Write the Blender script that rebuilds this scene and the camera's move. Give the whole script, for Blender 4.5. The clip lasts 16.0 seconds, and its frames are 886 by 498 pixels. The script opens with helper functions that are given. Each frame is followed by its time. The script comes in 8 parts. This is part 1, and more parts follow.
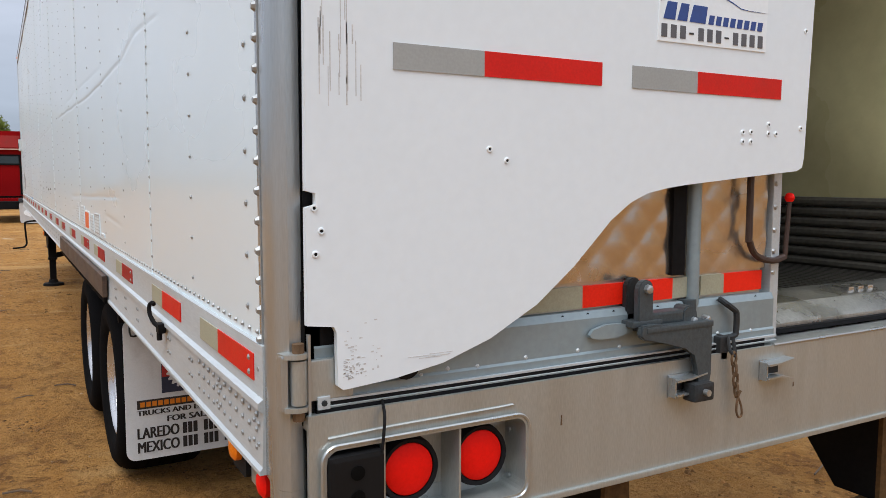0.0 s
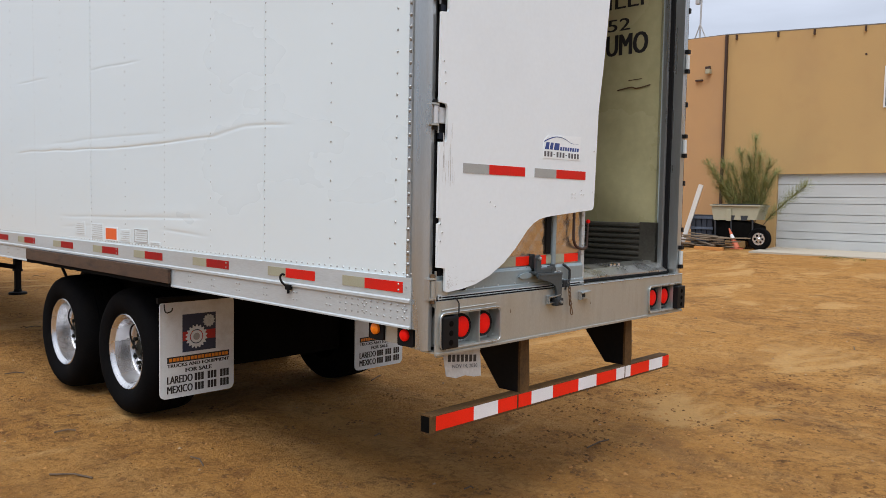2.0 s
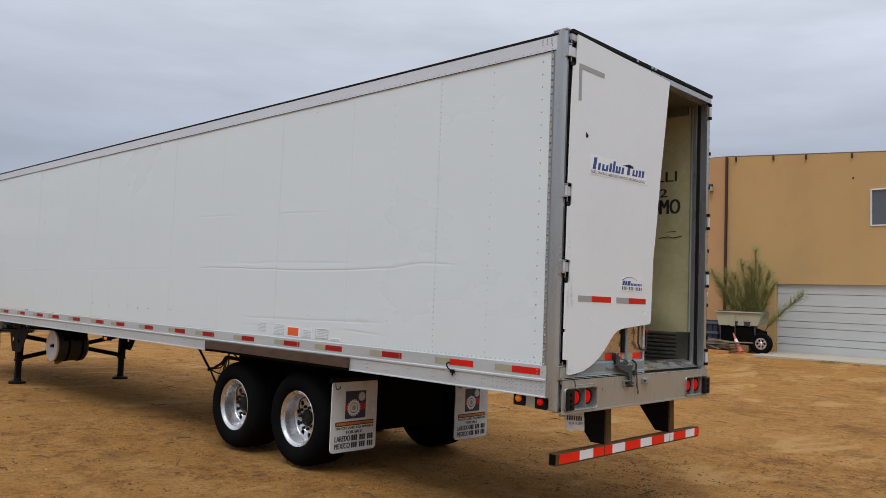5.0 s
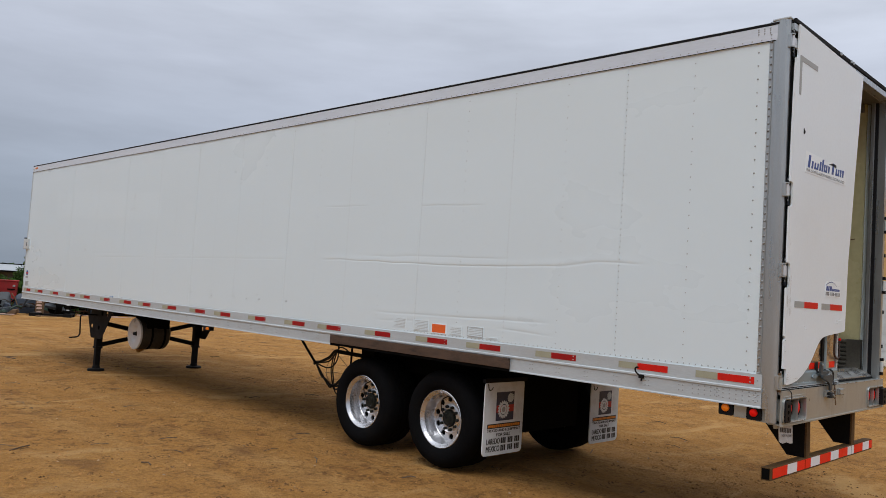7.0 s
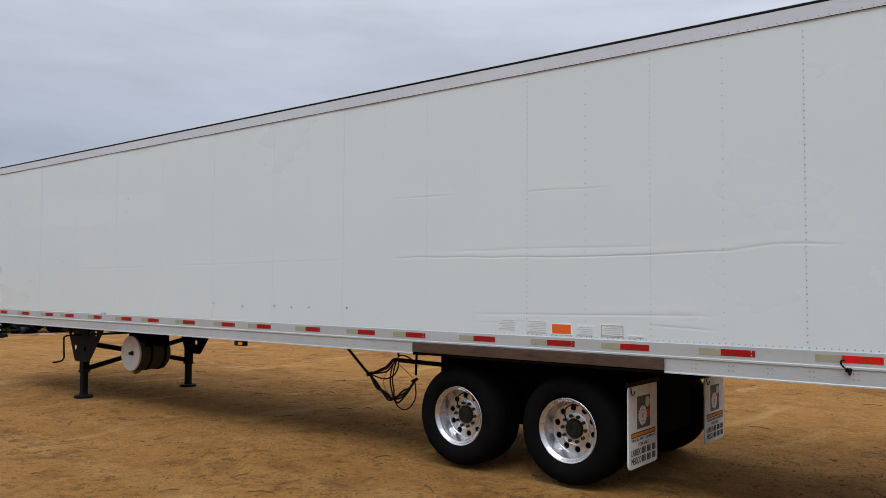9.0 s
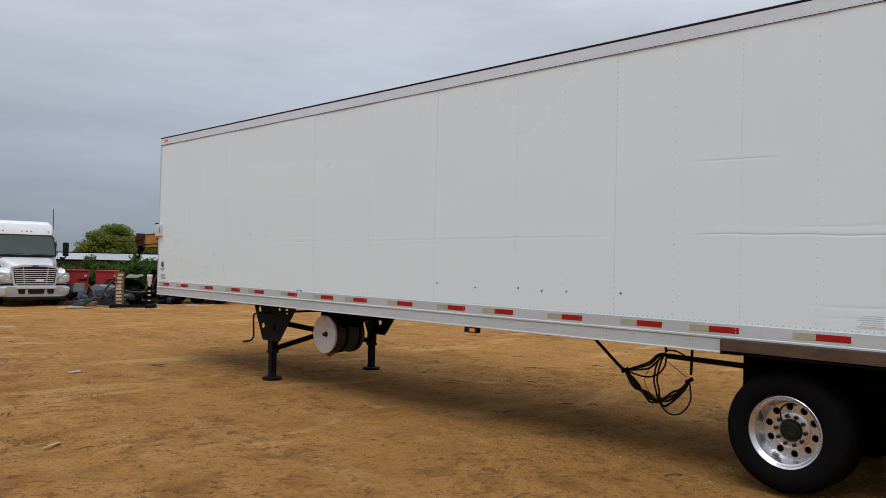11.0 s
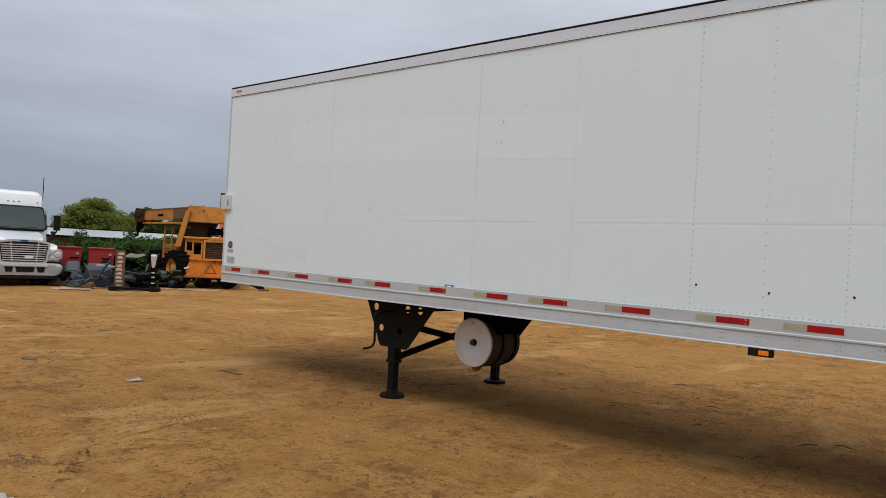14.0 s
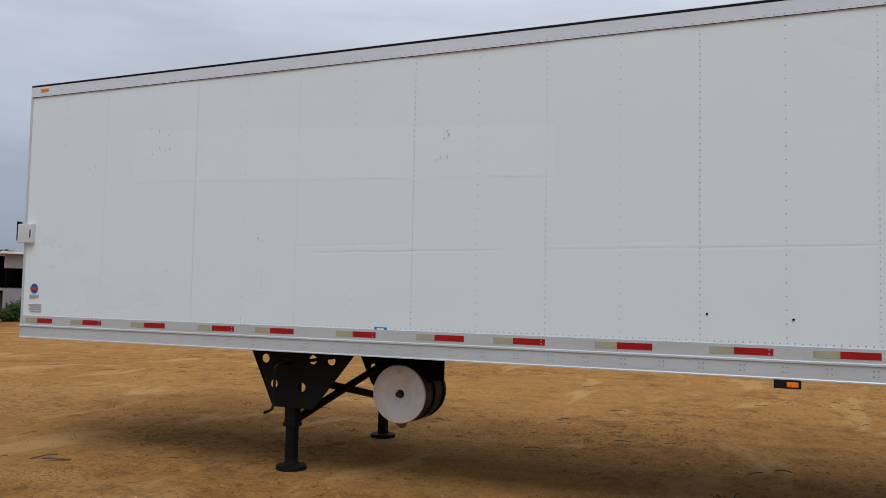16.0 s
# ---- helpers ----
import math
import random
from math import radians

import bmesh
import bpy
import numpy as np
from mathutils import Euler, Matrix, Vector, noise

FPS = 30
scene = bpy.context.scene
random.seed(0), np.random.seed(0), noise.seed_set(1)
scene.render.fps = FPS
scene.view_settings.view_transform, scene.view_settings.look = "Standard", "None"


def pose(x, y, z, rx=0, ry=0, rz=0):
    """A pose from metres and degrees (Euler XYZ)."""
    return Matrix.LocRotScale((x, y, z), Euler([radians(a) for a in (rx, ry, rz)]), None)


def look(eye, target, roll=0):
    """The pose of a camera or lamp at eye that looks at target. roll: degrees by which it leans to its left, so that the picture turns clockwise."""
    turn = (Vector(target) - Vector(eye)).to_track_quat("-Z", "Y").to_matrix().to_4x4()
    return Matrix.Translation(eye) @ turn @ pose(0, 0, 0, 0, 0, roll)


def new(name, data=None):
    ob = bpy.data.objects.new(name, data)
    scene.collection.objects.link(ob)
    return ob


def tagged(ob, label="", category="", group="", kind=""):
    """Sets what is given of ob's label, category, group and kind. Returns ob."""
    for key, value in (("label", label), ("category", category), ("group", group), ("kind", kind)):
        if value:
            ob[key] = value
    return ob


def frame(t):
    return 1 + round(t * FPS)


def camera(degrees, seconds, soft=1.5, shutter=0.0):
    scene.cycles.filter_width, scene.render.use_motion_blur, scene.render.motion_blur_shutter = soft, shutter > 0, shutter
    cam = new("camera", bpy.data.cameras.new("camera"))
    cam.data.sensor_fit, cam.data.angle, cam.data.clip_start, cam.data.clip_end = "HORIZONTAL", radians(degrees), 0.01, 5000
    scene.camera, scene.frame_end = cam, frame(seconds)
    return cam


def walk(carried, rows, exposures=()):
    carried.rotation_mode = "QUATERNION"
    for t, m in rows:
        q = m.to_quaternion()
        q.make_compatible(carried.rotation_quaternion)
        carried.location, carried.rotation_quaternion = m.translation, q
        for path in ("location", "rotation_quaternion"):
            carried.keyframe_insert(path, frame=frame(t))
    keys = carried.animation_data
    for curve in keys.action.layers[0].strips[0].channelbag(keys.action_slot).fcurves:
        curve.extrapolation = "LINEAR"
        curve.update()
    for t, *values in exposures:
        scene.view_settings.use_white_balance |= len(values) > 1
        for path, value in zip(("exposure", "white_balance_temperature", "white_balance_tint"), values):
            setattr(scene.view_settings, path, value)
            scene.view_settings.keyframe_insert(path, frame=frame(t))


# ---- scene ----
cam = camera(59.0, 16.0, soft=0.6)
PATH = [
    (0, (-0.433, -1.451, 1.732), (0.549, 0.282, 1.552), 0.15),
    (0.5, (-1.014, -1.83, 1.758), (0.295, -0.32, 1.698), 1.79),
    (0.6, (-1.13, -1.885, 1.76), (0.23, -0.417, 1.717), 1.2),
    (1, (-1.573, -2.206, 1.78), (-0.256, -0.701, 1.811), 0.75),
    (1.1, (-1.658, -2.27, 1.789), (-0.405, -0.711, 1.826), 0.6),
    (1.5, (-2.115, -2.484, 1.762), (-0.719, -1.052, 1.778), 1.05),
    (2, (-2.637, -2.733, 1.781), (-1.193, -1.355, 1.663), 1.0),
    (2.5, (-3.132, -2.986, 1.865), (-1.702, -1.59, 1.929), 1.1),
    (3, (-3.594, -3.22, 1.865), (-2.124, -1.874, 2.035), 0.8),
    (3.5, (-3.971, -3.393, 1.883), (-2.493, -2.056, 2.054), 0.9),
    (3.7, (-4.126, -3.447, 1.907), (-2.656, -2.101, 2.079), 0.9),
    (4.225, (-4.517, -3.605, 1.91), (-3.06, -2.243, 2.065), 1.4),
    (4.75, (-4.88, -3.7, 1.905), (-3.436, -2.323, 2.043), 1.95),
    (5.275, (-5.186, -3.665, 1.895), (-3.756, -2.272, 2.016), 2.5),
    (5.8, (-5.419, -3.39, 1.888), (-4.002, -1.982, 1.992), 3.0),
    (6, (-5.488, -3.247, 1.897), (-4.069, -1.84, 1.989), 3.0),
    (6.5, (-5.665, -2.824, 1.86), (-4.26, -1.403, 1.952), 4.3),
    (7, (-5.866, -2.381, 1.878), (-4.442, -0.982, 1.987), 3.6),
    (7.5, (-6.026, -1.897, 1.825), (-4.533, -0.571, 1.939), 4.0),
    (8, (-6.248, -1.417, 1.797), (-4.745, -0.107, 1.945), 1.4),
    (10.3, (-6.487, 1.198, 1.984), (-4.866, 2.368, 2.032), 0.7),
    (10.5, (-6.523, 1.384, 1.981), (-4.919, 2.579, 2.033), 1.0),
    (11, (-6.469, 2.026, 1.899), (-5.066, 3.451, 1.93), 1.3),
    (11.5, (-6.515, 2.579, 1.843), (-5.105, 3.994, 1.918), 2.2),
    (12, (-6.451, 3.213, 1.825), (-4.987, 4.573, 1.913), 1.5),
    (12.5, (-6.473, 3.824, 1.811), (-5.155, 5.327, 1.888), 1.2),
    (13, (-6.426, 4.459, 1.788), (-5.065, 5.924, 1.826), 0.3),
    (13.5, (-6.412, 5.117, 1.811), (-5.098, 6.625, 1.792), 2.7),
    (14, (-6.419, 5.724, 1.806), (-4.95, 7.082, 1.811), 3.2),
    (14.5, (-6.406, 6.327, 1.816), (-4.907, 7.648, 1.897), 2.3),
    (15, (-6.428, 6.947, 1.801), (-4.885, 8.213, 1.922), 2.7),
    (15.5, (-6.351, 7.588, 1.785), (-4.767, 8.805, 1.88), 0.8),
    (16, (-6.448, 8.215, 1.748), (-4.608, 8.988, 1.864), 1.15),
]
walk(cam, [(t, look(eye, target, roll)) for t, eye, target, roll in PATH], exposures=[(0, 0.37, 6190, 10), (1.5, 0.34, 6190, 10), (2.5, 0.26, 6190, 10), (3.5, 0.02, 6210, 10), (5.5, -0.07, 6220, 10), (7, -0.09, 6190, 10), (8.2, -0.11, 6170, 10), (10.5, -0.08, 6290, 10), (12.5, -0.05, 6380, 10), (14, -0.06, 6400, 10), (15.5, -0.11, 6240, 10), (16, -0.14, 6150, 10)])

# ---- world, sun and exposure ----
world = bpy.data.worlds.new("overcast_sky")
scene.world = world
world.use_nodes = True
wn, wl = world.node_tree.nodes, world.node_tree.links
wn.clear()
w_out = wn.new("ShaderNodeOutputWorld")
w_bg = wn.new("ShaderNodeBackground")
w_sky = wn.new("ShaderNodeTexSky")
w_sky.sky_type = "NISHITA"
w_sky.sun_disc = False
SUN_ELEV, SUN_AZ = 62.0, 240.0          # azimuth clockwise from +y
w_sky.sun_elevation, w_sky.sun_rotation = radians(SUN_ELEV), radians(SUN_AZ)
w_co = wn.new("ShaderNodeTexCoord")
w_sep = wn.new("ShaderNodeSeparateXYZ")
w_ramp = wn.new("ShaderNodeValToRGB")    # grey cloud deck, paler towards the zenith
els = w_ramp.color_ramp.elements
els[0].position, els[0].color = 0.0, (0.30, 0.345, 0.41, 1)
els[1].position, els[1].color = 1.0, (1.36, 1.39, 1.46, 1)
for p, c in ((0.10, (0.38, 0.42, 0.49, 1)), (0.26, (0.62, 0.65, 0.73, 1)), (0.5, (0.97, 1.00, 1.07, 1))):
    e = els.new(p)
    e.color = c
w_map = wn.new("ShaderNodeMapping")
w_map.inputs["Scale"].default_value = (1.0, 1.0, 5.0)
w_n1 = wn.new("ShaderNodeTexNoise")
w_n1.inputs["Scale"].default_value, w_n1.inputs["Detail"].default_value = 1.7, 6.0
w_n1.inputs["Roughness"].default_value = 0.55
w_mr = wn.new("ShaderNodeMapRange")
w_mr.inputs["From Min"].default_value, w_mr.inputs["From Max"].default_value = 0.3, 0.7
w_mr.inputs["To Min"].default_value, w_mr.inputs["To Max"].default_value = 0.80, 1.20
w_mul = wn.new("ShaderNodeVectorMath")
w_mul.operation = "MULTIPLY"
w_skys = wn.new("ShaderNodeVectorMath")
w_skys.operation = "SCALE"
w_skys.inputs["Scale"].default_value = 0.06
w_mix = wn.new("ShaderNodeMix")
w_mix.data_type = "RGBA"
w_mix.inputs["Factor"].default_value = 0.9
wl.new(w_co.outputs["Generated"], w_sep.inputs[0])
wl.new(w_sep.outputs["Z"], w_ramp.inputs["Fac"])
wl.new(w_co.outputs["Generated"], w_map.inputs["Vector"])
wl.new(w_map.outputs[0], w_n1.inputs["Vector"])
wl.new(w_n1.outputs["Fac"], w_mr.inputs["Value"])
wl.new(w_ramp.outputs["Color"], w_mul.inputs[0])
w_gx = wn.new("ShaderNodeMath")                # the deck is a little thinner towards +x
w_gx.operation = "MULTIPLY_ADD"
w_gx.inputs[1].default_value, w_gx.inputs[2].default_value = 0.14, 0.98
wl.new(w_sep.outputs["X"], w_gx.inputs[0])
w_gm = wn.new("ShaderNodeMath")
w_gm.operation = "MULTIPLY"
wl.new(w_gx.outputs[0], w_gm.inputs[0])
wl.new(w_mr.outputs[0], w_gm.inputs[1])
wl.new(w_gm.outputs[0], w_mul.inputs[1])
wl.new(w_sky.outputs[0], w_skys.inputs[0])
wl.new(w_skys.outputs[0], w_mix.inputs[6])
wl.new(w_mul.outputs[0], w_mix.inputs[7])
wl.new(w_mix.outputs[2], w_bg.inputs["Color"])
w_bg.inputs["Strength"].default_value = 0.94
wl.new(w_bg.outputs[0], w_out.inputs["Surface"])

sun = new("sun", bpy.data.lights.new("sun", "SUN"))
sun.data.energy, sun.data.angle, sun.data.color = 1.5, radians(34), (1.0, 0.98, 0.95)
_a, _e = radians(SUN_AZ), radians(SUN_ELEV)
SUN_FROM = Vector((math.sin(_a) * math.cos(_e), math.cos(_a) * math.cos(_e), math.sin(_e)))
sun.matrix_world = look(SUN_FROM * 60, (0, 0, 0))


# ---- materials ----
def mat(name, col, rough=0.5, metal=0.0, var=0.12, scale=3.0, fine=60.0, bump=0.0, coat=0.0, stretch=(1, 1, 1), dirt=None, dirt_amt=0.0, dirt_scale=2.0, spec=0.5, islands=0.0, ranvar=0.0):
    """A node material with colour varied at two scales, optional dirt patches and fine relief."""
    m = bpy.data.materials.new(name)
    m.use_nodes = True
    n, l = m.node_tree.nodes, m.node_tree.links
    b = n["Principled BSDF"]
    b.inputs["Roughness"].default_value, b.inputs["Metallic"].default_value = rough, metal
    b.inputs["Coat Weight"].default_value, b.inputs["Coat Roughness"].default_value = coat, 0.12
    b.inputs["Specular IOR Level"].default_value = spec
    co = n.new("ShaderNodeTexCoord")
    mp = n.new("ShaderNodeMapping")
    mp.inputs["Scale"].default_value = stretch
    l.new(co.outputs["Object"], mp.inputs["Vector"])
    big, small = n.new("ShaderNodeTexNoise"), n.new("ShaderNodeTexNoise")
    big.inputs["Scale"].default_value, big.inputs["Detail"].default_value = scale, 5
    small.inputs["Scale"].default_value, small.inputs["Detail"].default_value = fine, 3
    l.new(mp.outputs[0], big.inputs["Vector"])
    l.new(mp.outputs[0], small.inputs["Vector"])
    add = n.new("ShaderNodeMath")
    add.operation = "ADD"
    l.new(big.outputs["Fac"], add.inputs[0])
    l.new(small.outputs["Fac"], add.inputs[1])
    rng = n.new("ShaderNodeMapRange")
    rng.inputs["From Min"].default_value, rng.inputs["From Max"].default_value = 0.7, 1.3
    rng.inputs["To Min"].default_value, rng.inputs["To Max"].default_value = 1 - var, 1 + var
    l.new(add.outputs[0], rng.inputs["Value"])
    sc = n.new("ShaderNodeVectorMath")
    sc.operation = "SCALE"
    sc.inputs[0].default_value = col
    l.new(rng.outputs[0], sc.inputs["Scale"])
    out = sc.outputs[0]
    if islands or ranvar:
        src = n.new("ShaderNodeNewGeometry").outputs["Random Per Island"] if islands else n.new("ShaderNodeObjectInfo").outputs["Random"]
        r2 = n.new("ShaderNodeMapRange")
        r2.inputs["To Min"].default_value, r2.inputs["To Max"].default_value = 1 - (islands or ranvar), 1 + (islands or ranvar)
        l.new(src, r2.inputs["Value"])
        s2 = n.new("ShaderNodeVectorMath")
        s2.operation = "SCALE"
        l.new(out, s2.inputs[0])
        l.new(r2.outputs[0], s2.inputs["Scale"])
        out = s2.outputs[0]
    if dirt:
        dn = n.new("ShaderNodeTexNoise")
        dn.inputs["Scale"].default_value, dn.inputs["Detail"].default_value, dn.inputs["Roughness"].default_value = dirt_scale, 8, 0.65
        l.new(mp.outputs[0], dn.inputs["Vector"])
        dr = n.new("ShaderNodeMapRange")
        dr.inputs["From Min"].default_value, dr.inputs["From Max"].default_value = 0.5, 0.75
        dr.inputs["To Max"].default_value = dirt_amt
        l.new(dn.outputs["Fac"], dr.inputs["Value"])
        mx = n.new("ShaderNodeMix")
        mx.data_type = "RGBA"
        mx.inputs[7].default_value = (*dirt, 1)
        l.new(dr.outputs[0], mx.inputs["Factor"])
        l.new(out, mx.inputs[6])
        out = mx.outputs[2]
    l.new(out, b.inputs["Base Color"])
    if bump:
        bp = n.new("ShaderNodeBump")
        bp.inputs["Strength"].default_value, bp.inputs["Distance"].default_value = 1.0, bump
        l.new(add.outputs[0], bp.inputs["Height"])
        l.new(bp.outputs[0], b.inputs["Normal"])
    rr = n.new("ShaderNodeMapRange")
    rr.inputs["From Min"].default_value, rr.inputs["From Max"].default_value = 0.3, 0.7
    rr.inputs["To Min"].default_value, rr.inputs["To Max"].default_value = max(rough - 0.08, 0.02), min(rough + 0.1, 1)
    l.new(big.outputs["Fac"], rr.inputs["Value"])
    l.new(rr.outputs[0], b.inputs["Roughness"])
    return m


M_SIDE = mat("white_painted_aluminium", (0.715, 0.805, 0.838), 0.32, 0.0, 0.004, 0.6, 12, 0.0, 0.22, (1, 0.6, 1.2))
M_CLEAN = mat("cleaner_white_paint", (0.735, 0.825, 0.856), 0.32, 0.0, 0.004, 0.6, 12, 0.0, 0.22, (1, 0.6, 1.2))
M_TAIL = mat("white_composite_panel", (0.77, 0.83, 0.86), 0.42, 0.0, 0.02, 1.5, 40, 0.0002, 0.1, (1, 1, 1), (0.60, 0.60, 0.58), 0.10, 2.2)
M_ALU = mat("mill_aluminium", (0.53, 0.575, 0.595), 0.45, 0.3, 0.08, 2.0, 60, 0.0003, 0, (3, 0.4, 3), (0.45, 0.43, 0.40), 0.35, 3)
M_RAILW = mat("weathered_white_rail", (0.63, 0.67, 0.675), 0.45, 0.25, 0.05, 2.0, 40, 0.0002, 0, (1, 0.3, 2), (0.45, 0.42, 0.38), 0.35, 4)
M_TOPRAIL = mat("weathered_aluminium_top_rail", (0.63, 0.685, 0.755), 0.45, 0.0, 0.06, 2.0, 40, 0.0002, 0, (1, 0.3, 2), (0.44, 0.46, 0.49), 0.3, 4)
M_STEEL = mat("stainless_steel", (0.445, 0.468, 0.450), 0.36, 0.6, 0.12, 3.0, 90, 0.0003, 0, (4, 4, 0.7), (0.285, 0.255, 0.205), 0.55, 3)
M_POST = mat("stainless_post", (0.44, 0.465, 0.47), 0.30, 0.75, 0.08, 2.0, 70, 0.0002, 0, (6, 6, 0.6), (0.34, 0.30, 0.25), 0.35, 3)
M_GALV = mat("galvanised_blue_grey_steel", (0.27, 0.335, 0.36), 0.42, 0.35, 0.07, 5.0, 70, 0.0002, 0, (1, 1, 1), (0.22, 0.21, 0.19), 0.2, 6)
M_CAST = mat("dark_cast_steel", (0.035, 0.039, 0.042), 0.5, 0.2, 0.2, 9.0, 120, 0.0008, 0, (1, 1, 1), (0.05, 0.035, 0.025), 0.5, 12, spec=0.15)
M_BLACK = mat("black_painted_steel", (0.008, 0.008, 0.0085), 0.6, 0.0, 0.25, 4.0, 60, 0.0006, 0, (1, 1, 1), (0.022, 0.016, 0.011), 0.35, 5, spec=0.08)
# near-black steel, used for painted shade in recesses and under parts too
M_UNDER = mat("near_black_steel_and_shade", (0.005, 0.0048, 0.0045), 0.8, 0.0, 0.3, 4.0, 60, 0.001, 0, (1, 1, 1), (0.010, 0.008, 0.006), 0.4, 5, spec=0.02)
M_RUSTP = mat("dark_brown_rusty_plate", (0.105, 0.058, 0.022), 0.75, 0.0, 0.3, 5.0, 80, 0.001, 0, (1, 1, 1), (0.02, 0.014, 0.01), 0.6, 7, spec=0.2)
M_RUST = mat("rusty_brown_steel", (0.13, 0.075, 0.035), 0.75, 0.1, 0.3, 5.0, 80, 0.001, 0, (1, 1, 1), (0.03, 0.02, 0.015), 0.6, 7)
M_PINK = mat("faded_white_pink_paint", (0.55, 0.40, 0.33), 0.7, 0.0, 0.2, 6, 60, 0, 0, (1, 1, 1), (0.30, 0.07, 0.03), 0.6, 9)
M_BAND = mat("worn_brown_black_plate", (0.085, 0.050, 0.031), 0.6, 0.1, 0.3, 3.0, 60, 0.001, 0, (1, 1, 4), (0.012, 0.010, 0.010), 0.8, 5)
M_RUBBER = mat("tyre_rubber", (0.006, 0.006, 0.0065), 0.85, 0.0, 0.2, 6.0, 90, 0.001, 0, (1, 1, 1), (0.016, 0.012, 0.008), 0.3, 7, spec=0.03)
M_PLASTIC = mat("black_plastic", (0.007, 0.007, 0.0075), 0.55, 0.0, 0.15, 8, 90, 0.0003, spec=0.2)
M_RIM = mat("polished_aluminium_rim", (0.66, 0.66, 0.675), 0.26, 0.85, 0.04, 4, 60, 0.0, 0, (1, 1, 1), (0.55, 0.53, 0.50), 0.25, 5)
M_HUBD = mat("oily_hub_metal", (0.014, 0.015, 0.011), 0.5, 0.1, 0.3, 10, 80, 0.0005, spec=0.25)
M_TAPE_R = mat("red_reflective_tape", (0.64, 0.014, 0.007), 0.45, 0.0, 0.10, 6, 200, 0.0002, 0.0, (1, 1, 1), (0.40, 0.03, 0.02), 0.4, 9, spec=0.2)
# darker copy of the red tape, painted as throwing back less light
M_TAPE_RS = mat("dimmer_red_reflective_tape", (0.34, 0.009, 0.008), 0.55, 0.0, 0.15, 6, 200, 0.0002, 0, (1, 1, 1), (0.16, 0.02, 0.015), 0.5, 9, spec=0.2)
M_TAPE_O = mat("orange_red_reflective_tape", (0.86, 0.022, 0.006), 0.42, 0.0, 0.08, 6, 200, 0.0002, 0.0, spec=0.2)
M_TAPE_W = mat("white_reflective_tape", (0.80, 0.80, 0.82), 0.4, 0.0, 0.06, 6, 200, 0.0002)
M_TAPE_T = mat("yellowed_reflective_tape", (0.36, 0.35, 0.25), 0.5, 0.0, 0.12, 6, 200, 0.0002, 0, (1, 1, 1), (0.30, 0.27, 0.16), 0.5, 5)
M_TAPE_G = mat("grey_reflective_tape", (0.34, 0.35, 0.335), 0.5, 0.0, 0.08, 6, 200, 0.0002)
M_LENS_R = mat("red_lamp_lens", (0.90, 0.012, 0.006), 0.45, 0.0, 0.06, 30, 160, 0.0006, 0.0, spec=0.08)
M_LENS_A = mat("amber_lamp_lens", (0.90, 0.22, 0.008), 0.3, 0.0, 0.06, 30, 160, 0.0006, 0.1, spec=0.25)
M_SIGN_O = mat("orange_placard", (0.80, 0.13, 0.02), 0.4, 0.0, 0.06, 6, 100, 0.0)
M_FLAP = mat("white_rubber_mudflap", (0.70, 0.735, 0.755), 0.5, 0.0, 0.05, 5, 150, 0.0008, 0, (1, 1, 1), (0.34, 0.31, 0.27), 0.45, 6)
M_INK = mat("black_ink", (0.02, 0.02, 0.022), 0.5, 0.0, 0.1, 6, 60)
M_INKD = mat("dark_grey_ink", (0.10, 0.10, 0.11), 0.5, 0.0, 0.1, 6, 60)
M_INKG = mat("faded_grey_ink", (0.36, 0.37, 0.37), 0.5, 0.0, 0.1, 6, 60)
M_FAINT = mat("nearly_faded_print", (0.50, 0.54, 0.55), 0.5, 0.0, 0.15, 30, 90)
M_BLUE = mat("dark_blue_ink", (0.022, 0.06, 0.25), 0.45, 0.0, 0.1, 6, 60)
M_NAVY = mat("navy_print", (0.025, 0.035, 0.075), 0.45, 0.0, 0.1, 6, 60)
M_REDP = mat("red_print", (0.45, 0.03, 0.03), 0.45, 0.0, 0.1, 6, 60)
M_ORNG = mat("orange_print", (0.75, 0.23, 0.012), 0.45, 0.0, 0.1, 6, 60)
M_TAGB = mat("blue_sticker", (0.03, 0.22, 0.50), 0.4, 0.0, 0.1, 6, 60)
M_PLATE = mat("dirty_white_paper", (0.52, 0.52, 0.51), 0.6, 0.0, 0.1, 12, 60, 0.003, 0, (1, 1, 1), (0.33, 0.32, 0.30), 0.6, 14)
M_PAPER = mat("white_sticker", (0.82, 0.87, 0.89), 0.35, 0.0, 0.03, 6, 90)
M_LINER = mat("yellowed_fibreglass_liner", (0.56, 0.53, 0.30), 0.24, 0.0, 0.08, 1.5, 14, 0.002, 0.3, (1, 1, 1), (0.40, 0.37, 0.19), 0.6, 1.4)
# ceiling colour darkened for the shade inside the box
M_CEIL = mat("shade_dark_ceiling_sheet", (0.13, 0.135, 0.125), 0.6, 0.0, 0.15, 2, 30, 0.001, 0, (1, 1, 1), (0.07, 0.07, 0.06), 0.6, 1.5)
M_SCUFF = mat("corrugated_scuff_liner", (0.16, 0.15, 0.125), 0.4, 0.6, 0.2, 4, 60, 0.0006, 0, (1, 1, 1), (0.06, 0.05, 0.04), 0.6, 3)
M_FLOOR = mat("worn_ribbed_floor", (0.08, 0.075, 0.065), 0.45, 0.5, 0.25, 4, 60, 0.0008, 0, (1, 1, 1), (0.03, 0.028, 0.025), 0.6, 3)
M_TREAD = mat("bright_threshold_plate", (0.60, 0.60, 0.58), 0.28, 0.9, 0.14, 6, 120, 0.0006, 0, (1, 1, 1), (0.16, 0.14, 0.11), 0.7, 9)
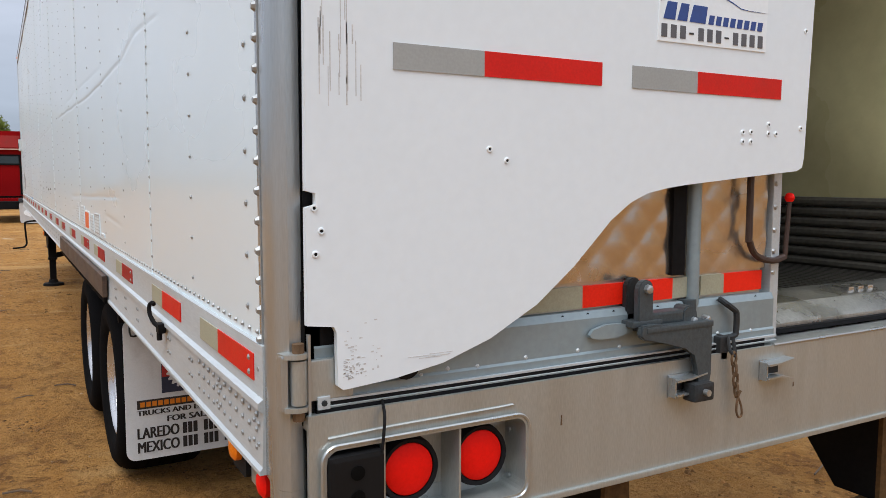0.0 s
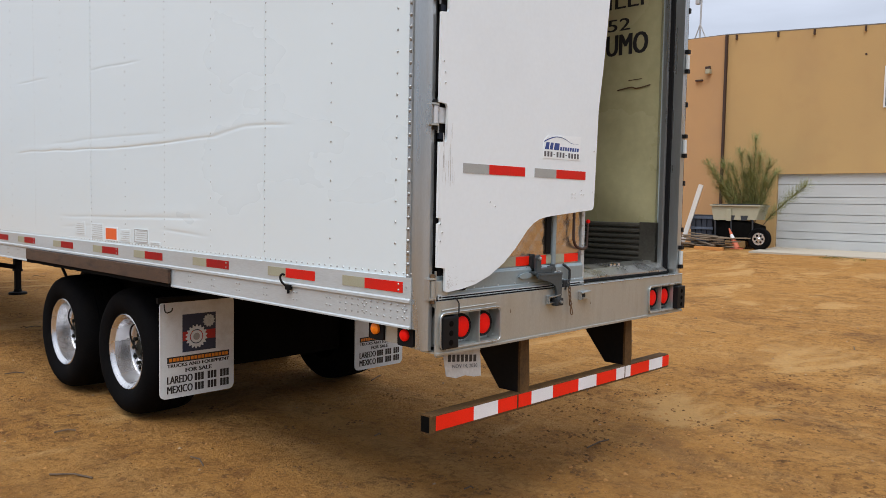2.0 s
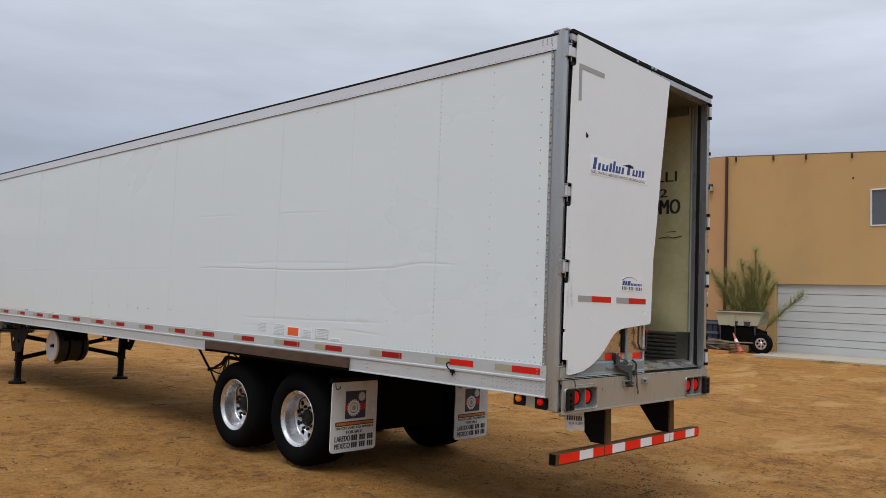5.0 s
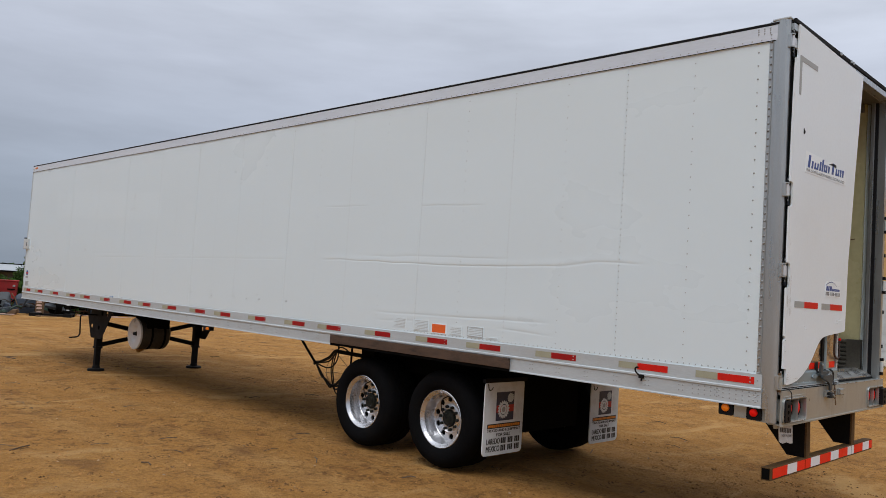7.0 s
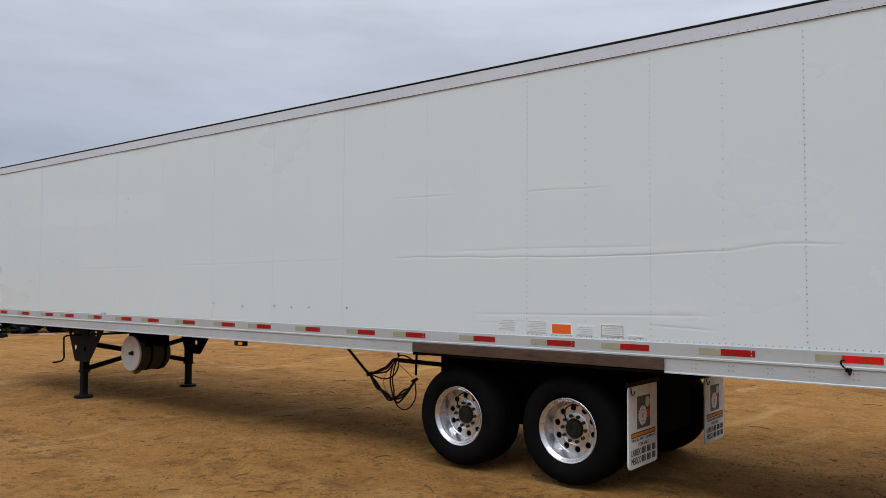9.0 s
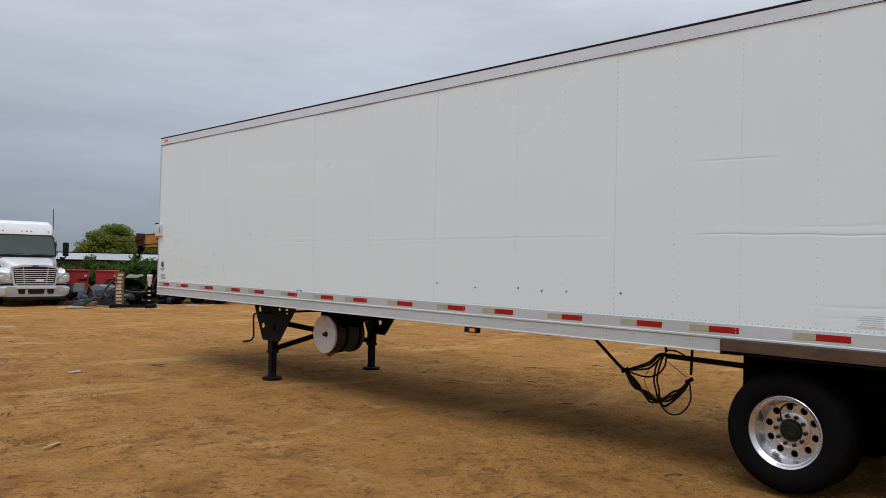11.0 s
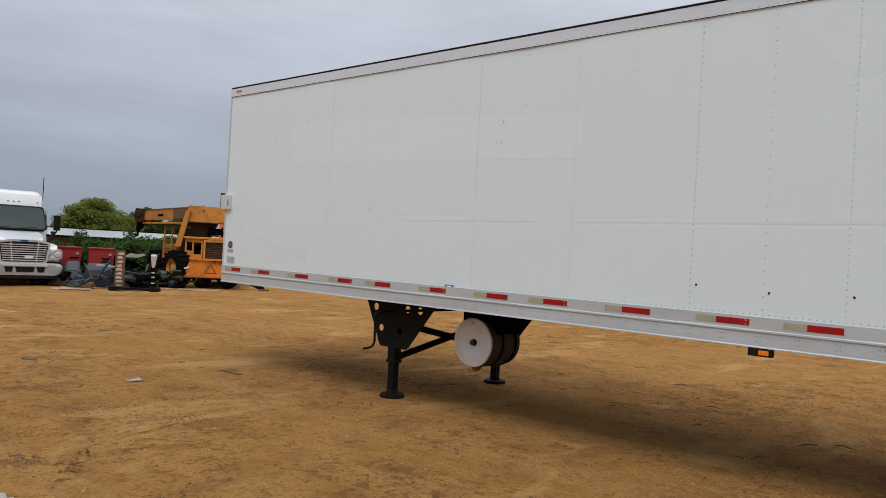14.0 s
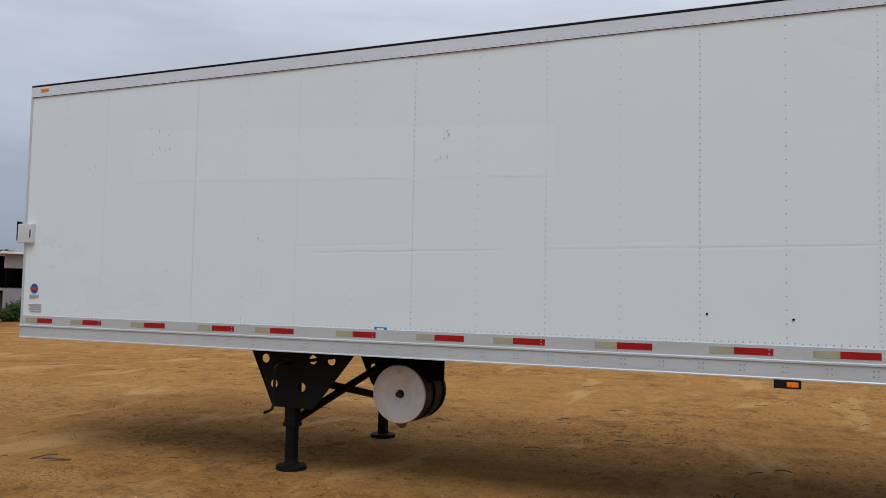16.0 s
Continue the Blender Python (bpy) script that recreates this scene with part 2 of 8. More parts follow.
M_DOORS = mat("brushed_stainless_door", (0.55, 0.49, 0.42), 0.3, 0.85, 0.06, 2, 40, 0.0006, 0, (1, 1, 1), (0.25, 0.2, 0.15), 0.3, 4)
M_QUILT = mat("quilted_stainless_sheet", (0.60, 0.52, 0.43), 0.26, 0.9, 0.06, 2, 40, 0.0006, 0, (1, 1, 1), (0.25, 0.2, 0.15), 0.4, 4)
M_CASTB = mat("blue_grey_cast_steel", (0.062, 0.077, 0.084), 0.5, 0.3, 0.2, 9.0, 120, 0.0008, 0, (1, 1, 1), (0.05, 0.042, 0.034), 0.6, 9)
M_HINGE = mat("pale_brushed_hinge_steel", (0.66, 0.68, 0.70), 0.38, 0.5, 0.06, 3.0, 90, 0.0002)
M_HINGECLIP = mat("dark_blue_black_rubber", (0.012, 0.016, 0.026), 0.6, 0.0, 0.15, 6, 90, 0.0003, spec=0.2)
M_TANK = mat("chalky_white_tank", (0.72, 0.73, 0.74), 0.55, 0.0, 0.05, 6, 90, 0.0004, 0, (1, 1, 1), (0.36, 0.30, 0.24), 0.4, 6)
M_TANKB = mat("grimy_black_tank", (0.035, 0.033, 0.03), 0.6, 0.0, 0.3, 5, 70, 0.0008, 0, (1, 1, 1), (0.12, 0.09, 0.06), 0.5, 6)
# rubber black, which also colours the painted shadow strips
M_GASKET = mat("dark_rubber_and_shadow", (0.010, 0.010, 0.011), 0.75, 0.0, 0.2, 6, 90, 0.0004, spec=0.15)
M_CABLE = mat("black_air_hose", (0.008, 0.008, 0.009), 0.6, 0.0, 0.15, 8, 90, 0.0003, spec=0.2)
M_RIVET = mat("grey_rivet_metal", (0.35, 0.365, 0.365), 0.4, 0.5, 0.1, 9, 60)
M_SMUDGE = mat("grey_scuff_mark", (0.55, 0.55, 0.54), 0.6, 0.0, 0.2, 30, 200)

M_WALL = mat("ochre_stucco", (0.50, 0.325, 0.135), 0.85, 0.0, 0.06, 0.5, 40, 0.004, 0, (1, 1, 1), (0.43, 0.26, 0.115), 0.5, 0.6)
M_WALLP = mat("faded_pink_ochre_stucco", (0.50, 0.29, 0.13), 0.85, 0.0, 0.06, 0.5, 40, 0.004, 0, (1, 1, 1), (0.42, 0.25, 0.13), 0.5, 0.6)
M_CAP = mat("grey_parapet_cap", (0.16, 0.15, 0.13), 0.7, 0.0, 0.1, 2, 30)
M_PIPE = mat("dark_rust_pipe", (0.045, 0.022, 0.014), 0.6, 0.0, 0.2, 4, 60)
M_GDOOR = mat("white_garage_door", (0.53, 0.545, 0.54), 0.5, 0.0, 0.04, 1, 30, 0.0004, 0, (1, 1, 1), (0.5, 0.48, 0.42), 0.3, 1.5)
M_WFRAME = mat("white_window_frame", (0.72, 0.73, 0.72), 0.4, 0.0, 0.04, 3, 60)
M_CONC = mat("pale_concrete", (0.44, 0.39, 0.31), 0.85, 0.0, 0.1, 1.5, 50, 0.003, 0, (1, 1, 1), (0.30, 0.24, 0.17), 0.5, 1.5)
M_WOOD = mat("weathered_board", (0.20, 0.15, 0.10), 0.8, 0.0, 0.2, 3, 60, 0.002, 0, (1, 1, 8), (0.12, 0.09, 0.06), 0.5, 4, ranvar=0.3)
M_WOODO = mat("orange_board", (0.55, 0.24, 0.06), 0.7, 0.0, 0.15, 3, 60, 0.001)
M_BOARDW = mat("white_board", (0.70, 0.68, 0.64), 0.6, 0.0, 0.08, 3, 60)
M_PALLET = mat("dark_blue_grey_pallet", (0.035, 0.042, 0.06), 0.7, 0.0, 0.2, 3, 60)
M_CREAM = mat("cream_plastic_box", (0.40, 0.38, 0.27), 0.5, 0.0, 0.08, 4, 60, 0, 0, (1, 1, 1), (0.35, 0.31, 0.22), 0.4, 3)
M_CONE = mat("faded_orange_cone", (0.62, 0.16, 0.08), 0.6, 0.0, 0.12, 6, 60)

M_TRUCKW = mat("white_truck_paint", (0.76, 0.79, 0.82), 0.22, 0.0, 0.03, 1, 30, 0, 0.6)
M_TRUCKR = mat("dark_red_truck_paint", (0.25, 0.004, 0.005), 0.5, 0.0, 0.2, 1, 30, 0, 0.0, (1, 1, 1), (0.12, 0.004, 0.004), 0.5, 0.8, spec=0.05)
M_CHROME = mat("chrome", (0.68, 0.68, 0.69), 0.15, 1.0, 0.05, 6, 60)
M_SILVER = mat("silver_bumper_paint", (0.42, 0.42, 0.42), 0.4, 0.1, 0.06, 3, 40)
M_HEADL = mat("clear_headlamp", (0.42, 0.44, 0.42), 0.15, 0.0, 0.12, 14, 60, 0, 0.6)
M_YELL = mat("faded_crane_yellow", (0.58, 0.245, 0.045), 0.7, 0.0, 0.2, 1.5, 40, 0.001, 0, (1, 1, 1), (0.15, 0.065, 0.03), 0.7, 2.0, spec=0.25)
M_ORCR = mat("orange_crane_paint", (0.68, 0.20, 0.025), 0.65, 0.0, 0.2, 1.5, 40, 0.001, 0, (1, 1, 1), (0.13, 0.05, 0.02), 0.75, 2.2, spec=0.25)
M_ORTR = mat("bright_orange_truck_paint", (0.88, 0.12, 0.008), 0.3, 0.0, 0.05, 1, 30, 0, 0.5)
M_REDB = mat("red_steel_bin", (0.34, 0.016, 0.014), 0.7, 0.0, 0.15, 2, 30, 0, 0, (1, 1, 1), (0.12, 0.04, 0.03), 0.5, 3)
M_DARKJ = mat("dark_scrap", (0.03, 0.035, 0.042), 0.7, 0.0, 0.3, 3, 30, 0.001, 0, (1, 1, 1), (0.13, 0.1, 0.08), 0.5, 3)
M_GREENJ = mat("dark_green_scrap", (0.03, 0.06, 0.04), 0.6, 0.1, 0.3, 3, 30)
M_ROOFW = mat("pale_sheet_roof", (0.36, 0.38, 0.39), 0.5, 0.0, 0.08, 1, 20)
M_SHED = mat("dark_shed_wall", (0.07, 0.075, 0.06), 0.7, 0.0, 0.1, 1, 20)
M_BARK = mat("bark", (0.12, 0.085, 0.055), 0.9, 0.0, 0.25, 4, 40, 0.004)
M_LEAF = mat("leaves_yellow_green", (0.105, 0.128, 0.020), 0.8, 0.0, 0.25, 1.0, 9, islands=0.22, spec=0.08)
M_LEAFD = mat("leaves_dark_green", (0.038, 0.072, 0.014), 0.8, 0.0, 0.3, 1.0, 9, islands=0.25, spec=0.08)
M_LEAFS = mat("feathery_olive_leaves", (0.25, 0.27, 0.10), 0.75, 0.0, 0.2, 2.0, 9, islands=0.4)
M_CLOD = mat("dry_dirt_clods", (0.30, 0.150, 0.052), 0.95, 0.0, 0.2, 3, 60, islands=0.55, spec=0.1)
M_CLODD = mat("dark_crumbled_earth", (0.185, 0.096, 0.038), 0.95, 0.0, 0.2, 3, 60, islands=0.45, spec=0.1)
M_LITTERG = mat("dirty_grey_paper", (0.33, 0.30, 0.28), 0.8, 0.0, 0.25, 12, 60)
M_PLANKL = mat("pale_split_wood", (0.42, 0.32, 0.20), 0.8, 0.0, 0.15, 3, 60, 0.001)
M_STONE = mat("small_stones", (0.34, 0.22, 0.12), 0.9, 0.0, 0.2, 3, 60, islands=0.45)
M_TWIG = mat("dry_sticks", (0.12, 0.08, 0.05), 0.9, 0.0, 0.25, 6, 60, islands=0.3)
M_LITTER = mat("white_litter", (0.46, 0.44, 0.40), 0.7, 0.0, 0.1, 8, 60)


def glass_mat(name, tint, rough=0.03):
    m = bpy.data.materials.new(name)
    m.use_nodes = True
    b = m.node_tree.nodes["Principled BSDF"]
    b.inputs["Base Color"].default_value = (*tint, 1)
    b.inputs["Roughness"].default_value = rough
    b.inputs["Specular IOR Level"].default_value = 0.8
    b.inputs["Coat Weight"].default_value = 0.6
    b.inputs["Coat Roughness"].default_value = 0.02
    return m


M_GLASS = glass_mat("dark_tinted_glass", (0.012, 0.022, 0.020))
M_SHIELD = glass_mat("dark_green_windshield", (0.040, 0.058, 0.054), 0.06)
M_SHIELD.node_tree.nodes["Principled BSDF"].inputs["Specular IOR Level"].default_value = 0.5
M_SHIELD.node_tree.nodes["Principled BSDF"].inputs["Coat Weight"].default_value = 0.0
M_WGLASS = glass_mat("grey_window_glass", (0.09, 0.10, 0.11), 0.08)


def dirt_material():
    m = bpy.data.materials.new("sandy_dirt")
    m.use_nodes = True
    n, l = m.node_tree.nodes, m.node_tree.links
    b = n["Principled BSDF"]
    b.inputs["Roughness"].default_value, b.inputs["Specular IOR Level"].default_value = 0.95, 0.15
    co = n.new("ShaderNodeTexCoord")

    def noise_tex(scale, detail, rough=0.6, stretch=None, dist=0.0):
        t = n.new("ShaderNodeTexNoise")
        t.inputs["Scale"].default_value, t.inputs["Detail"].default_value, t.inputs["Roughness"].default_value = scale, detail, rough
        t.inputs["Distortion"].default_value = dist
        src = co.outputs["Object"]
        if stretch:
            mp = n.new("ShaderNodeMapping")
            mp.inputs["Scale"].default_value, mp.inputs["Rotation"].default_value = stretch, (0, 0, radians(-18))
            l.new(src, mp.inputs["Vector"])
            src = mp.outputs[0]
        l.new(src, t.inputs["Vector"])
        return t.outputs["Fac"]

    def ranged(src, a, z, lo=0.0, hi=1.0):
        r = n.new("ShaderNodeMapRange")
        for k, v in (("From Min", a), ("From Max", z), ("To Min", lo), ("To Max", hi)):
            r.inputs[k].default_value = v
        l.new(src, r.inputs["Value"])
        return r.outputs[0]

    def mixed(fac, a, z):
        x = n.new("ShaderNodeMix")
        x.data_type = "RGBA"
        l.new(fac, x.inputs["Factor"])
        for k, v in ((6, a), (7, z)):
            if isinstance(v, tuple):
                x.inputs[k].default_value = (*v, 1)
            else:
                l.new(v, x.inputs[k])
        return x.outputs[2]

    n_big, n_mid, n_fine = noise_tex(0.22, 5), noise_tex(1.6, 8, 0.65, None, 0.4), noise_tex(26, 6, 0.7)
    n_trk = noise_tex(1.0, 6, 0.6, (2.4, 0.22, 1))
    n_grit = noise_tex(90, 3, 0.6)
    def times(a, z):
        x = n.new("ShaderNodeMath")
        x.operation = "MULTIPLY"
        l.new(a, x.inputs[0])
        l.new(z, x.inputs[1])
        return x.outputs[0]

    n_zone = noise_tex(0.32, 5, 0.6, None, 1.2)
    n_blot = noise_tex(0.6, 7, 0.7, None, 0.8)
    n_clod = noise_tex(5.0, 8, 0.72, None, 0.6)
    n_peb = noise_tex(14, 5, 0.65, None, 0.3)
    n_pale = noise_tex(0.75, 6, 0.62, (0.55, 1.3, 1), 0.6)
    trodden = ranged(n_zone, 0.44, 0.60, 0.45, 1.0)
    c = mixed(ranged(n_big, 0.36, 0.64), (0.385, 0.184, 0.047), (0.460, 0.232, 0.063))
    c = mixed(ranged(n_trk, 0.45, 0.62, 0, 0.75), c, (0.470, 0.256, 0.083))
    c = mixed(times(ranged(n_mid, 0.50, 0.60, 0, 0.62), trodden), c, (0.200, 0.088, 0.025))
    c = mixed(ranged(n_fine, 0.48, 0.6, 0, 0.45), c, (0.225, 0.107, 0.030))
    c = mixed(times(ranged(n_clod, 0.53, 0.59, 0, 0.66), trodden), c, (0.150, 0.065, 0.019))
    c = mixed(times(ranged(n_peb, 0.56, 0.61, 0, 0.72), trodden), c, (0.118, 0.055, 0.020))
    c = mixed(ranged(n_blot, 0.58, 0.65, 0, 0.5), c, (0.165, 0.080, 0.030))
    c = mixed(ranged(n_pale, 0.56, 0.65, 0, 0.65), c, (0.540, 0.325, 0.125))
    c = mixed(ranged(n_grit, 0.60, 0.70, 0, 0.55), c, (0.540, 0.335, 0.148))
    l.new(c, b.inputs["Base Color"])
    h1 = n.new("ShaderNodeMath")
    h1.operation = "MULTIPLY_ADD"
    h1.inputs[1].default_value = 0.35
    l.new(n_fine, h1.inputs[0])
    l.new(n_mid, h1.inputs[2])
    h2 = n.new("ShaderNodeMath")
    h2.operation = "MULTIPLY_ADD"
    h2.inputs[1].default_value = -0.6
    l.new(n_clod, h2.inputs[0])
    l.new(h1.outputs[0], h2.inputs[2])
    bp = n.new("ShaderNodeBump")
    bp.inputs["Strength"].default_value, bp.inputs["Distance"].default_value = 1.0, 0.11
    l.new(h2.outputs[0], bp.inputs["Height"])
    l.new(bp.outputs[0], b.inputs["Normal"])
    return m


M_DIRT = dirt_material()


# ---- mesh helpers ----
def link_mesh(name, bm, material, smooth=False):
    me = bpy.data.meshes.new(name)
    bmesh.ops.recalc_face_normals(bm, faces=bm.faces)
    bm.to_mesh(me)
    bm.free()
    me.materials.append(material)
    if smooth:
        me.polygons.foreach_set("use_smooth", [True] * len(me.polygons))
        me.set_sharp_from_angle(angle=radians(38))
    return new(name, me)


PLACE = [Matrix()]      # the fitted shift of the assembly that is being built


def part(name, bm, material, parent, label="", smooth=False):
    """Links a bmesh as one mesh object under a thing or under a part."""
    bm.transform(PLACE[0])
    ob = link_mesh(name, bm, material, smooth)
    ob.parent = parent
    if label:
        ob["label"] = label
    return ob


def thing(name, m, label, category, group="", kind=""):
    """An Empty at the base of a thing, that parents its parts."""
    e = new(name)
    e.empty_display_size = 0.2
    e.matrix_basis = m
    return tagged(e, label, category, group, kind)


def bms():
    return bmesh.new()


def box(bm, x0, x1, y0, y1, z0, z1, bev=0.0, m=None):
    t = bm if not bev else bmesh.new()
    v = [t.verts.new((x, y, z)) for x in (x0, x1) for y in (y0, y1) for z in (z0, z1)]
    for f in ((0, 1, 3, 2), (4, 6, 7, 5), (0, 4, 5, 1), (2, 3, 7, 6), (0, 2, 6, 4), (1, 5, 7, 3)):
        t.faces.new([v[i] for i in f])
    if m is not None:
        bmesh.ops.transform(t, matrix=m, verts=v)
    if bev:
        bmesh.ops.bevel(t, geom=t.edges[:], offset=bev, segments=2, profile=0.7, affect="EDGES")
        merge(bm, t)
    return bm


def merge(bm, t, m=None):
    me = bpy.data.meshes.new("tmp")
    if m is not None:
        t.transform(m)
    t.to_mesh(me)
    t.free()
    bm.from_mesh(me)
    bpy.data.meshes.remove(me)


def at3(axis, u, v, a):
    return {"x": (a, u, v), "y": (u, a, v), "z": (u, v, a)}[axis]


def slab(bm, pts, axis, a, b):
    """A polygon, given in the two other axes, with thickness along axis."""
    lo = [bm.verts.new(at3(axis, u, v, a)) for u, v in pts]
    hi = [bm.verts.new(at3(axis, u, v, b)) for u, v in pts]
    bm.faces.new(lo)
    bm.faces.new(hi[::-1])
    for i in range(len(pts)):
        j = (i + 1) % len(pts)
        bm.faces.new((lo[i], hi[i], hi[j], lo[j]))
    return bm


def ring(cx, cy, r, n=20, ry=None, start=0.0):
    return [(cx + r * math.cos(start + 2 * math.pi * i / n), cy + (ry or r) * math.sin(start + 2 * math.pi * i / n)) for i in range(n)]


def rounded(x0, x1, y0, y1, r, n=5):
    out = []
    for cx, cy, s in ((x1 - r, y1 - r, 0), (x0 + r, y1 - r, 90), (x0 + r, y0 + r, 180), (x1 - r, y0 + r, 270)):
        out += [(cx + r * math.cos(radians(s + 90 * i / n)), cy + r * math.sin(radians(s + 90 * i / n))) for i in range(n + 1)]
    return out


def holed(bm, outer, holes, axis, a, b):
    """A plate with through holes."""
    for lvl in (a, b):
        edges = []
        for loop in (outer, *holes):
            vs = [bm.verts.new(at3(axis, u, v, lvl)) for u, v in loop]
            edges += [bm.edges.new((vs[i], vs[(i + 1) % len(vs)])) for i in range(len(vs))]
        bmesh.ops.triangle_fill(bm, edges=edges, use_beauty=True)
    for loop in (outer, *holes):
        for i in range(len(loop)):
            p, q = loop[i], loop[(i + 1) % len(loop)]
            bm.faces.new([bm.verts.new(at3(axis, *c)) for c in ((*p, a), (*q, a), (*q, b), (*p, b))])
    bmesh.ops.remove_doubles(bm, verts=bm.verts, dist=1e-5)
    return bm


def pipe(bm, pts, r, n=8, caps=True):
    """A round bar along a line of points; r may be a list."""
    pts = [Vector(p) for p in pts]
    rs = r if isinstance(r, (list, tuple)) else [r] * len(pts)
    rings, side = [], None
    for i, p in enumerate(pts):
        d = (pts[min(i + 1, len(pts) - 1)] - pts[max(i - 1, 0)]).normalized()
        if side is None:
            side = d.orthogonal().normalized()
        side = (side - d * side.dot(d)).normalized()
        up = d.cross(side)
        rings.append([bm.verts.new(p + rs[i] * (side * math.cos(2 * math.pi * k / n) + up * math.sin(2 * math.pi * k / n))) for k in range(n)])
    for a, b in zip(rings, rings[1:]):
        for k in range(n):
            bm.faces.new((a[k], a[(k + 1) % n], b[(k + 1) % n], b[k]))
    if caps:
        bm.faces.new(rings[0][::-1])
        bm.faces.new(rings[-1])
    return bm


def curve_pts(pts, n=6):
    """A smooth line through points."""
    pts = [Vector(p) for p in pts]
    out = []
    for i in range(len(pts) - 1):
        p0, p1, p2, p3 = pts[max(i - 1, 0)], pts[i], pts[i + 1], pts[min(i + 2, len(pts) - 1)]
        for k in range(n):
            t = k / n
            out.append(0.5 * (2 * p1 + (p2 - p0) * t + (2 * p0 - 5 * p1 + 4 * p2 - p3) * t * t + (3 * p1 - p0 - 3 * p2 + p3) * t ** 3))
    return out + [pts[-1]]


def lathe(bm, prof, axis="x", n=40, c=(0, 0, 0)):
    """A profile of (radius, height) turned round an axis through c."""
    rings = []
    for r, h in prof:
        row = []
        for k in range(n):
            u, v = r * math.cos(2 * math.pi * k / n), r * math.sin(2 * math.pi * k / n)
            row.append(bm.verts.new(Vector(at3(axis, u, v, h)) + Vector(c)))
        rings.append(row)
    for a, b in zip(rings, rings[1:]):
        for k in range(n):
            bm.faces.new((a[k], a[(k + 1) % n], b[(k + 1) % n], b[k]))
    for row, (r, h) in ((rings[0], prof[0]), (rings[-1], prof[-1])):
        if r < 0.02:
            bm.faces.new(row)
    return bm


def dome(bm, p, nrm, r, h):
    """A small rivet head."""
    nrm = Vector(nrm)
    s = nrm.orthogonal().normalized()
    u = nrm.cross(s)
    p = Vector(p)
    lo = [bm.verts.new(p + r * (s * math.cos(k * math.pi / 3) + u * math.sin(k * math.pi / 3))) for k in range(6)]
    hi = [bm.verts.new(p + nrm * h + 0.5 * r * (s * math.cos(k * math.pi / 3) + u * math.sin(k * math.pi / 3))) for k in range(6)]
    for k in range(6):
        bm.faces.new((lo[k], lo[(k + 1) % 6], hi[(k + 1) % 6], hi[k]))
    bm.faces.new(hi)


def lettering(bm, text, m, width, height, bold=0.0, depth=0.0008):
    """Flat letters of Blender's own font, fitted into width x height, standing in the xz plane of m and facing -y."""
    cu = bpy.data.curves.new("txt", "FONT")
    cu.body, cu.extrude, cu.resolution_u = text, 0.0, 3
    ob = bpy.data.objects.new("txt", cu)
    scene.collection.objects.link(ob)
    me = bpy.data.meshes.new_from_object(ob.evaluated_get(bpy.context.evaluated_depsgraph_get()))
    bpy.data.objects.remove(ob)
    xs = [v.co.x for v in me.vertices]
    ys = [v.co.y for v in me.vertices]
    sx, sy = width / (max(xs) - min(xs)), height / (max(ys) - min(ys))
    for k, dx in enumerate((-bold, 0.0, bold) if bold else (0.0,)):
        t = bmesh.new()
        t.from_mesh(me)
        for v in t.verts:
            v.co = Vector(((v.co.x - min(xs) + dx) * sx, -depth - 0.0001 * k, (v.co.y - min(ys)) * sy))
        merge(bm, t, m)
    bpy.data.meshes.remove(me)
    return bm


def letters_of(bm, axis):
    """The letters of a word as meshes of their own, told apart by the gaps between them along one axis."""
    todo, pieces = set(bm.verts), []
    while todo:
        stack, piece = [todo.pop()], []
        while stack:
            v = stack.pop()
            piece.append(v)
            for e in v.link_edges:
                o = e.other_vert(v)
                if o in todo:
                    todo.discard(o)
                    stack.append(o)
        cs = [v.co[axis] for v in piece]
        pieces.append((min(cs), max(cs), piece))
    groups = []
    for lo, hi, piece in sorted(pieces, key=lambda p: p[0]):
        if groups and lo < groups[-1][0]:
            groups[-1] = (max(groups[-1][0], hi), groups[-1][1] + piece)
        else:
            groups.append((hi, piece))
    out = []
    for _hi, vs in groups:
        t = bms()
        twin = {v: t.verts.new(v.co) for v in vs}
        for f in {f for v in vs for f in v.link_faces}:
            t.faces.new([twin[v] for v in f.verts])
        out.append(t)
    return out


def smooth01(a, b, x):
    t = min(max((x - a) / (b - a), 0.0), 1.0)
    return t * t * (3 - 2 * t)


def ground_z(x, y):
    """Height of the yard: a slight fall from the axles towards the far row of machines."""
    return 0.035 * (1 - smooth01(5, 11, y)) - 0.012 - 0.09 * smooth01(14, 33, y) * smooth01(20, 10, x) + 0.31 * smooth01(15, 25, x)


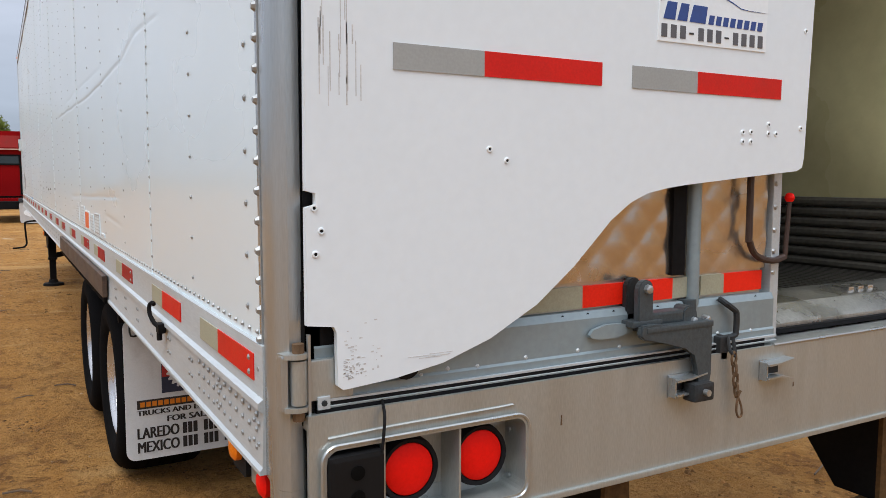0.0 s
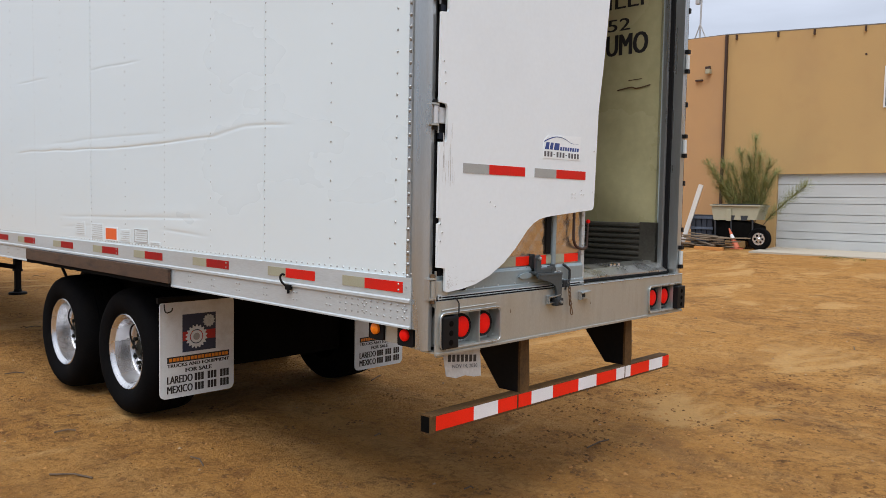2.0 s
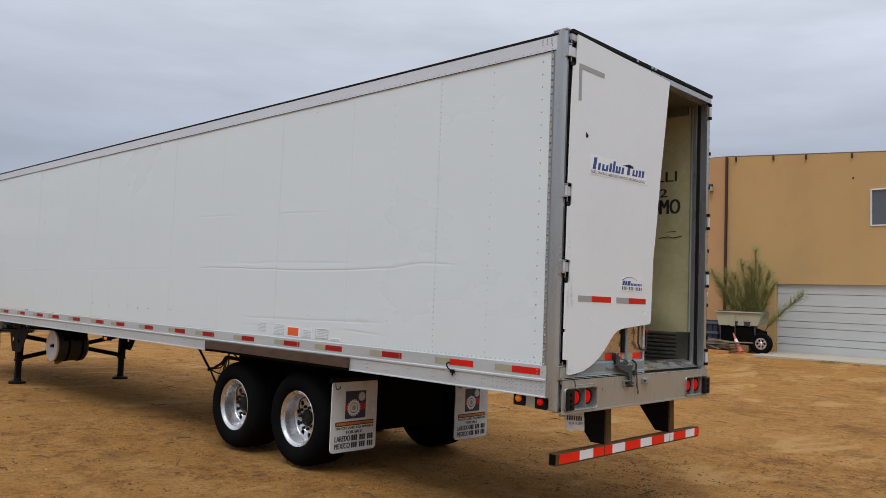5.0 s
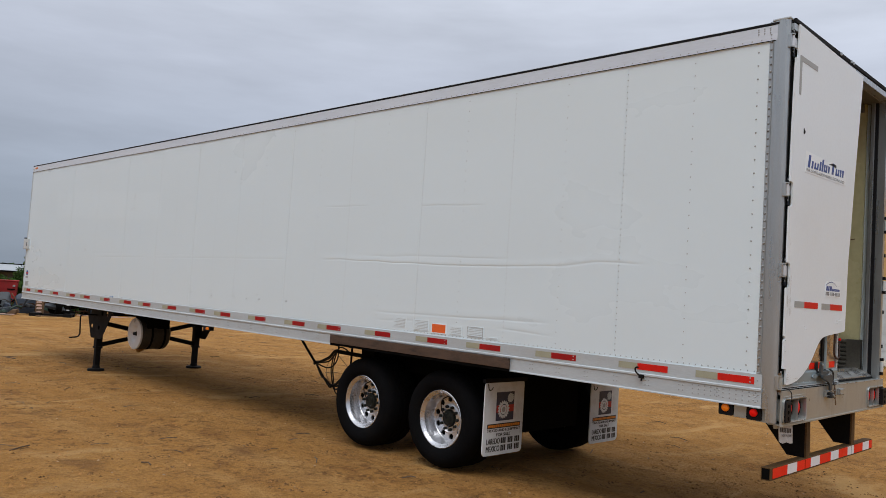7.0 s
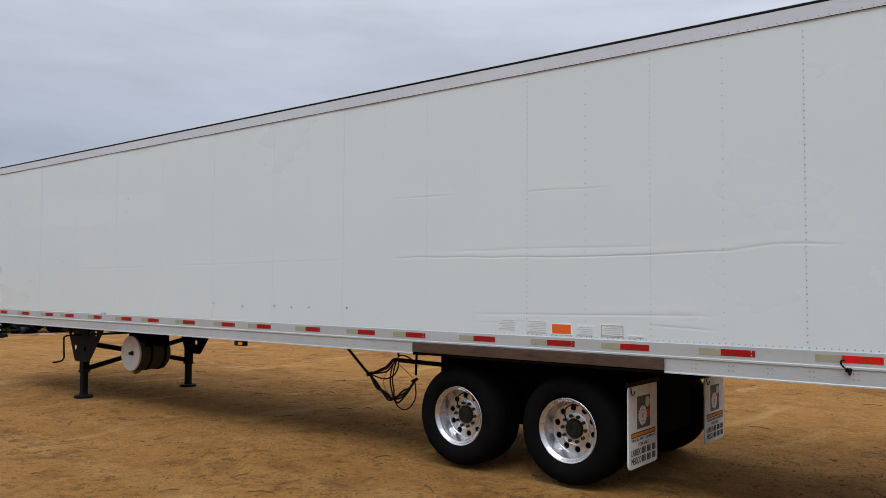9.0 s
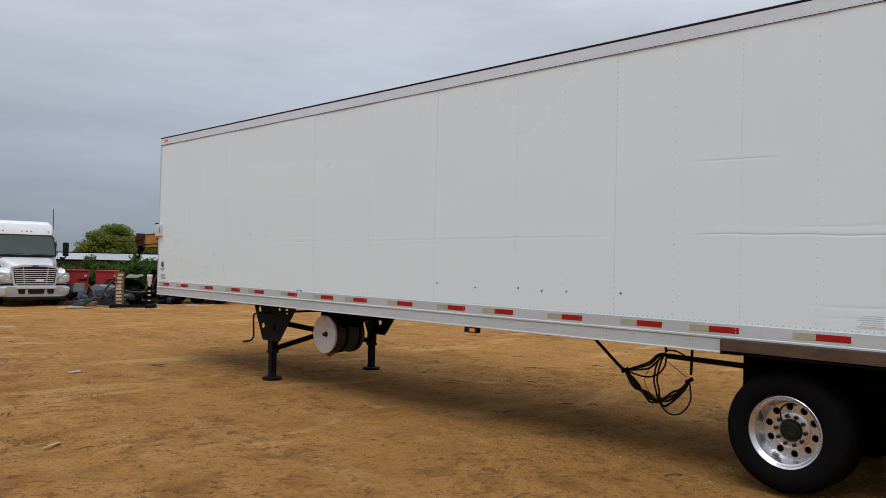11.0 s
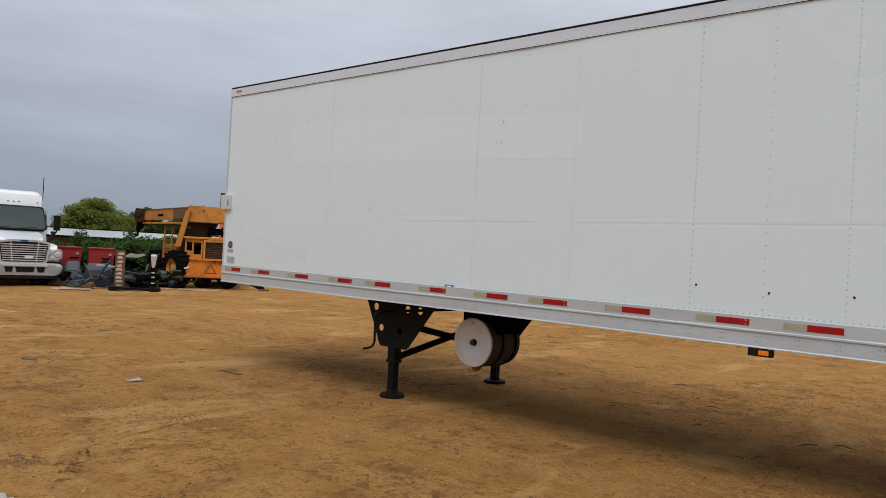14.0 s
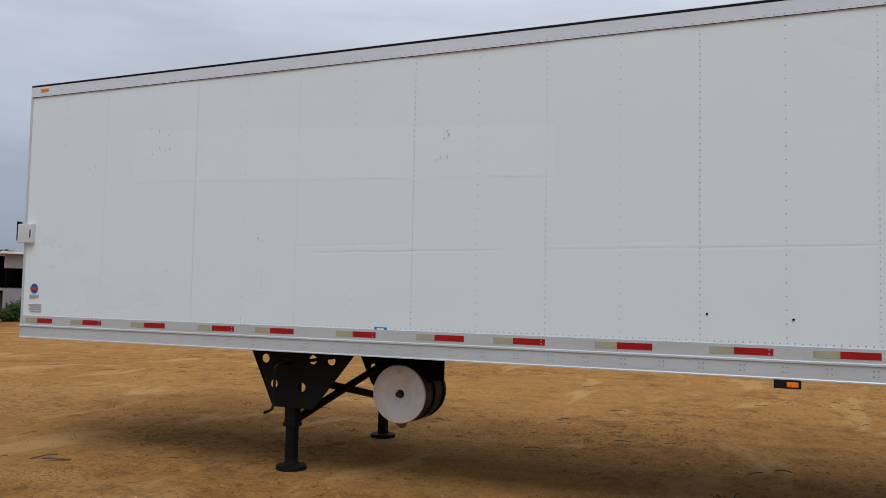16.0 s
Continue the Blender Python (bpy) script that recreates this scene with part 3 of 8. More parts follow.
# ---- ground ----
def build_ground():
    def axis_steps(lo, hi, fine0, fine1, step):
        out, s, p = [], step, fine0
        inner = [fine0 + step * i for i in range(int((fine1 - fine0) / step) + 1)]
        while p > lo:
            s *= 1.22
            p -= s
            out.append(max(p, lo))
        out = out[::-1] + inner
        s, p = step, inner[-1]
        while p < hi:
            s *= 1.22
            p += s
            out.append(min(p, hi))
        return out
    xs, ys = axis_steps(-900, 900, -9, 7, 0.09), axis_steps(-900, 900, -5, 19, 0.09)
    verts = []
    for y in ys:
        for x in xs:
            far = smooth01(60, 20, math.hypot(x, y - 8))
            b = 0.035 * noise.noise((x * 0.35, y * 0.35, 1.0)) + 0.014 * noise.noise((x * 1.7, y * 1.7, 4.0)) + 0.011 * noise.noise((x * 5.5, y * 5.5, 7.0))
            rut = -0.02 * math.exp(-((x + 3.4 + 0.03 * y) / 0.22) ** 2) - 0.02 * math.exp(-((x + 5.3 + 0.03 * y) / 0.22) ** 2)
            soft = 1 - 0.9 * max(math.exp(-(((x - 0.28) / 0.4) ** 2 + ((y - 12.66) / 0.4) ** 2)), math.exp(-(((x - 2.28) / 0.4) ** 2 + ((y - 12.66) / 0.4) ** 2)))
            verts.append((x, y, ground_z(x, y) + far * soft * (b + rut)))
    w = len(xs)
    faces = [(j * w + i, j * w + i + 1, (j + 1) * w + i + 1, (j + 1) * w + i) for j in range(len(ys) - 1) for i in range(w - 1)]
    me = bpy.data.meshes.new("ground")
    me.from_pydata(verts, [], faces)
    me.materials.append(M_DIRT)
    me.polygons.foreach_set("use_smooth", [True] * len(me.polygons))
    return tagged(new("ground", me), "sandy brown dirt yard with tyre tracks and small stones", "ground", kind="structure")


build_ground()

# ---- the trailer ----
LEN, WID, TOP = 16.187, 2.60, 4.11
FLOOR_Z, RAIL0, RAIL1 = 1.36, 1.19, 1.44
trailer = thing("semi_trailer", pose(0, 0, 0), "long white box semi-trailer parked on dirt with its rear partly open", "trailer")
REDS = [(0.36, 0.076), (1.055, 0.781), (1.94, 1.67), (2.816, 2.548), (3.552, 3.264), (4.40, 4.14), (5.297, 5.025), (6.01, 5.75), (6.88, 6.63), (7.79, 7.525),
        (8.52, 8.24), (9.41, 9.13), (10.29, 10.01), (11.02, 10.74), (11.85, 11.61), (12.77, 12.50), (13.47, 13.20), (14.36, 14.08), (15.23, 14.96), (15.92, 15.69)]
POST_Y = [0.147] + [0.041 + 0.6235 * i for i in range(1, 26)]

CREASES = [  # (from y, to y, z at start, z at end, depth, half width)
    (1.10, 1.49, 2.238, 2.256, 0.0045, 0.014), (1.49, 1.90, 2.256, 2.207, 0.005, 0.014), (1.90, 2.51, 2.207, 2.190, 0.005, 0.013), (2.51, 3.30, 2.190, 2.180, 0.006, 0.012), (3.30, 4.89, 2.180, 2.209, 0.0055, 0.012),
    (4.89, 5.44, 2.209, 2.214, 0.0045, 0.013), (2.6, 3.8, 2.262, 2.27, 0.0025, 0.016), (3.8, 4.6, 2.27, 2.262, 0.0022, 0.018), (6.3, 7.5, 2.20, 2.19, 0.0025, 0.016),
    (7.5, 9.95, 2.19, 2.17, 0.0026, 0.015), (8.7, 10.0, 2.235, 2.215, 0.0016, 0.018), (10.4, 12.3, 2.165, 2.15, 0.0030, 0.015), (11.3, 12.6, 2.225, 2.215, 0.0016, 0.018),
    (2.95, 3.79, 2.803, 2.819, 0.0035, 0.012), (4.72, 5.45, 2.845, 2.862, 0.0035, 0.012), (7.0, 7.4, 3.55, 3.57, 0.002, 0.02),
    (2.05, 3.2, 1.675, 1.654, 0.0045, 0.016), (3.2, 4.38, 1.654, 1.633, 0.0035, 0.018), (2.04, 2.52, 1.561, 1.581, 0.0045, 0.014), (3.77, 4.33, 1.575, 1.545, 0.003, 0.018),
]


# heights of the rows of the skin's mesh, closer together about the creases
SKIN_Z = sorted({round(1.425 + 0.0255 * k, 4) for k in range(101)} | {round(a + 0.006 * k, 4) for a, n in ((1.53, 26), (2.135, 26), (2.785, 17)) for k in range(n)})


def side_bulge(y, z):
    """Outward swell of the thin skin: creases, bellies between the posts and slow waves."""
    h = 0.003 * noise.noise((y * 0.9, z * 1.3, 2.0)) + 0.0015 * noise.noise((y * 3.0, z * 2.2, 5.0))
    ph = ((y - 0.041) / 0.6235) % 1.0
    h += 0.0022 * math.sin(math.pi * ph) * (0.6 + 0.4 * noise.noise((y * 0.7, 3.0, z)))
    for y0, y1, z0, z1, amp, wd in CREASES:
        if y0 - 0.15 < y < y1 + 0.15:
            t = min(max((y - y0) / (y1 - y0), 0), 1)
            zc = z0 + (z1 - z0) * t + 0.008 * noise.noise((y * 3, z0, 1))
            d = z - zc
            fade = smooth01(y0 - 0.12, y0 + 0.12, y) * smooth01(y1 + 0.12, y1 - 0.12, y)
            away = abs(d) / wd
            h -= 0.5 * fade * amp * max(1 - away, 0) ** 1.2
            h += 0.25 * fade * amp * math.exp(-((d - 2.2 * wd) / (2.5 * wd)) ** 2)
    return h


def trailer_box():
    # walls behind the skins, with thickness
    side_wall = part("side_wall", slab(bms(), [(0.0, 1.36), (LEN, 1.36), (LEN, 4.06), (0.0, 4.06)], "x", 0.014, 0.05), M_RAILW, trailer)
    part("side_wall", slab(bms(), [(0.0, 1.36), (LEN, 1.36), (LEN, 4.06), (0.0, 4.06)], "x", 2.53, 2.59), M_SIDE, trailer)
    bm = bms()
    box(bm, 0.02, 2.58, LEN - 0.06, LEN, 1.2, 4.08, 0.02)
    part("front_wall", bm, M_SIDE, trailer)
    # skin sheets, each 4 ft wide, lapped at the posts
    seams = [0.0] + [POST_Y[i] + 0.012 for i in range(2, 25, 2)] + [LEN]
    for k in range(len(seams) - 1):
        y0, y1 = seams[k], seams[k + 1]
        proud = 0.0016 * (k % 2)
        bm = bms()
        ny, nz = max(int((y1 - y0) / 0.045), 2), len(SKIN_Z) - 1
        grid = []
        for i in range(ny + 1):
            y = y0 + (y1 - y0) * i / ny
            row = []
            for j in range(nz + 1):
                z = SKIN_Z[j]
                row.append(bm.verts.new((-proud - side_bulge(y, z), y, z)))
            grid.append(row)
        for i in range(ny):
            for j in range(nz):
                bm.faces.new((grid[i][j], grid[i][j + 1], grid[i + 1][j + 1], grid[i + 1][j]))
        border = [e for e in bm.edges if e.is_boundary]
        ext = bmesh.ops.extrude_edge_only(bm, edges=border)["geom"]
        for v in ext:
            if isinstance(v, bmesh.types.BMVert):
                v.co.x = 0.014
        part("panel", bm, M_SIDE, side_wall, smooth=True)
    # rivets on the skins
    bm = bms()
    for i, y in enumerate(POST_Y):
        dense = i % 2 == 0
        step = 0.052 if dense else 0.104
        z = 1.50
        while z < 3.90:
            s = side_bulge(y, z)
            dome(bm, (-s - 0.001, y, z), (-1, 0, 0), 0.0058 if i else 0.0075, 0.0035)
            z += step if i else 0.104
    for y, zs in ((14.10, (3.2, 3.55)), (14.52, (2.9, 3.2)), (13.7, (3.1, 3.45)), (12.9, (1.75, 2.0))):
        z = zs[0]
        while z < zs[1]:
            dome(bm, (-side_bulge(y, z), y, z), (-1, 0, 0), 0.006, 0.003)
            z += 0.06
    y = 0.03
    while y < LEN:
        dome(bm, (-side_bulge(y, 1.455) - 0.001, y, 1.458), (-1, 0, 0), 0.0058, 0.004)
        y += 0.052
    z = 1.22
    while z < 4.06:
        dome(bm, (-0.005, 0.052, z), (-1, 0, 0), 0.0105, 0.008)
        z += 0.057
    tagged(part("rivet_rows", bm, M_RIVET, side_wall, "small domed rivets in upright rows"), kind="stuff")
    # dark screw holes low on the skin
    for y, z in ((8.717, 1.665), (8.10, 1.638), (7.47, 1.655), (7.15, 1.64), (6.835, 1.647), (6.2, 1.656)):
        bm = bms()
        lathe(bm, [(0.0095, 0), (0.009, -0.004), (0.001, -0.004)], "x", 10, (-0.002 - side_bulge(y, z), y, z))
        part("screw", bm, M_PLASTIC, side_wall)
    # cleaner rectangle where a large decal came off
    for k in range(len(seams) - 1):
        y0, y1 = max(seams[k], 9.95), min(seams[k + 1], 14.59)
        if y1 - y0 < 0.05:
            continue
        bm, rows, ny = bms(), [], max(int((y1 - y0) / 0.045), 2)
        for i in range(ny + 1):
            y = y0 + (y1 - y0) * i / ny
            top, low = 3.24 + 0.052 * (y - 9.95), 2.80 + 0.026 * (y - 9.95)
            zs = [low + (top - low) * j / 16 for j in range(17)]
            rows.append([bm.verts.new((-0.0009 - 0.0016 * (k % 2) - side_bulge(y, z), y, z)) for z in zs])
        for r0, r1 in zip(rows, rows[1:]):
            for j in range(16):
                bm.faces.new((r0[j], r0[j + 1], r1[j + 1], r1[j]))
        part("decal_ghost", bm, M_CLEAN, side_wall, "slightly cleaner patch of white paint", True)
    # scraped marks high on the front half
    random.seed(5)
    for y0, z0 in ((10.9, 3.15), (11.0, 3.05), (14.15, 3.3), (14.3, 3.35), (14.3, 3.2), (15.2, 3.0), (12.9, 2.2)):
        for i in range(3):
            bm = bms()
            yy, zz = y0 + random.uniform(-0.07, 0.07), z0 + random.uniform(-0.1, 0.1)
            box(bm, -0.006 - side_bulge(yy, zz), -0.001, yy, yy + random.uniform(0.006, 0.012), zz, zz + random.uniform(0.01, 0.03))
            part("scrape", bm, M_SMUDGE, side_wall)

    # grey strip painted as the shadow along the post's edge
    part("post_shadow_line", box(bms(), -0.007, 0.0, 0.0355, 0.041, 1.2, 4.06), M_RIVET, side_wall)
    # rails
    prof = [(-0.012, RAIL1), (-0.012, 1.338), (-0.022, 1.331), (-0.022, 1.318), (-0.012, 1.31), (-0.015, 1.205), (-0.021, 1.198), (-0.021, 1.19), (0.05, 1.19), (0.05, 1.36), (0.012, 1.36), (0.012, RAIL1)]
    rail = part("bottom_rail", slab(bms(), prof, "y", 0.02, LEN), M_ALU, trailer)
    part("bottom_rail", slab(bms(), [(2.6 - u, v) for u, v in prof], "y", 0.02, LEN), M_ALU, trailer)
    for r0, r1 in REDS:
        # the two rearmost tapes are coloured brighter for the light they return
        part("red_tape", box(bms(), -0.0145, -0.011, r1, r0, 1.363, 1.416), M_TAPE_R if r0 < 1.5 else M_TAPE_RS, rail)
        part("tan_tape", box(bms(), -0.0145, -0.011, r0, r0 + 0.18, 1.363, 1.416), M_TAPE_T, rail)
    bm = bms()
    for r0, r1 in REDS[::2]:
        for dz in (1.375, 1.404):
            dome(bm, (-0.0145, r1 + 0.03, dz), (-1, 0, 0), 0.007, 0.003)
    y = 0.06
    while y < LEN - 0.1:
        for dy in (-0.016, 0.016):
            for z in (1.245, 1.285):
                dome(bm, (-0.0145, y + dy, z), (-1, 0, 0), 0.0065, 0.003)
        y += 0.30
    for i in range(11):
        for z in (1.235, 1.27, 1.30):
            dome(bm, (-0.0145, 0.06 + 0.05 * i, z), (-1, 0, 0), 0.007, 0.003)
    tagged(part("rail_rivets", bm, M_RIVET, rail, "pairs of bright rivets along the rail"), kind="stuff")
    part("top_rail", slab(bms(), [(-0.006, 3.962), (-0.010, 3.967), (-0.010, 4.082), (0.06, 4.094), (0.06, 3.962)], "y", 0.0, LEN), M_TOPRAIL, trailer, smooth=False)
    part("top_rail", slab(bms(), [(2.606, 3.92), (2.606, 4.08), (2.54, 4.09), (2.54, 3.92)], "y", 0.0, LEN), M_RAILW, trailer)
    part("roof_edge", slab(bms(), [(-0.013, 4.086), (-0.013, 4.102), (0.05, 4.116), (0.05, 4.094)], "y", -0.005, LEN), M_GASKET, trailer, "dark roof edge strip")
    # dark strip painted as the shadow line under the top rail
    bm = bms()
    box(bm, -0.0115, -0.006, 0.02, LEN, 3.9618, 3.9665)
    part("rail_shadow_gap", bm, M_GASKET, trailer)
    bm = bms()
    y = 0.05
    while y < LEN:
        dome(bm, (-0.010, y, 3.982), (-1, 0, 0), 0.0055, 0.003)
        y += 0.075
    for i in range(3):
        for z in (4.03, 4.05, 4.066):
            dome(bm, (-0.010, 0.06 + 0.045 * i, z), (-1, 0, 0), 0.0065, 0.004)
    tagged(part("top_rail_rivets", bm, M_RIVET, trailer), kind="stuff")
    part("roof", box(bms(), 0.02, 2.58, -0.03, LEN, 4.085, 4.118), M_RAILW, trailer)
    # corner extrusion at the nose and the small white box on it
    part("nose_corner", slab(bms(), [(-0.004, LEN - 0.02), (-0.012, LEN + 0.005), (0.02, LEN + 0.02), (0.06, LEN + 0.02), (0.06, LEN - 0.02)], "z", 1.19, 4.10), M_ALU, trailer)
    holder = part("document_box", box(bms(), -0.05, 0.06, 16.03, 16.26, 2.27, 2.49, 0.012), M_RAILW, trailer, "small white box on the nose corner")
    part("rubber_edge", box(bms(), -0.03, 0.03, 16.285, 16.30, 2.3, 2.52), M_PLASTIC, holder)
    part("latch", box(bms(), -0.058, -0.049, 16.05, 16.06, 2.33, 2.42), M_CAST, holder)
    part("marker_lamp", box(bms(), -0.022, 0.0, 15.92, 16.04, 4.03, 4.055, 0.004), M_LENS_A, trailer)
    # makers' badges and notices on the skin
    bm = slab(bms(), ring(16.0, 1.75, 0.055, 20), "x", -0.009, -0.004)
    badge = part("round_badge", bm, M_BLUE, trailer)
    part("badge_band", box(bms(), -0.0105, -0.0085, 15.94, 16.06, 1.735, 1.765), M_REDP, badge)
    part("badge_plate", box(bms(), -0.009, -0.004, 15.93, 16.07, 1.645, 1.68), M_INKG, trailer)
    bm = bms()
    for i, (a, z) in enumerate(((0.0, 1.56), (0.02, 1.535), (0.0, 1.51), (0.03, 1.485))):
        box(bm, -0.008, -0.004, 15.88, 16.08 - a, z, z + 0.012)
    part("faint_notice", bm, M_INKG, trailer)
    tag = part("blue_tag", box(bms(), -0.009, -0.004, 11.50, 11.63, 1.428, 1.463), M_TAGB, trailer)
    part("tag_band", box(bms(), -0.0105, -0.0085, 11.53, 11.60, 1.44, 1.452), M_PAPER, tag)
    for (y0, y1, z0, z1, solid) in ((3.91, 4.11, 1.49, 1.60, 0), (3.56, 3.78, 1.475, 1.59, 0), (3.295, 3.515, 1.466, 1.570, 1), (3.08, 3.25, 1.468, 1.56, 0), (2.785, 3.005, 1.47, 1.575, 2), (2.60, 2.75, 1.47, 1.488, 0)):
        x = -side_bulge((y0 + y1) / 2, 1.5) - 0.0035
        st = part("notice_sticker", box(bms(), x - 0.0006, x + 0.006, y0, y1, z0, z1), M_SIDE if solid != 1 else M_PAPER, trailer, "" if solid != 1 else "orange hazard placard in a pale holder")
        if solid == 2:
            part("dark_border", holed(bms(), [(y0 + 0.004, z0 + 0.004), (y1 - 0.004, z0 + 0.004), (y1 - 0.004, z1 - 0.004), (y0 + 0.004, z1 - 0.004)], [[(y0 + 0.010, z0 + 0.010), (y1 - 0.010, z0 + 0.010), (y1 - 0.010, z1 - 0.010), (y0 + 0.010, z1 - 0.010)]], "x", x - 0.0016, x - 0.0004), M_INKG, st)
        if solid == 1:
            part("placard_face", box(bms(), x - 0.0014, x - 0.0004, y0 + 0.012, y1 - 0.012, z0 + 0.010, z1 - 0.008), M_SIGN_O, st)
        else:
            bm = bms()
            n = max(int((z1 - z0) / 0.016), 1)
            for i in range(n):
                box(bm, x - 0.0014, x - 0.0004, y0 + 0.008, y1 - 0.008 - 0.02 * ((i * 7) % 3), z0 + 0.006 + i * 0.016, z0 + 0.012 + i * 0.016)
            part("printed_lines", bm, M_FAINT, st)
    # worn plate over the sliding bogie
    cover = part("slider_cover", box(bms(), -0.042, -0.02, 2.41, 5.18, 1.214, 1.312, 0.004), M_BAND, trailer, "worn brown-black steel strip")
    random.seed(17)
    ragged = [(2.41 + 2.77 * i / 40, 1.186 + random.uniform(-0.003, 0.003)) for i in range(41)]
    # near-black plate puts the shade below the slider rail into colour
    part("skirt_shade", slab(bms(), ragged + [(5.18, 1.2135), (2.41, 1.2135)], "x", -0.034, -0.0225), M_UNDER, cover, "near-black lower edge painted as shade under the strip")
    # hook on the rail
    bm = pipe(bms(), curve_pts([(-0.034, 1.005, 1.315), (-0.044, 1.025, 1.325), (-0.052, 1.047, 1.348), (-0.052, 1.052, 1.372), (-0.046, 1.040, 1.384), (-0.042, 1.028, 1.380)], 4), 0.0065)
    box(bm, -0.040, -0.016, 0.985, 1.028, 1.296, 1.326, 0.006)
    pipe(bm, [(-0.034, 1.0, 1.30), (-0.034, 1.0, 1.276)], 0.008)
    part("rope_hook", bm, M_BLACK, trailer, "dark steel swivel hook", True)


PLACE[0] = pose(0, -0.037, -0.026)
trailer_box()
PLACE[0] = Matrix()


def trailer_inside():
    part("floor", box(bms(), 0.05, 2.53, 0.06, LEN - 0.06, 1.31, FLOOR_Z + 0.02), M_UNDER, trailer)
    bm = bms()
    for i in range(62):
        x = 0.07 + i * 0.04
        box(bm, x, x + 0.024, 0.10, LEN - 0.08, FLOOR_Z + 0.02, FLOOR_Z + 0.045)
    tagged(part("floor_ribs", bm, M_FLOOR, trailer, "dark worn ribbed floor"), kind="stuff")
    sill = part("threshold_plate", slab(bms(), [(-0.098, 1.355), (-0.098, 1.366), (-0.035, 1.408), (0.05, 1.420), (0.10, 1.421), (0.10, 1.355)], "x", 1.30, 2.48), M_TREAD, trailer, "bright worn threshold plate")
    # dark strip painted as the shadow below the threshold plate
    part("sill_shadow_strip", box(bms(), 1.30, 2.48, -0.112, -0.07, 1.342, 1.3545), M_GASKET, trailer)
    for x in (0.3, 1.37, 1.42, 1.47, 1.88, 1.93, 1.98, 2.4):
        part("lug", box(bms(), x, x + 0.03, 0.0, 0.06, 1.40, 1.425, 0.004), M_TREAD, sill)
    part("liner_panel", box(bms(), 0.05, 0.056, 0.02, LEN - 0.06, 1.69, 4.05), M_LINER, trailer, "yellowed glossy fibreglass liner")
    bm, rows = bms(), []
    for i in range(65):
        y = 0.02 + (LEN - 0.08) * (i / 64) ** 2.2
        row = []
        for j in range(49):
            z = 1.69 + 2.36 * j / 48
            belly = 0.030 * math.exp(-((y - 0.50) / 0.42) ** 2 - ((z - 1.93 - 0.35 * (y - 0.4)) / 0.20) ** 2) + 0.012 * noise.noise((y * 1.1, z * 0.9, 6.0)) * smooth01(0.9, 1.8, y)
            row.append(bm.verts.new((2.498 - belly * smooth01(1.69, 1.76, z) * smooth01(0.02, 0.15, y), y, z)))
        rows.append(row)
    for r0, r1 in zip(rows, rows[1:]):
        for j in range(48):
            bm.faces.new((r0[j], r0[j + 1], r1[j + 1], r1[j]))
    ext = bmesh.ops.extrude_edge_only(bm, edges=[e for e in bm.edges if e.is_boundary])["geom"]
    for v in ext:
        if isinstance(v, bmesh.types.BMVert):
            v.co.x = 2.53
    part("liner_panel", bm, M_LINER, trailer, "yellowed glossy fibreglass liner with a bulge low by the door", True)
    for i in range(7):
        z = 1.405 + i * 0.041
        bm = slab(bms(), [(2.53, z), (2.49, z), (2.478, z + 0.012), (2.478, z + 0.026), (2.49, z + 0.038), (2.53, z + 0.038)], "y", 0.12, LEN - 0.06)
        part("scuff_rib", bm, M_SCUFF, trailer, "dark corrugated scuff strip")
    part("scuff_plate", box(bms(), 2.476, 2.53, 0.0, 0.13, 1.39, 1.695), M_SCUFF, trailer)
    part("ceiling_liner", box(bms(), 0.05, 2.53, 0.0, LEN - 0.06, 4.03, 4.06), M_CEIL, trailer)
    # dark strip paints the shade where wall meets ceiling
    part("corner_shade_strip", box(bms(), 2.45, 2.498, 0.04, LEN - 0.06, 3.95, 4.03), M_CEIL, trailer)
    part("bulkhead", box(bms(), 0.05, 2.53, LEN - 0.09, LEN - 0.06, 1.38, 4.05), M_LINER, trailer)
    # stencilled words on the liner, reading towards the door
    face_in = Matrix(((0, 1, 0, 2.4985), (-1, 0, 0, 0), (0, 0, 1, 0), (0, 0, 0, 1)))
    for text, y1, y0, z0, z1, b in (("GRILLI", 0.75, 0.165, 3.262, 3.372, 0.012), ("1052", 0.63, 0.27, 3.10, 3.19, 0.012), ("HUMO", 0.57, 0.125, 2.92, 3.075, 0.05)):
        bm = bms()
        m = Matrix.Translation((2.4975, y1, z0)) @ Matrix(((0, 1, 0, 0), (-1, 0, 0, 0), (0, 0, 1, 0), (0, 0, 0, 1)))
        lettering(bm, text, m, y1 - y0, z1 - z0, b)
        for letter in letters_of(bm, 1):
            part("stencil_letter", letter, M_INK, trailer)
        bm.free()
    # torn scratch
    bm = pipe(bms(), curve_pts([(2.497, 0.36, 2.665), (2.496, 0.25, 2.68), (2.496, 0.2, 2.668), (2.497, 0.09, 2.685)], 4), 0.005, 5)
    pipe(bm, [(2.497, 0.27, 2.73), (2.497, 0.16, 2.735)], 0.003, 5)
    part("scratch", bm, M_RUST, trailer)


PLACE[0] = pose(0, 0.043, -0.03)
trailer_inside()
PLACE[0] = Matrix()

TAIL_Y = -0.098


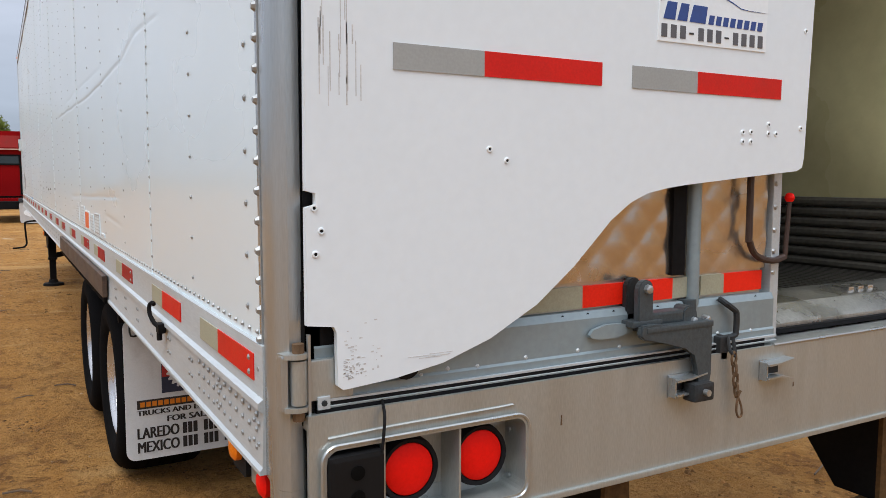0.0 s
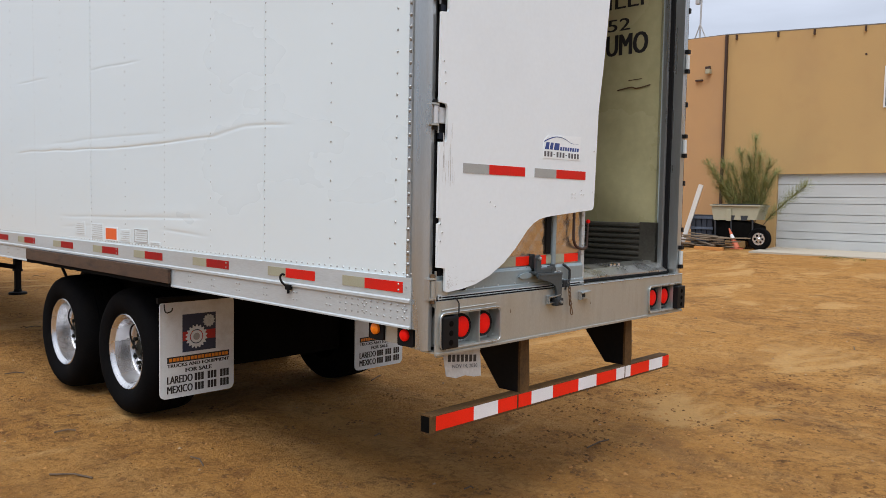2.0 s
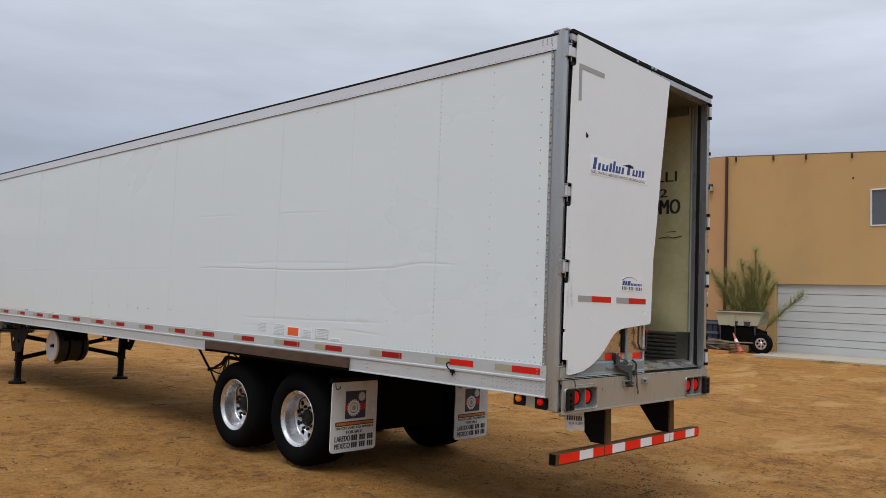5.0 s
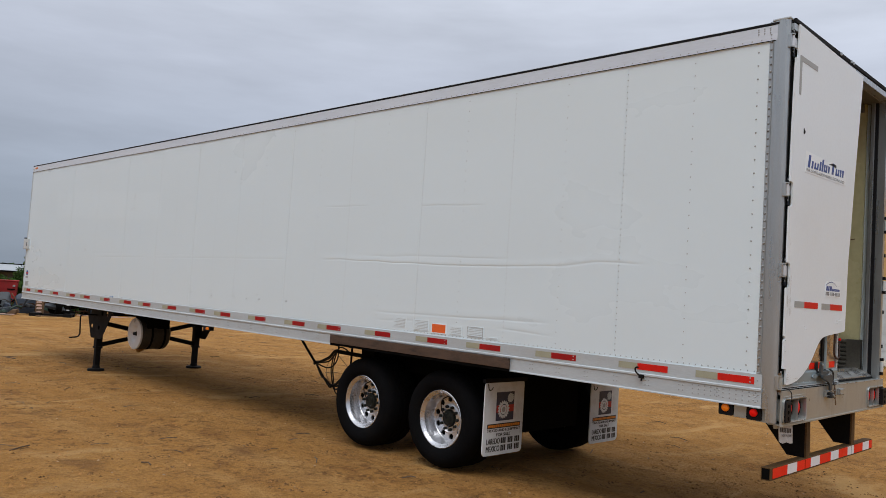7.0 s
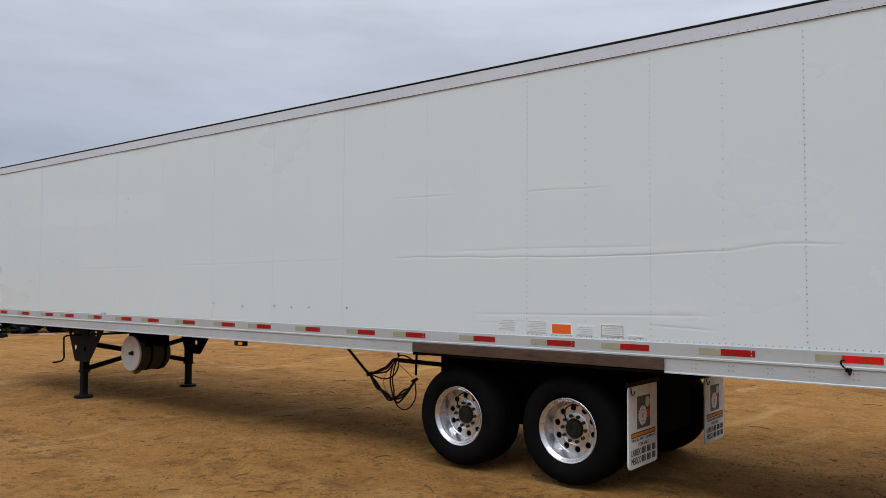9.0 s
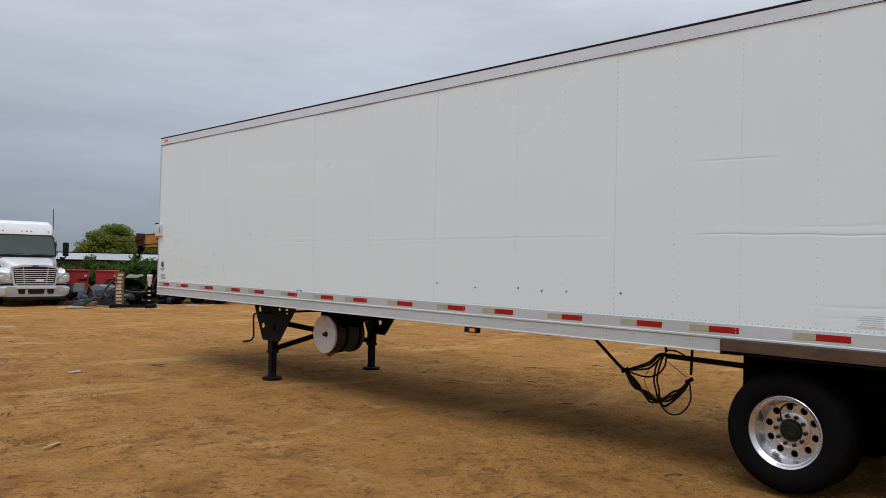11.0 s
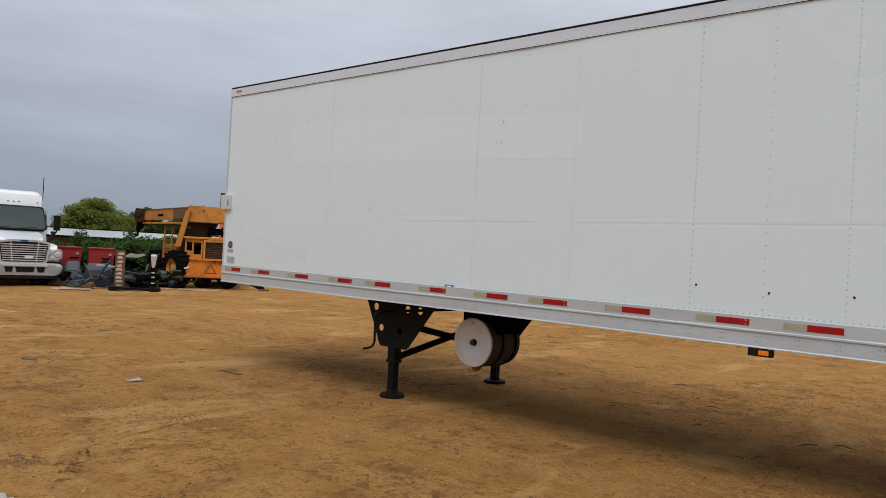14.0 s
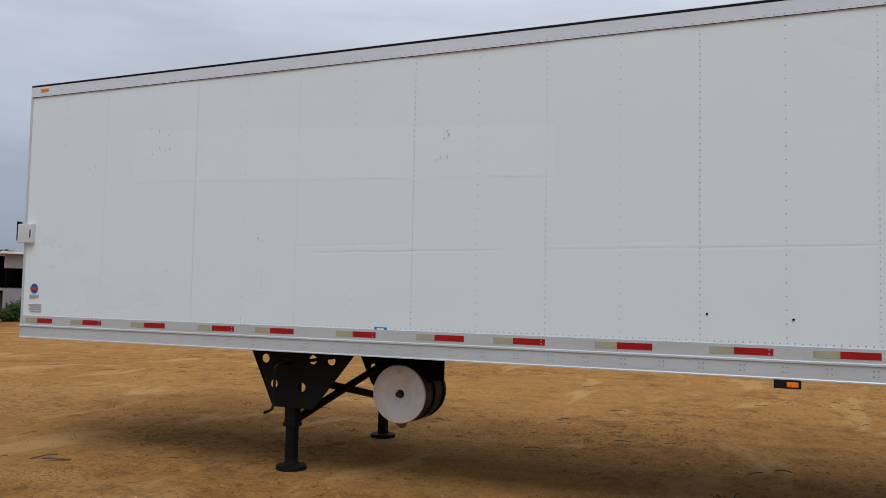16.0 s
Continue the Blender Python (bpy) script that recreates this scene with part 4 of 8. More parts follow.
def hinge(parent, x, z, low=False):
    """A bright steel door hinge: knuckle and pin held in two straps on the post, its leaf reaching to the door."""
    h = part("hinge", pipe(bms(), [(x, -0.134, z - 0.040), (x, -0.134, z + 0.040)], 0.0150, 14), M_STEEL if low else M_HINGE, parent, "bright steel door hinge", True)
    part("hinge_leaf", box(bms(), x + 0.010, x + 0.105, -0.136, -0.122, z - 0.038, z + 0.037, 0.003), M_STEEL if low else M_HINGE, h)
    part("leaf_lip", box(bms(), x + 0.016, x + 0.022, -0.140, -0.130, z - 0.085, z + 0.085, 0.002), M_POST, h)
    for dz in (-0.052, 0.044):
        part("hinge_strap", slab(bms(), [(x - 0.034, -0.118), (x - 0.028, -0.140), (x - 0.008, -0.152), (x + 0.010, -0.150), (x + 0.017, -0.138), (x + 0.012, -0.112)], "z", z + dz, z + dz + 0.009), M_STEEL, h)
    part("strap_back", box(bms(), x - 0.033, x - 0.020, -0.138, -0.112, z - 0.050, z + 0.050, 0.003), M_POST, h)
    for dz in (-0.070, 0.053):
        part("hinge_pin", pipe(bms(), [(x, -0.134, z + dz), (x, -0.134, z + dz + 0.017)], 0.011, 10), M_RUST if low else M_PLASTIC, h)
    if not low:
        for dz in (-0.100, 0.080):
            part("hinge_clip", box(bms(), x + 0.028, x + 0.060, -0.134, -0.106, z + dz - 0.012, z + dz + 0.018, 0.004), M_HINGECLIP, h)
    return h


def trailer_rear():
    # posts and header of bright steel
    PLACE[0] = pose(0, -0.022, -0.04)
    prof = [(-0.003, 0.012), (-0.009, 0.002), (-0.012, -0.03), (-0.012, -0.07), (-0.007, -0.089), (0.006, -0.100), (0.030, -0.098), (0.039, -0.085), (0.039, -0.06), (0.039, 0.05), (-0.003, 0.05)]
    post = part("corner_post", slab(bms(), prof, "z", 1.205, 4.129), M_POST, trailer, "bright rounded stainless corner post", True)
    part("post_foot", slab(bms(), prof[2:-2] + [(0.039, -0.03)], "z", 1.11, 1.2045), M_POST, post, smooth=True)
    part("corner_post", slab(bms(), [(2.542 - u, v) for u, v in prof], "z", 1.11, 4.129), M_POST, trailer, smooth=True)
    cap = part("post_cap", box(bms(), -0.014, 0.043, -0.104, 0.03, 4.128, 4.142, 0.005), M_ALU, post)
    part("cap_screw", lathe(bms(), [(0.006, 4.141), (0.005, 4.145), (0.001, 4.145)], "z", 8, (0.015, -0.04, 0)), M_CAST, cap)
    part("hinge_gap_seal", box(bms(), 0.0395, 0.10, -0.078, -0.02, 1.36, 4.09), M_GASKET, trailer, "black rubber in the hinge gap")
    part("post_lining", box(bms(), 2.491, 2.518, -0.098, 0.04, 1.38, 4.05), M_POST, trailer)
    part("post_lining", box(bms(), 2.467, 2.490, -0.03, 0.03, 1.38, 4.05), M_GASKET, trailer)
    part("inner_post", box(bms(), 2.446, 2.466, -0.005, 0.03, 1.38, 4.05, 0.004), M_POST, trailer)
    head = part("rear_header", slab(bms(), [(-0.12, 4.05), (-0.12, 4.10), (0.02, 4.10), (0.02, 4.04), (-0.06, 4.04)], "x", 0.03, 2.53), M_POST, trailer)
    # dark sheet added so the header's underside looks shaded
    part("header_shade_sheet", box(bms(), 0.05, 2.49, -0.055, 0.06, 4.030, 4.0395), M_CEIL, trailer)
    part("header_edge", box(bms(), 0.045, 2.548, -0.126, 0.0, 4.108, 4.142, 0.006), M_GASKET, trailer, "dark roof edge over the doors")
    for x in (1.02, 1.28, 1.34):
        part("header_lug", box(bms(), x, x + 0.028, -0.137, -0.118, 4.114, 4.138, 0.004), M_POST, head)
    # sill beam with its pressed lamp boxes
    PLACE[0] = Matrix()
    mid = 2.555                                     # twice the centre line of the sill
    lbox = rounded(0.058, 0.499, 1.078, 1.243, 0.026)
    rbox = [(mid - u, v) for u, v in lbox][::-1]
    outer = [(0.03, 1.060), (2.525, 1.060), (2.525, 1.308), (0.03, 1.308)]
    beam = part("rear_sill", holed(bms(), outer, [lbox, rbox], "y", -0.150, -0.140), M_STEEL, trailer, "stained stainless rear sill beam")
    part("sill_top", box(bms(), 0.03, 2.525, -0.140, 0.04, 1.280, 1.305), M_STEEL, beam)
    part("sill_back", box(bms(), 0.03, 2.525, -0.05, 0.03, 1.062, 1.280), M_STEEL, beam)
    part("sill_bottom", box(bms(), 0.03, 2.525, -0.140, -0.05, 1.054, 1.063), M_STEEL, beam)
    part("sill_lip", box(bms(), 0.03, 2.525, -0.158, -0.140, 1.046, 1.060, 0.003), M_STEEL, beam)
    part("sill_edge", pipe(bms(), [(1.28, -0.148, 1.309), (2.52, -0.148, 1.309)], 0.005, 8), M_POST, beam, smooth=True)
    part("door_gasket", box(bms(), 0.052, 1.262, -0.135, -0.05, 1.3055, 1.330), M_GASKET, trailer)
    for side in (0, 1):
        def fx(u):
            return mid - u if side else u

        def xs(u0, u1):
            return (mid - u1, mid - u0) if side else (u0, u1)
        shape = [(fx(u), v) for u, v in rounded(0.052, 0.505, 1.072, 1.249, 0.030)]
        inner = [(fx(u), v) for u, v in rounded(0.060, 0.497, 1.080, 1.241, 0.024)]
        lamp_box = part("lamp_box", holed(bms(), shape, [inner], "y", -0.160, -0.084), M_STEEL, trailer, "recessed stainless lamp box")
        part("box_rim", pipe(bms(), [(u, -0.160, v) for u, v in shape] + [(shape[0][0], -0.160, shape[0][1])], 0.0038, 6, False), M_POST, lamp_box, smooth=True)
        part("lamp_backing", box(bms(), *xs(0.054, 0.503), -0.084, -0.076, 1.074, 1.247), M_STEEL, lamp_box)
        for x in (0.173, 0.338):
            part("lamp_divider", box(bms(), *xs(x, x + 0.004), -0.158, -0.084, 1.080, 1.241), M_STEEL, lamp_box)
        for z in (1.10, 1.20):
            part("box_screw", lathe(bms(), [(0.006, -0.001), (0.005, 0.005), (0.001, 0.006)], "x", 8, (fx(0.490), -0.105, z)), M_POST, lamp_box)
        bump = part("rubber_bumper_block", box(bms(), *xs(0.061, 0.170), -0.192 if side else -0.172, -0.084, 1.074, 1.232, 0.010), M_PLASTIC, trailer, "black rubber dock bumper block")
        y = -0.192 if side else -0.172
        for i in range(3):
            part("bolt_recess", lathe(bms(), [(0.014, y - 0.002), (0.014, y + 0.004), (0.001, y + 0.004)], "y", 12, (fx(0.115), 0, 1.105 + i * 0.046)), M_UNDER, bump)
        for c in (0.243, 0.406):
            lamp = part("tail_lamp", lathe(bms(), [(0.0655, -0.084), (0.0655, -0.118), (0.062, -0.131), (0.054, -0.128), (0.052, -0.09)], "y", 32, (fx(c), 0, 1.165)), M_GASKET, trailer, "round red tail lamp in a black grommet", True)
            part("lens", lathe(bms(), [(0.053, -0.09), (0.052, -0.126), (0.044, -0.131), (0.02, -0.134), (0.001, -0.135)], "y", 32, (fx(c), 0, 1.165)), M_LENS_R, lamp, smooth=True)
    # pressed shoulder above the box, and its crease
    part("sill_crease", pipe(bms(), curve_pts([(0.066, -0.1515, 1.262), (0.20, -0.1515, 1.266), (0.40, -0.1515, 1.267), (0.47, -0.1505, 1.268)], 4), 0.0032, 6), M_STEEL, beam, smooth=True)
    part("loose_wire", pipe(bms(), curve_pts([(0.183, -0.128, 1.318), (0.172, -0.166, 1.292), (0.165, -0.172, 1.24), (0.166, -0.166, 1.222)], 4), 0.0035, 6), M_CABLE, trailer)
    # bright bent keepers on the sill
    for x in (0.945, 1.262):
        k = part("lock_keeper", box(bms(), x - 0.038, x + 0.038, -0.154, -0.150, 1.222, 1.276, 0.0015), M_POST, trailer, "small bent bright steel keeper")
        for z0, tilt in ((1.264, 0.010), (1.230, -0.008)):
            part("jaw", slab(bms(), [(x - 0.036, z0), (x + 0.010, z0 + 0.002), (x + 0.060, z0 + tilt), (x + 0.060, z0 + tilt + 0.003), (x + 0.010, z0 + 0.006), (x - 0.036, z0 + 0.005)], "y", -0.182, -0.150), M_POST, k)
        part("jaw_web", box(bms(), x - 0.038, x - 0.034, -0.176, -0.150, 1.226, 1.272, 0.001), M_POST, k)
        part("jaw_slot", box(bms(), x - 0.030, x + 0.030, -0.1555, -0.153, 1.238, 1.260), M_CAST, k)
    for x, z, h in ((0.595, 1.205, 0.022), (1.36, 1.19, 0.012)):
        part("rust_streak", slab(bms(), [(x, z), (x + 0.004, z), (x + 0.003, z + h), (x + 0.001, z + h)], "y", -0.1512, -0.149), M_RUST, beam)

    # closed left door: galvanised foot, tape, bright quilted skin
    door = part("door", box(bms(), 0.095, 1.325, -0.062, -0.012, 1.365, 4.045), M_DOORS, trailer, "closed door leaf of bright brushed metal")
    door.matrix_basis = pose(-0.045, -0.036, -0.02)
    part_z = 1.440
    foot = part("foot_plate", slab(bms(), [(-0.060, 1.325), (-0.128, 1.325), (-0.128, 1.346), (-0.124, 1.351), (-0.124, part_z - 0.016), (-0.116, part_z), (-0.060, part_z)], "x", 0.052, 1.305), M_GALV, trailer, "blue-grey galvanised foot plate of the door")
    part("foot_trim", slab(bms(), [(-0.060, 1.313), (-0.134, 1.313), (-0.138, 1.318), (-0.130, 1.321), (-0.130, 1.324), (-0.137, 1.327), (-0.137, 1.331), (-0.060, 1.331)], "x", 0.052, 1.305), M_ALU, foot)
    edge = part("edge_strip", box(bms(), 1.305, 1.336, -0.112, -0.046, 1.318, 4.025, 0.003), M_ALU, trailer, "bright aluminium edge of the closed door")
    for z in (1.335, 1.49, 1.545, 1.60, 1.66, 1.72):
        bm = bms()
        dome(bm, (1.313, -0.112, z), (0, -1, 0), 0.008, 0.004)
        part("edge_screw", bm, M_POST, edge)
    corner = part("corner_plate", box(bms(), 0.052, 0.076, -0.1405, -0.128, 1.314, 1.338, 0.002), M_ALU, foot)
    part("corner_screw", lathe(bms(), [(0.006, -0.141), (0.005, -0.144), (0.001, -0.144)], "y", 8, (0.064, 0, 1.326)), M_CAST, corner)
    for x in (0.16, 0.27, 0.33, 0.40, 0.52, 0.66, 0.78, 0.94, 1.1, 1.22):
        bm = bms()
        dome(bm, (x, -0.124, 1.352 + 0.004 * math.sin(40 * x)), (0, -1, 0), 0.0055, 0.003)
        part("foot_rivet", bm, M_ALU, foot)
    for x in (0.62, 0.69, 0.765, 0.90, 1.10, 1.24):
        part("foot_hole", lathe(bms(), [(0.0045, -0.1195), (0.001, -0.1195)], "y", 8, (x, 0, 1.432)), M_GASKET, foot)
    part("drain_plug", lathe(bms(), [(0.030, -0.124), (0.030, -0.139), (0.024, -0.143), (0.001, -0.143)], "y", 16, (0.232, 0, 1.378)), M_GASKET, foot, smooth=True)
    for x0, x1, mm in ((0.36, 0.685, M_TAPE_T), (0.685, 0.96, M_TAPE_O), (0.96, 1.012, M_TAPE_T), (1.055, 1.136, M_TAPE_T), (1.136, 1.277, M_TAPE_O)):
        part("reflective_tape", slab(bms(), [(x0, 1.441 + 0.006 * x0), (x1, 1.441 + 0.006 * x1), (x1, 1.491 + 0.005 * x1), (x0, 1.491 + 0.005 * x0)], "y", -0.1065, -0.0975), mm, trailer)
    verts, faces, q = [], [], 0.105
    for j in range(56):
        for i in range(76):
            x, z = 0.56 + i * 0.0098, 1.503 + j * 0.0105
            pillow = abs(math.sin(math.pi * (x + z) / q) * math.sin(math.pi * (x - z) / q)) ** 0.6
            verts.append((x, -0.0985 - 0.0038 * pillow, z))
    for j in range(55):
        for i in range(75):
            k = j * 76 + i
            faces.append((k, k + 1, k + 77, k + 76))
    quilt = bpy.data.meshes.new("quilt")
    quilt.from_pydata(verts, [], faces)
    bm = bms()
    bm.from_mesh(quilt)
    bpy.data.meshes.remove(quilt)
    tagged(part("quilted_skin", bm, M_QUILT, trailer, "quilted bright stainless sheet", True), kind="stuff")
    # rods, latch and handle
    part("lock_rod", pipe(bms(), [(1.024, -0.108, 1.33), (1.024, -0.108, 2.0), (1.024, -0.108, 4.0)], 0.0165, 14), M_GALV, trailer, "grey galvanised lock rod", True)
    part("dark_slat", box(bms(), 0.950, 0.992, -0.113, -0.098, 1.503, 2.1), M_BLACK, trailer)
    PLACE[0] = pose(-0.03, 0, 0.003)
    plate = slab(bms(), [(0.826, 1.402), (0.86, 1.403), (1.050, 1.386), (1.050, 1.270), (1.040, 1.222), (1.008, 1.226), (1.006, 1.285), (0.994, 1.322), (0.962, 1.342), (0.90, 1.357), (0.835, 1.369), (0.822, 1.38)], "y", -0.180, -0.164)
    bmesh.ops.bevel(plate, geom=plate.edges[:], offset=0.003, segments=2, affect="EDGES")
    cam_lock = part("cam_latch", plate, M_CASTB, trailer, "grey cast steel cam latch")
    part("cam_nose", box(bms(), 0.975, 1.040, -0.200, -0.160, 1.212, 1.256, 0.009), M_CAST, cam_lock)
    part("cam_pin", pipe(bms(), [(1.008, -0.212, 1.235), (1.008, -0.160, 1.235)], 0.008, 10), M_POST, cam_lock)
    part("cam_shelf", box(bms(), 0.84, 1.050, -0.182, -0.126, 1.384, 1.398, 0.004), M_CASTB, cam_lock)

    def cheek(x0, x1, z0, z1, y0, y1):
        """An upright lug with a rounded head."""
        r = (x1 - x0) / 2
        pts = [(x0, z0), (x1, z0)] + [(x0 + r + r * math.cos(k * math.pi / 8), z1 - r + r * math.sin(k * math.pi / 8)) for k in range(9)]
        bm = slab(bms(), pts, "y", y0, y1)
        bmesh.ops.bevel(bm, geom=bm.edges[:], offset=0.003, segments=2, affect="EDGES")
        return bm
    part("latch_clevis", cheek(0.830, 0.874, 1.402, 1.505, -0.124, -0.106), M_CAST, cam_lock)
    clevis = part("latch_clevis", cheek(0.832, 0.878, 1.398, 1.503, -0.160, -0.142), M_CASTB, cam_lock)
    part("clevis_base", box(bms(), 0.815, 0.905, -0.162, -0.104, 1.396, 1.410, 0.003), M_CASTB, cam_lock)
    part("clevis_bolt", lathe(bms(), [(0.011, -0.160), (0.010, -0.169), (0.004, -0.171), (0.001, -0.171)], "y", 8, (0.857, 0, 1.482)), M_POST, clevis)
    hub = part("rod_lug", cheek(0.972, 1.022, 1.372, 1.434, -0.158, -0.112), M_CASTB, cam_lock)
    part("rod_strap", pipe(bms(), [(1.035, -0.108, 1.352), (1.035, -0.108, 1.440)], 0.024, 14), M_CASTB, cam_lock, smooth=True)
    for x in (1.008, 1.052):
        part("lug_bolt", lathe(bms(), [(0.010, -0.148), (0.009, -0.164), (0.004, -0.166), (0.001, -0.166)], "y", 8, (x, 0, 1.397)), M_POST, hub)
    part("lever_block", box(bms(), 0.872, 0.975, -0.158, -0.118, 1.398, 1.426, 0.006), M_CASTB, cam_lock)
    part("latch_lever", slab(bms(), [(0.712, 1.386), (0.722, 1.397), (0.76, 1.406), (0.80, 1.405), (0.836, 1.398), (0.836, 1.384), (0.79, 1.374), (0.74, 1.374), (0.718, 1.379)], "y", -0.138, -0.128), M_GALV, cam_lock)
    part("bent_handle", pipe(bms(), curve_pts([(1.134, -0.124, 1.434), (1.136, -0.140, 1.426), (1.166, -0.141, 1.408), (1.176, -0.141, 1.396), (1.176, -0.141, 1.352), (1.168, -0.141, 1.342), (1.134, -0.140, 1.340), (1.130, -0.124, 1.342)], 3), 0.0075, 8), M_CAST, trailer, "bent dark handle", True)
    part("hasp_plate", box(bms(), 1.112, 1.140, -0.150, -0.124, 1.286, 1.345, 0.004), M_CAST, trailer)
    chain = part("chain", pipe(bms(), curve_pts([(1.138, -0.150, 1.345), (1.128, -0.165, 1.315), (1.146, -0.166, 1.30), (1.150, -0.155, 1.34)], 4), 0.0045, 6), M_CAST, trailer, "short rusty chain with a wire hook")
    for i in range(4):
        z = 1.292 - i * 0.026
        part("link", pipe(bms(), [(1.140 + 0.004 * i + 0.008 * math.cos(k * math.pi / 4) * (1 - 0.6 * (i % 2)), -0.168 + 0.008 * (i % 2) * math.cos(k * math.pi / 4), z + 0.018 * math.sin(k * math.pi / 4)) for k in range(9)], 0.0035, 6, False), M_RUST, chain)
    part("hook", pipe(bms(), curve_pts([(1.152, -0.17, 1.205), (1.166, -0.172, 1.175), (1.170, -0.172, 1.150), (1.158, -0.172, 1.146), (1.150, -0.172, 1.165), (1.154, -0.172, 1.195), (1.166, -0.17, 1.21)], 3), 0.003, 6), M_RUST, chain)
    PLACE[0] = Matrix()
    part("hold_back_rod", pipe(bms(), curve_pts([(1.200, -0.125, 2.0), (1.200, -0.125, 1.62), (1.204, -0.125, 1.575), (1.235, -0.122, 1.538), (1.30, -0.12, 1.522), (1.345, -0.118, 1.53)], 4), 0.0085, 8), M_PIPE, trailer, "rusty bent rod", True)
    knob_rod = part("knob_rod", pipe(bms(), [(1.350, -0.118, 1.525), (1.368, -0.112, 1.678)], 0.006, 8), M_PIPE, trailer)
    part("knob", lathe(bms(), [(0.001, -0.013), (0.009, -0.010), (0.013, 0), (0.009, 0.010), (0.001, 0.013)], "z", 14, (1.368, -0.112, 1.684)), M_LENS_R, knob_rod, "small red knob", True)

    PLACE[0] = Matrix(((1.004, 0, 0, -0.047), (0, 1, 0, -0.056), (0, 0, 0.985, -0.066), (0, 0, 0, 1)))
    # folded tail panel over the left door
    line = [(0.075, 1.562), (0.125, 1.556), (0.130, 1.545), (0.132, 1.445), (0.142, 1.437), (0.247, 1.446), (0.349, 1.464), (0.456, 1.501), (0.57, 1.562), (0.665, 1.637), (0.72, 1.69), (0.765, 1.734), (0.82, 1.772), (0.871, 1.793), (0.93, 1.804), (0.985, 1.811), (1.18, 1.829), (1.375, 1.846), (1.396, 1.855), (1.402, 1.88)]
    line += [(1.425, 2.45), (1.47, 2.75), (1.525, 3.2), (1.668, 4.160), (0.152, 4.198), (0.146, 3.955), (0.140, 3.94), (0.104, 3.925), (0.090, 3.66)]
    for zc in (2.9, 2.285):
        line += [(0.075, zc + 0.07), (0.122, zc + 0.065), (0.128, zc + 0.05), (0.128, zc - 0.10), (0.122, zc - 0.115), (0.077, zc - 0.12)]
    line += [(0.075, 1.803), (0.093, 1.798), (0.093, 1.778), (0.075, 1.773)]
    tail = part("tail_panel", slab(bms(), line, "y", TAIL_Y, TAIL_Y + 0.014), M_TAIL, trailer, "white folded aerodynamic tail panel with a curved lower edge")
    bm = bms()
    for zc in (4.04, 2.9, 2.285, 1.50):
        box(bm, 0.075, 0.150, -0.066, -0.05, zc - 0.13, zc + 0.12)
    box(bm, 0.082, 0.11, -0.066, -0.04, 1.42, 4.05)
    part("hinge_notch_backing", bm, M_GASKET, trailer)
    keep, PLACE[0] = PLACE[0], Matrix()
    for zc in (3.92, 2.795, 2.195, 1.369):
        hinge(trailer, 0.018, zc, zc < 1.6)
    PLACE[0] = pose(0, -0.05, 0)
    for zc in (3.92, 2.785, 2.20, 1.42):
        kn = part("hinge_knuckle", pipe(bms(), [(2.524, -0.085, zc - 0.045), (2.524, -0.085, zc + 0.05)], 0.014, 12), M_RAILW, trailer, smooth=True)
        for dz in (-0.075, 0.06):
            part("hinge_clip", box(bms(), 2.508, 2.540, -0.098, -0.062, zc + dz, zc + dz + 0.028, 0.004), M_PLASTIC, kn)
    PLACE[0] = keep
    yf = TAIL_Y - 0.0022
    for x0, x1, mm in ((0.243, 0.437, M_TAPE_G), (0.437, 0.73, M_TAPE_R), (0.815, 1.012, M_TAPE_G), (1.012, 1.302, M_TAPE_R)):
        part("reflective_tape", box(bms(), x0, x1, yf, TAIL_Y + 0.002, 2.024, 2.073), mm, tail)
    bm = bms()
    slab(bm, [(0.175, 3.66), (0.215, 3.66), (0.215, 3.925), (0.545, 3.925), (0.545, 3.965), (0.175, 3.965)], "y", yf, TAIL_Y + 0.002)
    part("grey_corner_tape", bm, M_TAPE_G, tail)
    for x, z in ((0.090, 1.772), (0.103, 1.731), (0.092, 1.690), (0.451, 1.883), (0.492, 1.861), (1.171, 1.939), (1.20, 1.94), (1.171, 1.916), (1.20, 1.917), (1.262, 1.938), (1.29, 1.938), (1.262, 1.96), (1.383, 1.955), (1.388, 2.20), (0.098, 2.55), (0.108, 2.5), (0.11, 2.45)):
        rv = part("panel_rivet", lathe(bms(), [(0.0068, TAIL_Y), (0.0062, TAIL_Y - 0.0025), (0.004, TAIL_Y - 0.003), (0.003, TAIL_Y - 0.0015)], "y", 10, (x, 0, z)), M_PAPER, tail)
        part("rivet_pin", lathe(bms(), [(0.003, TAIL_Y - 0.002), (0.001, TAIL_Y - 0.0025)], "y", 6, (x, 0, z)), M_GASKET, rv)
    part("bullet_hole", slab(bms(), [(0.297, 3.372), (0.318, 3.374), (0.328, 3.39), (0.322, 3.402), (0.312, 3.404), (0.300, 3.42), (0.294, 3.405)], "y", yf - 0.001, TAIL_Y + 0.002), M_GASKET, tail)
    random.seed(9)
    bm = bms()
    for i in range(26):
        x, z = 0.10 + random.uniform(0, 0.09), 1.95 + random.uniform(0, 0.25)
        box(bm, x, x + random.uniform(0.001, 0.003), TAIL_Y - 0.0005, TAIL_Y + 0.001, z, z + random.uniform(0.02, 0.11))
    for i in range(90):
        x, z = 0.140 + abs(random.gauss(0, 0.03)), 1.455 + abs(random.gauss(0, 0.035))
        w = random.uniform(0.0015, 0.006)
        box(bm, x, x + w, TAIL_Y - 0.0005, TAIL_Y + 0.001, z, z + random.uniform(0.0008, 0.003))
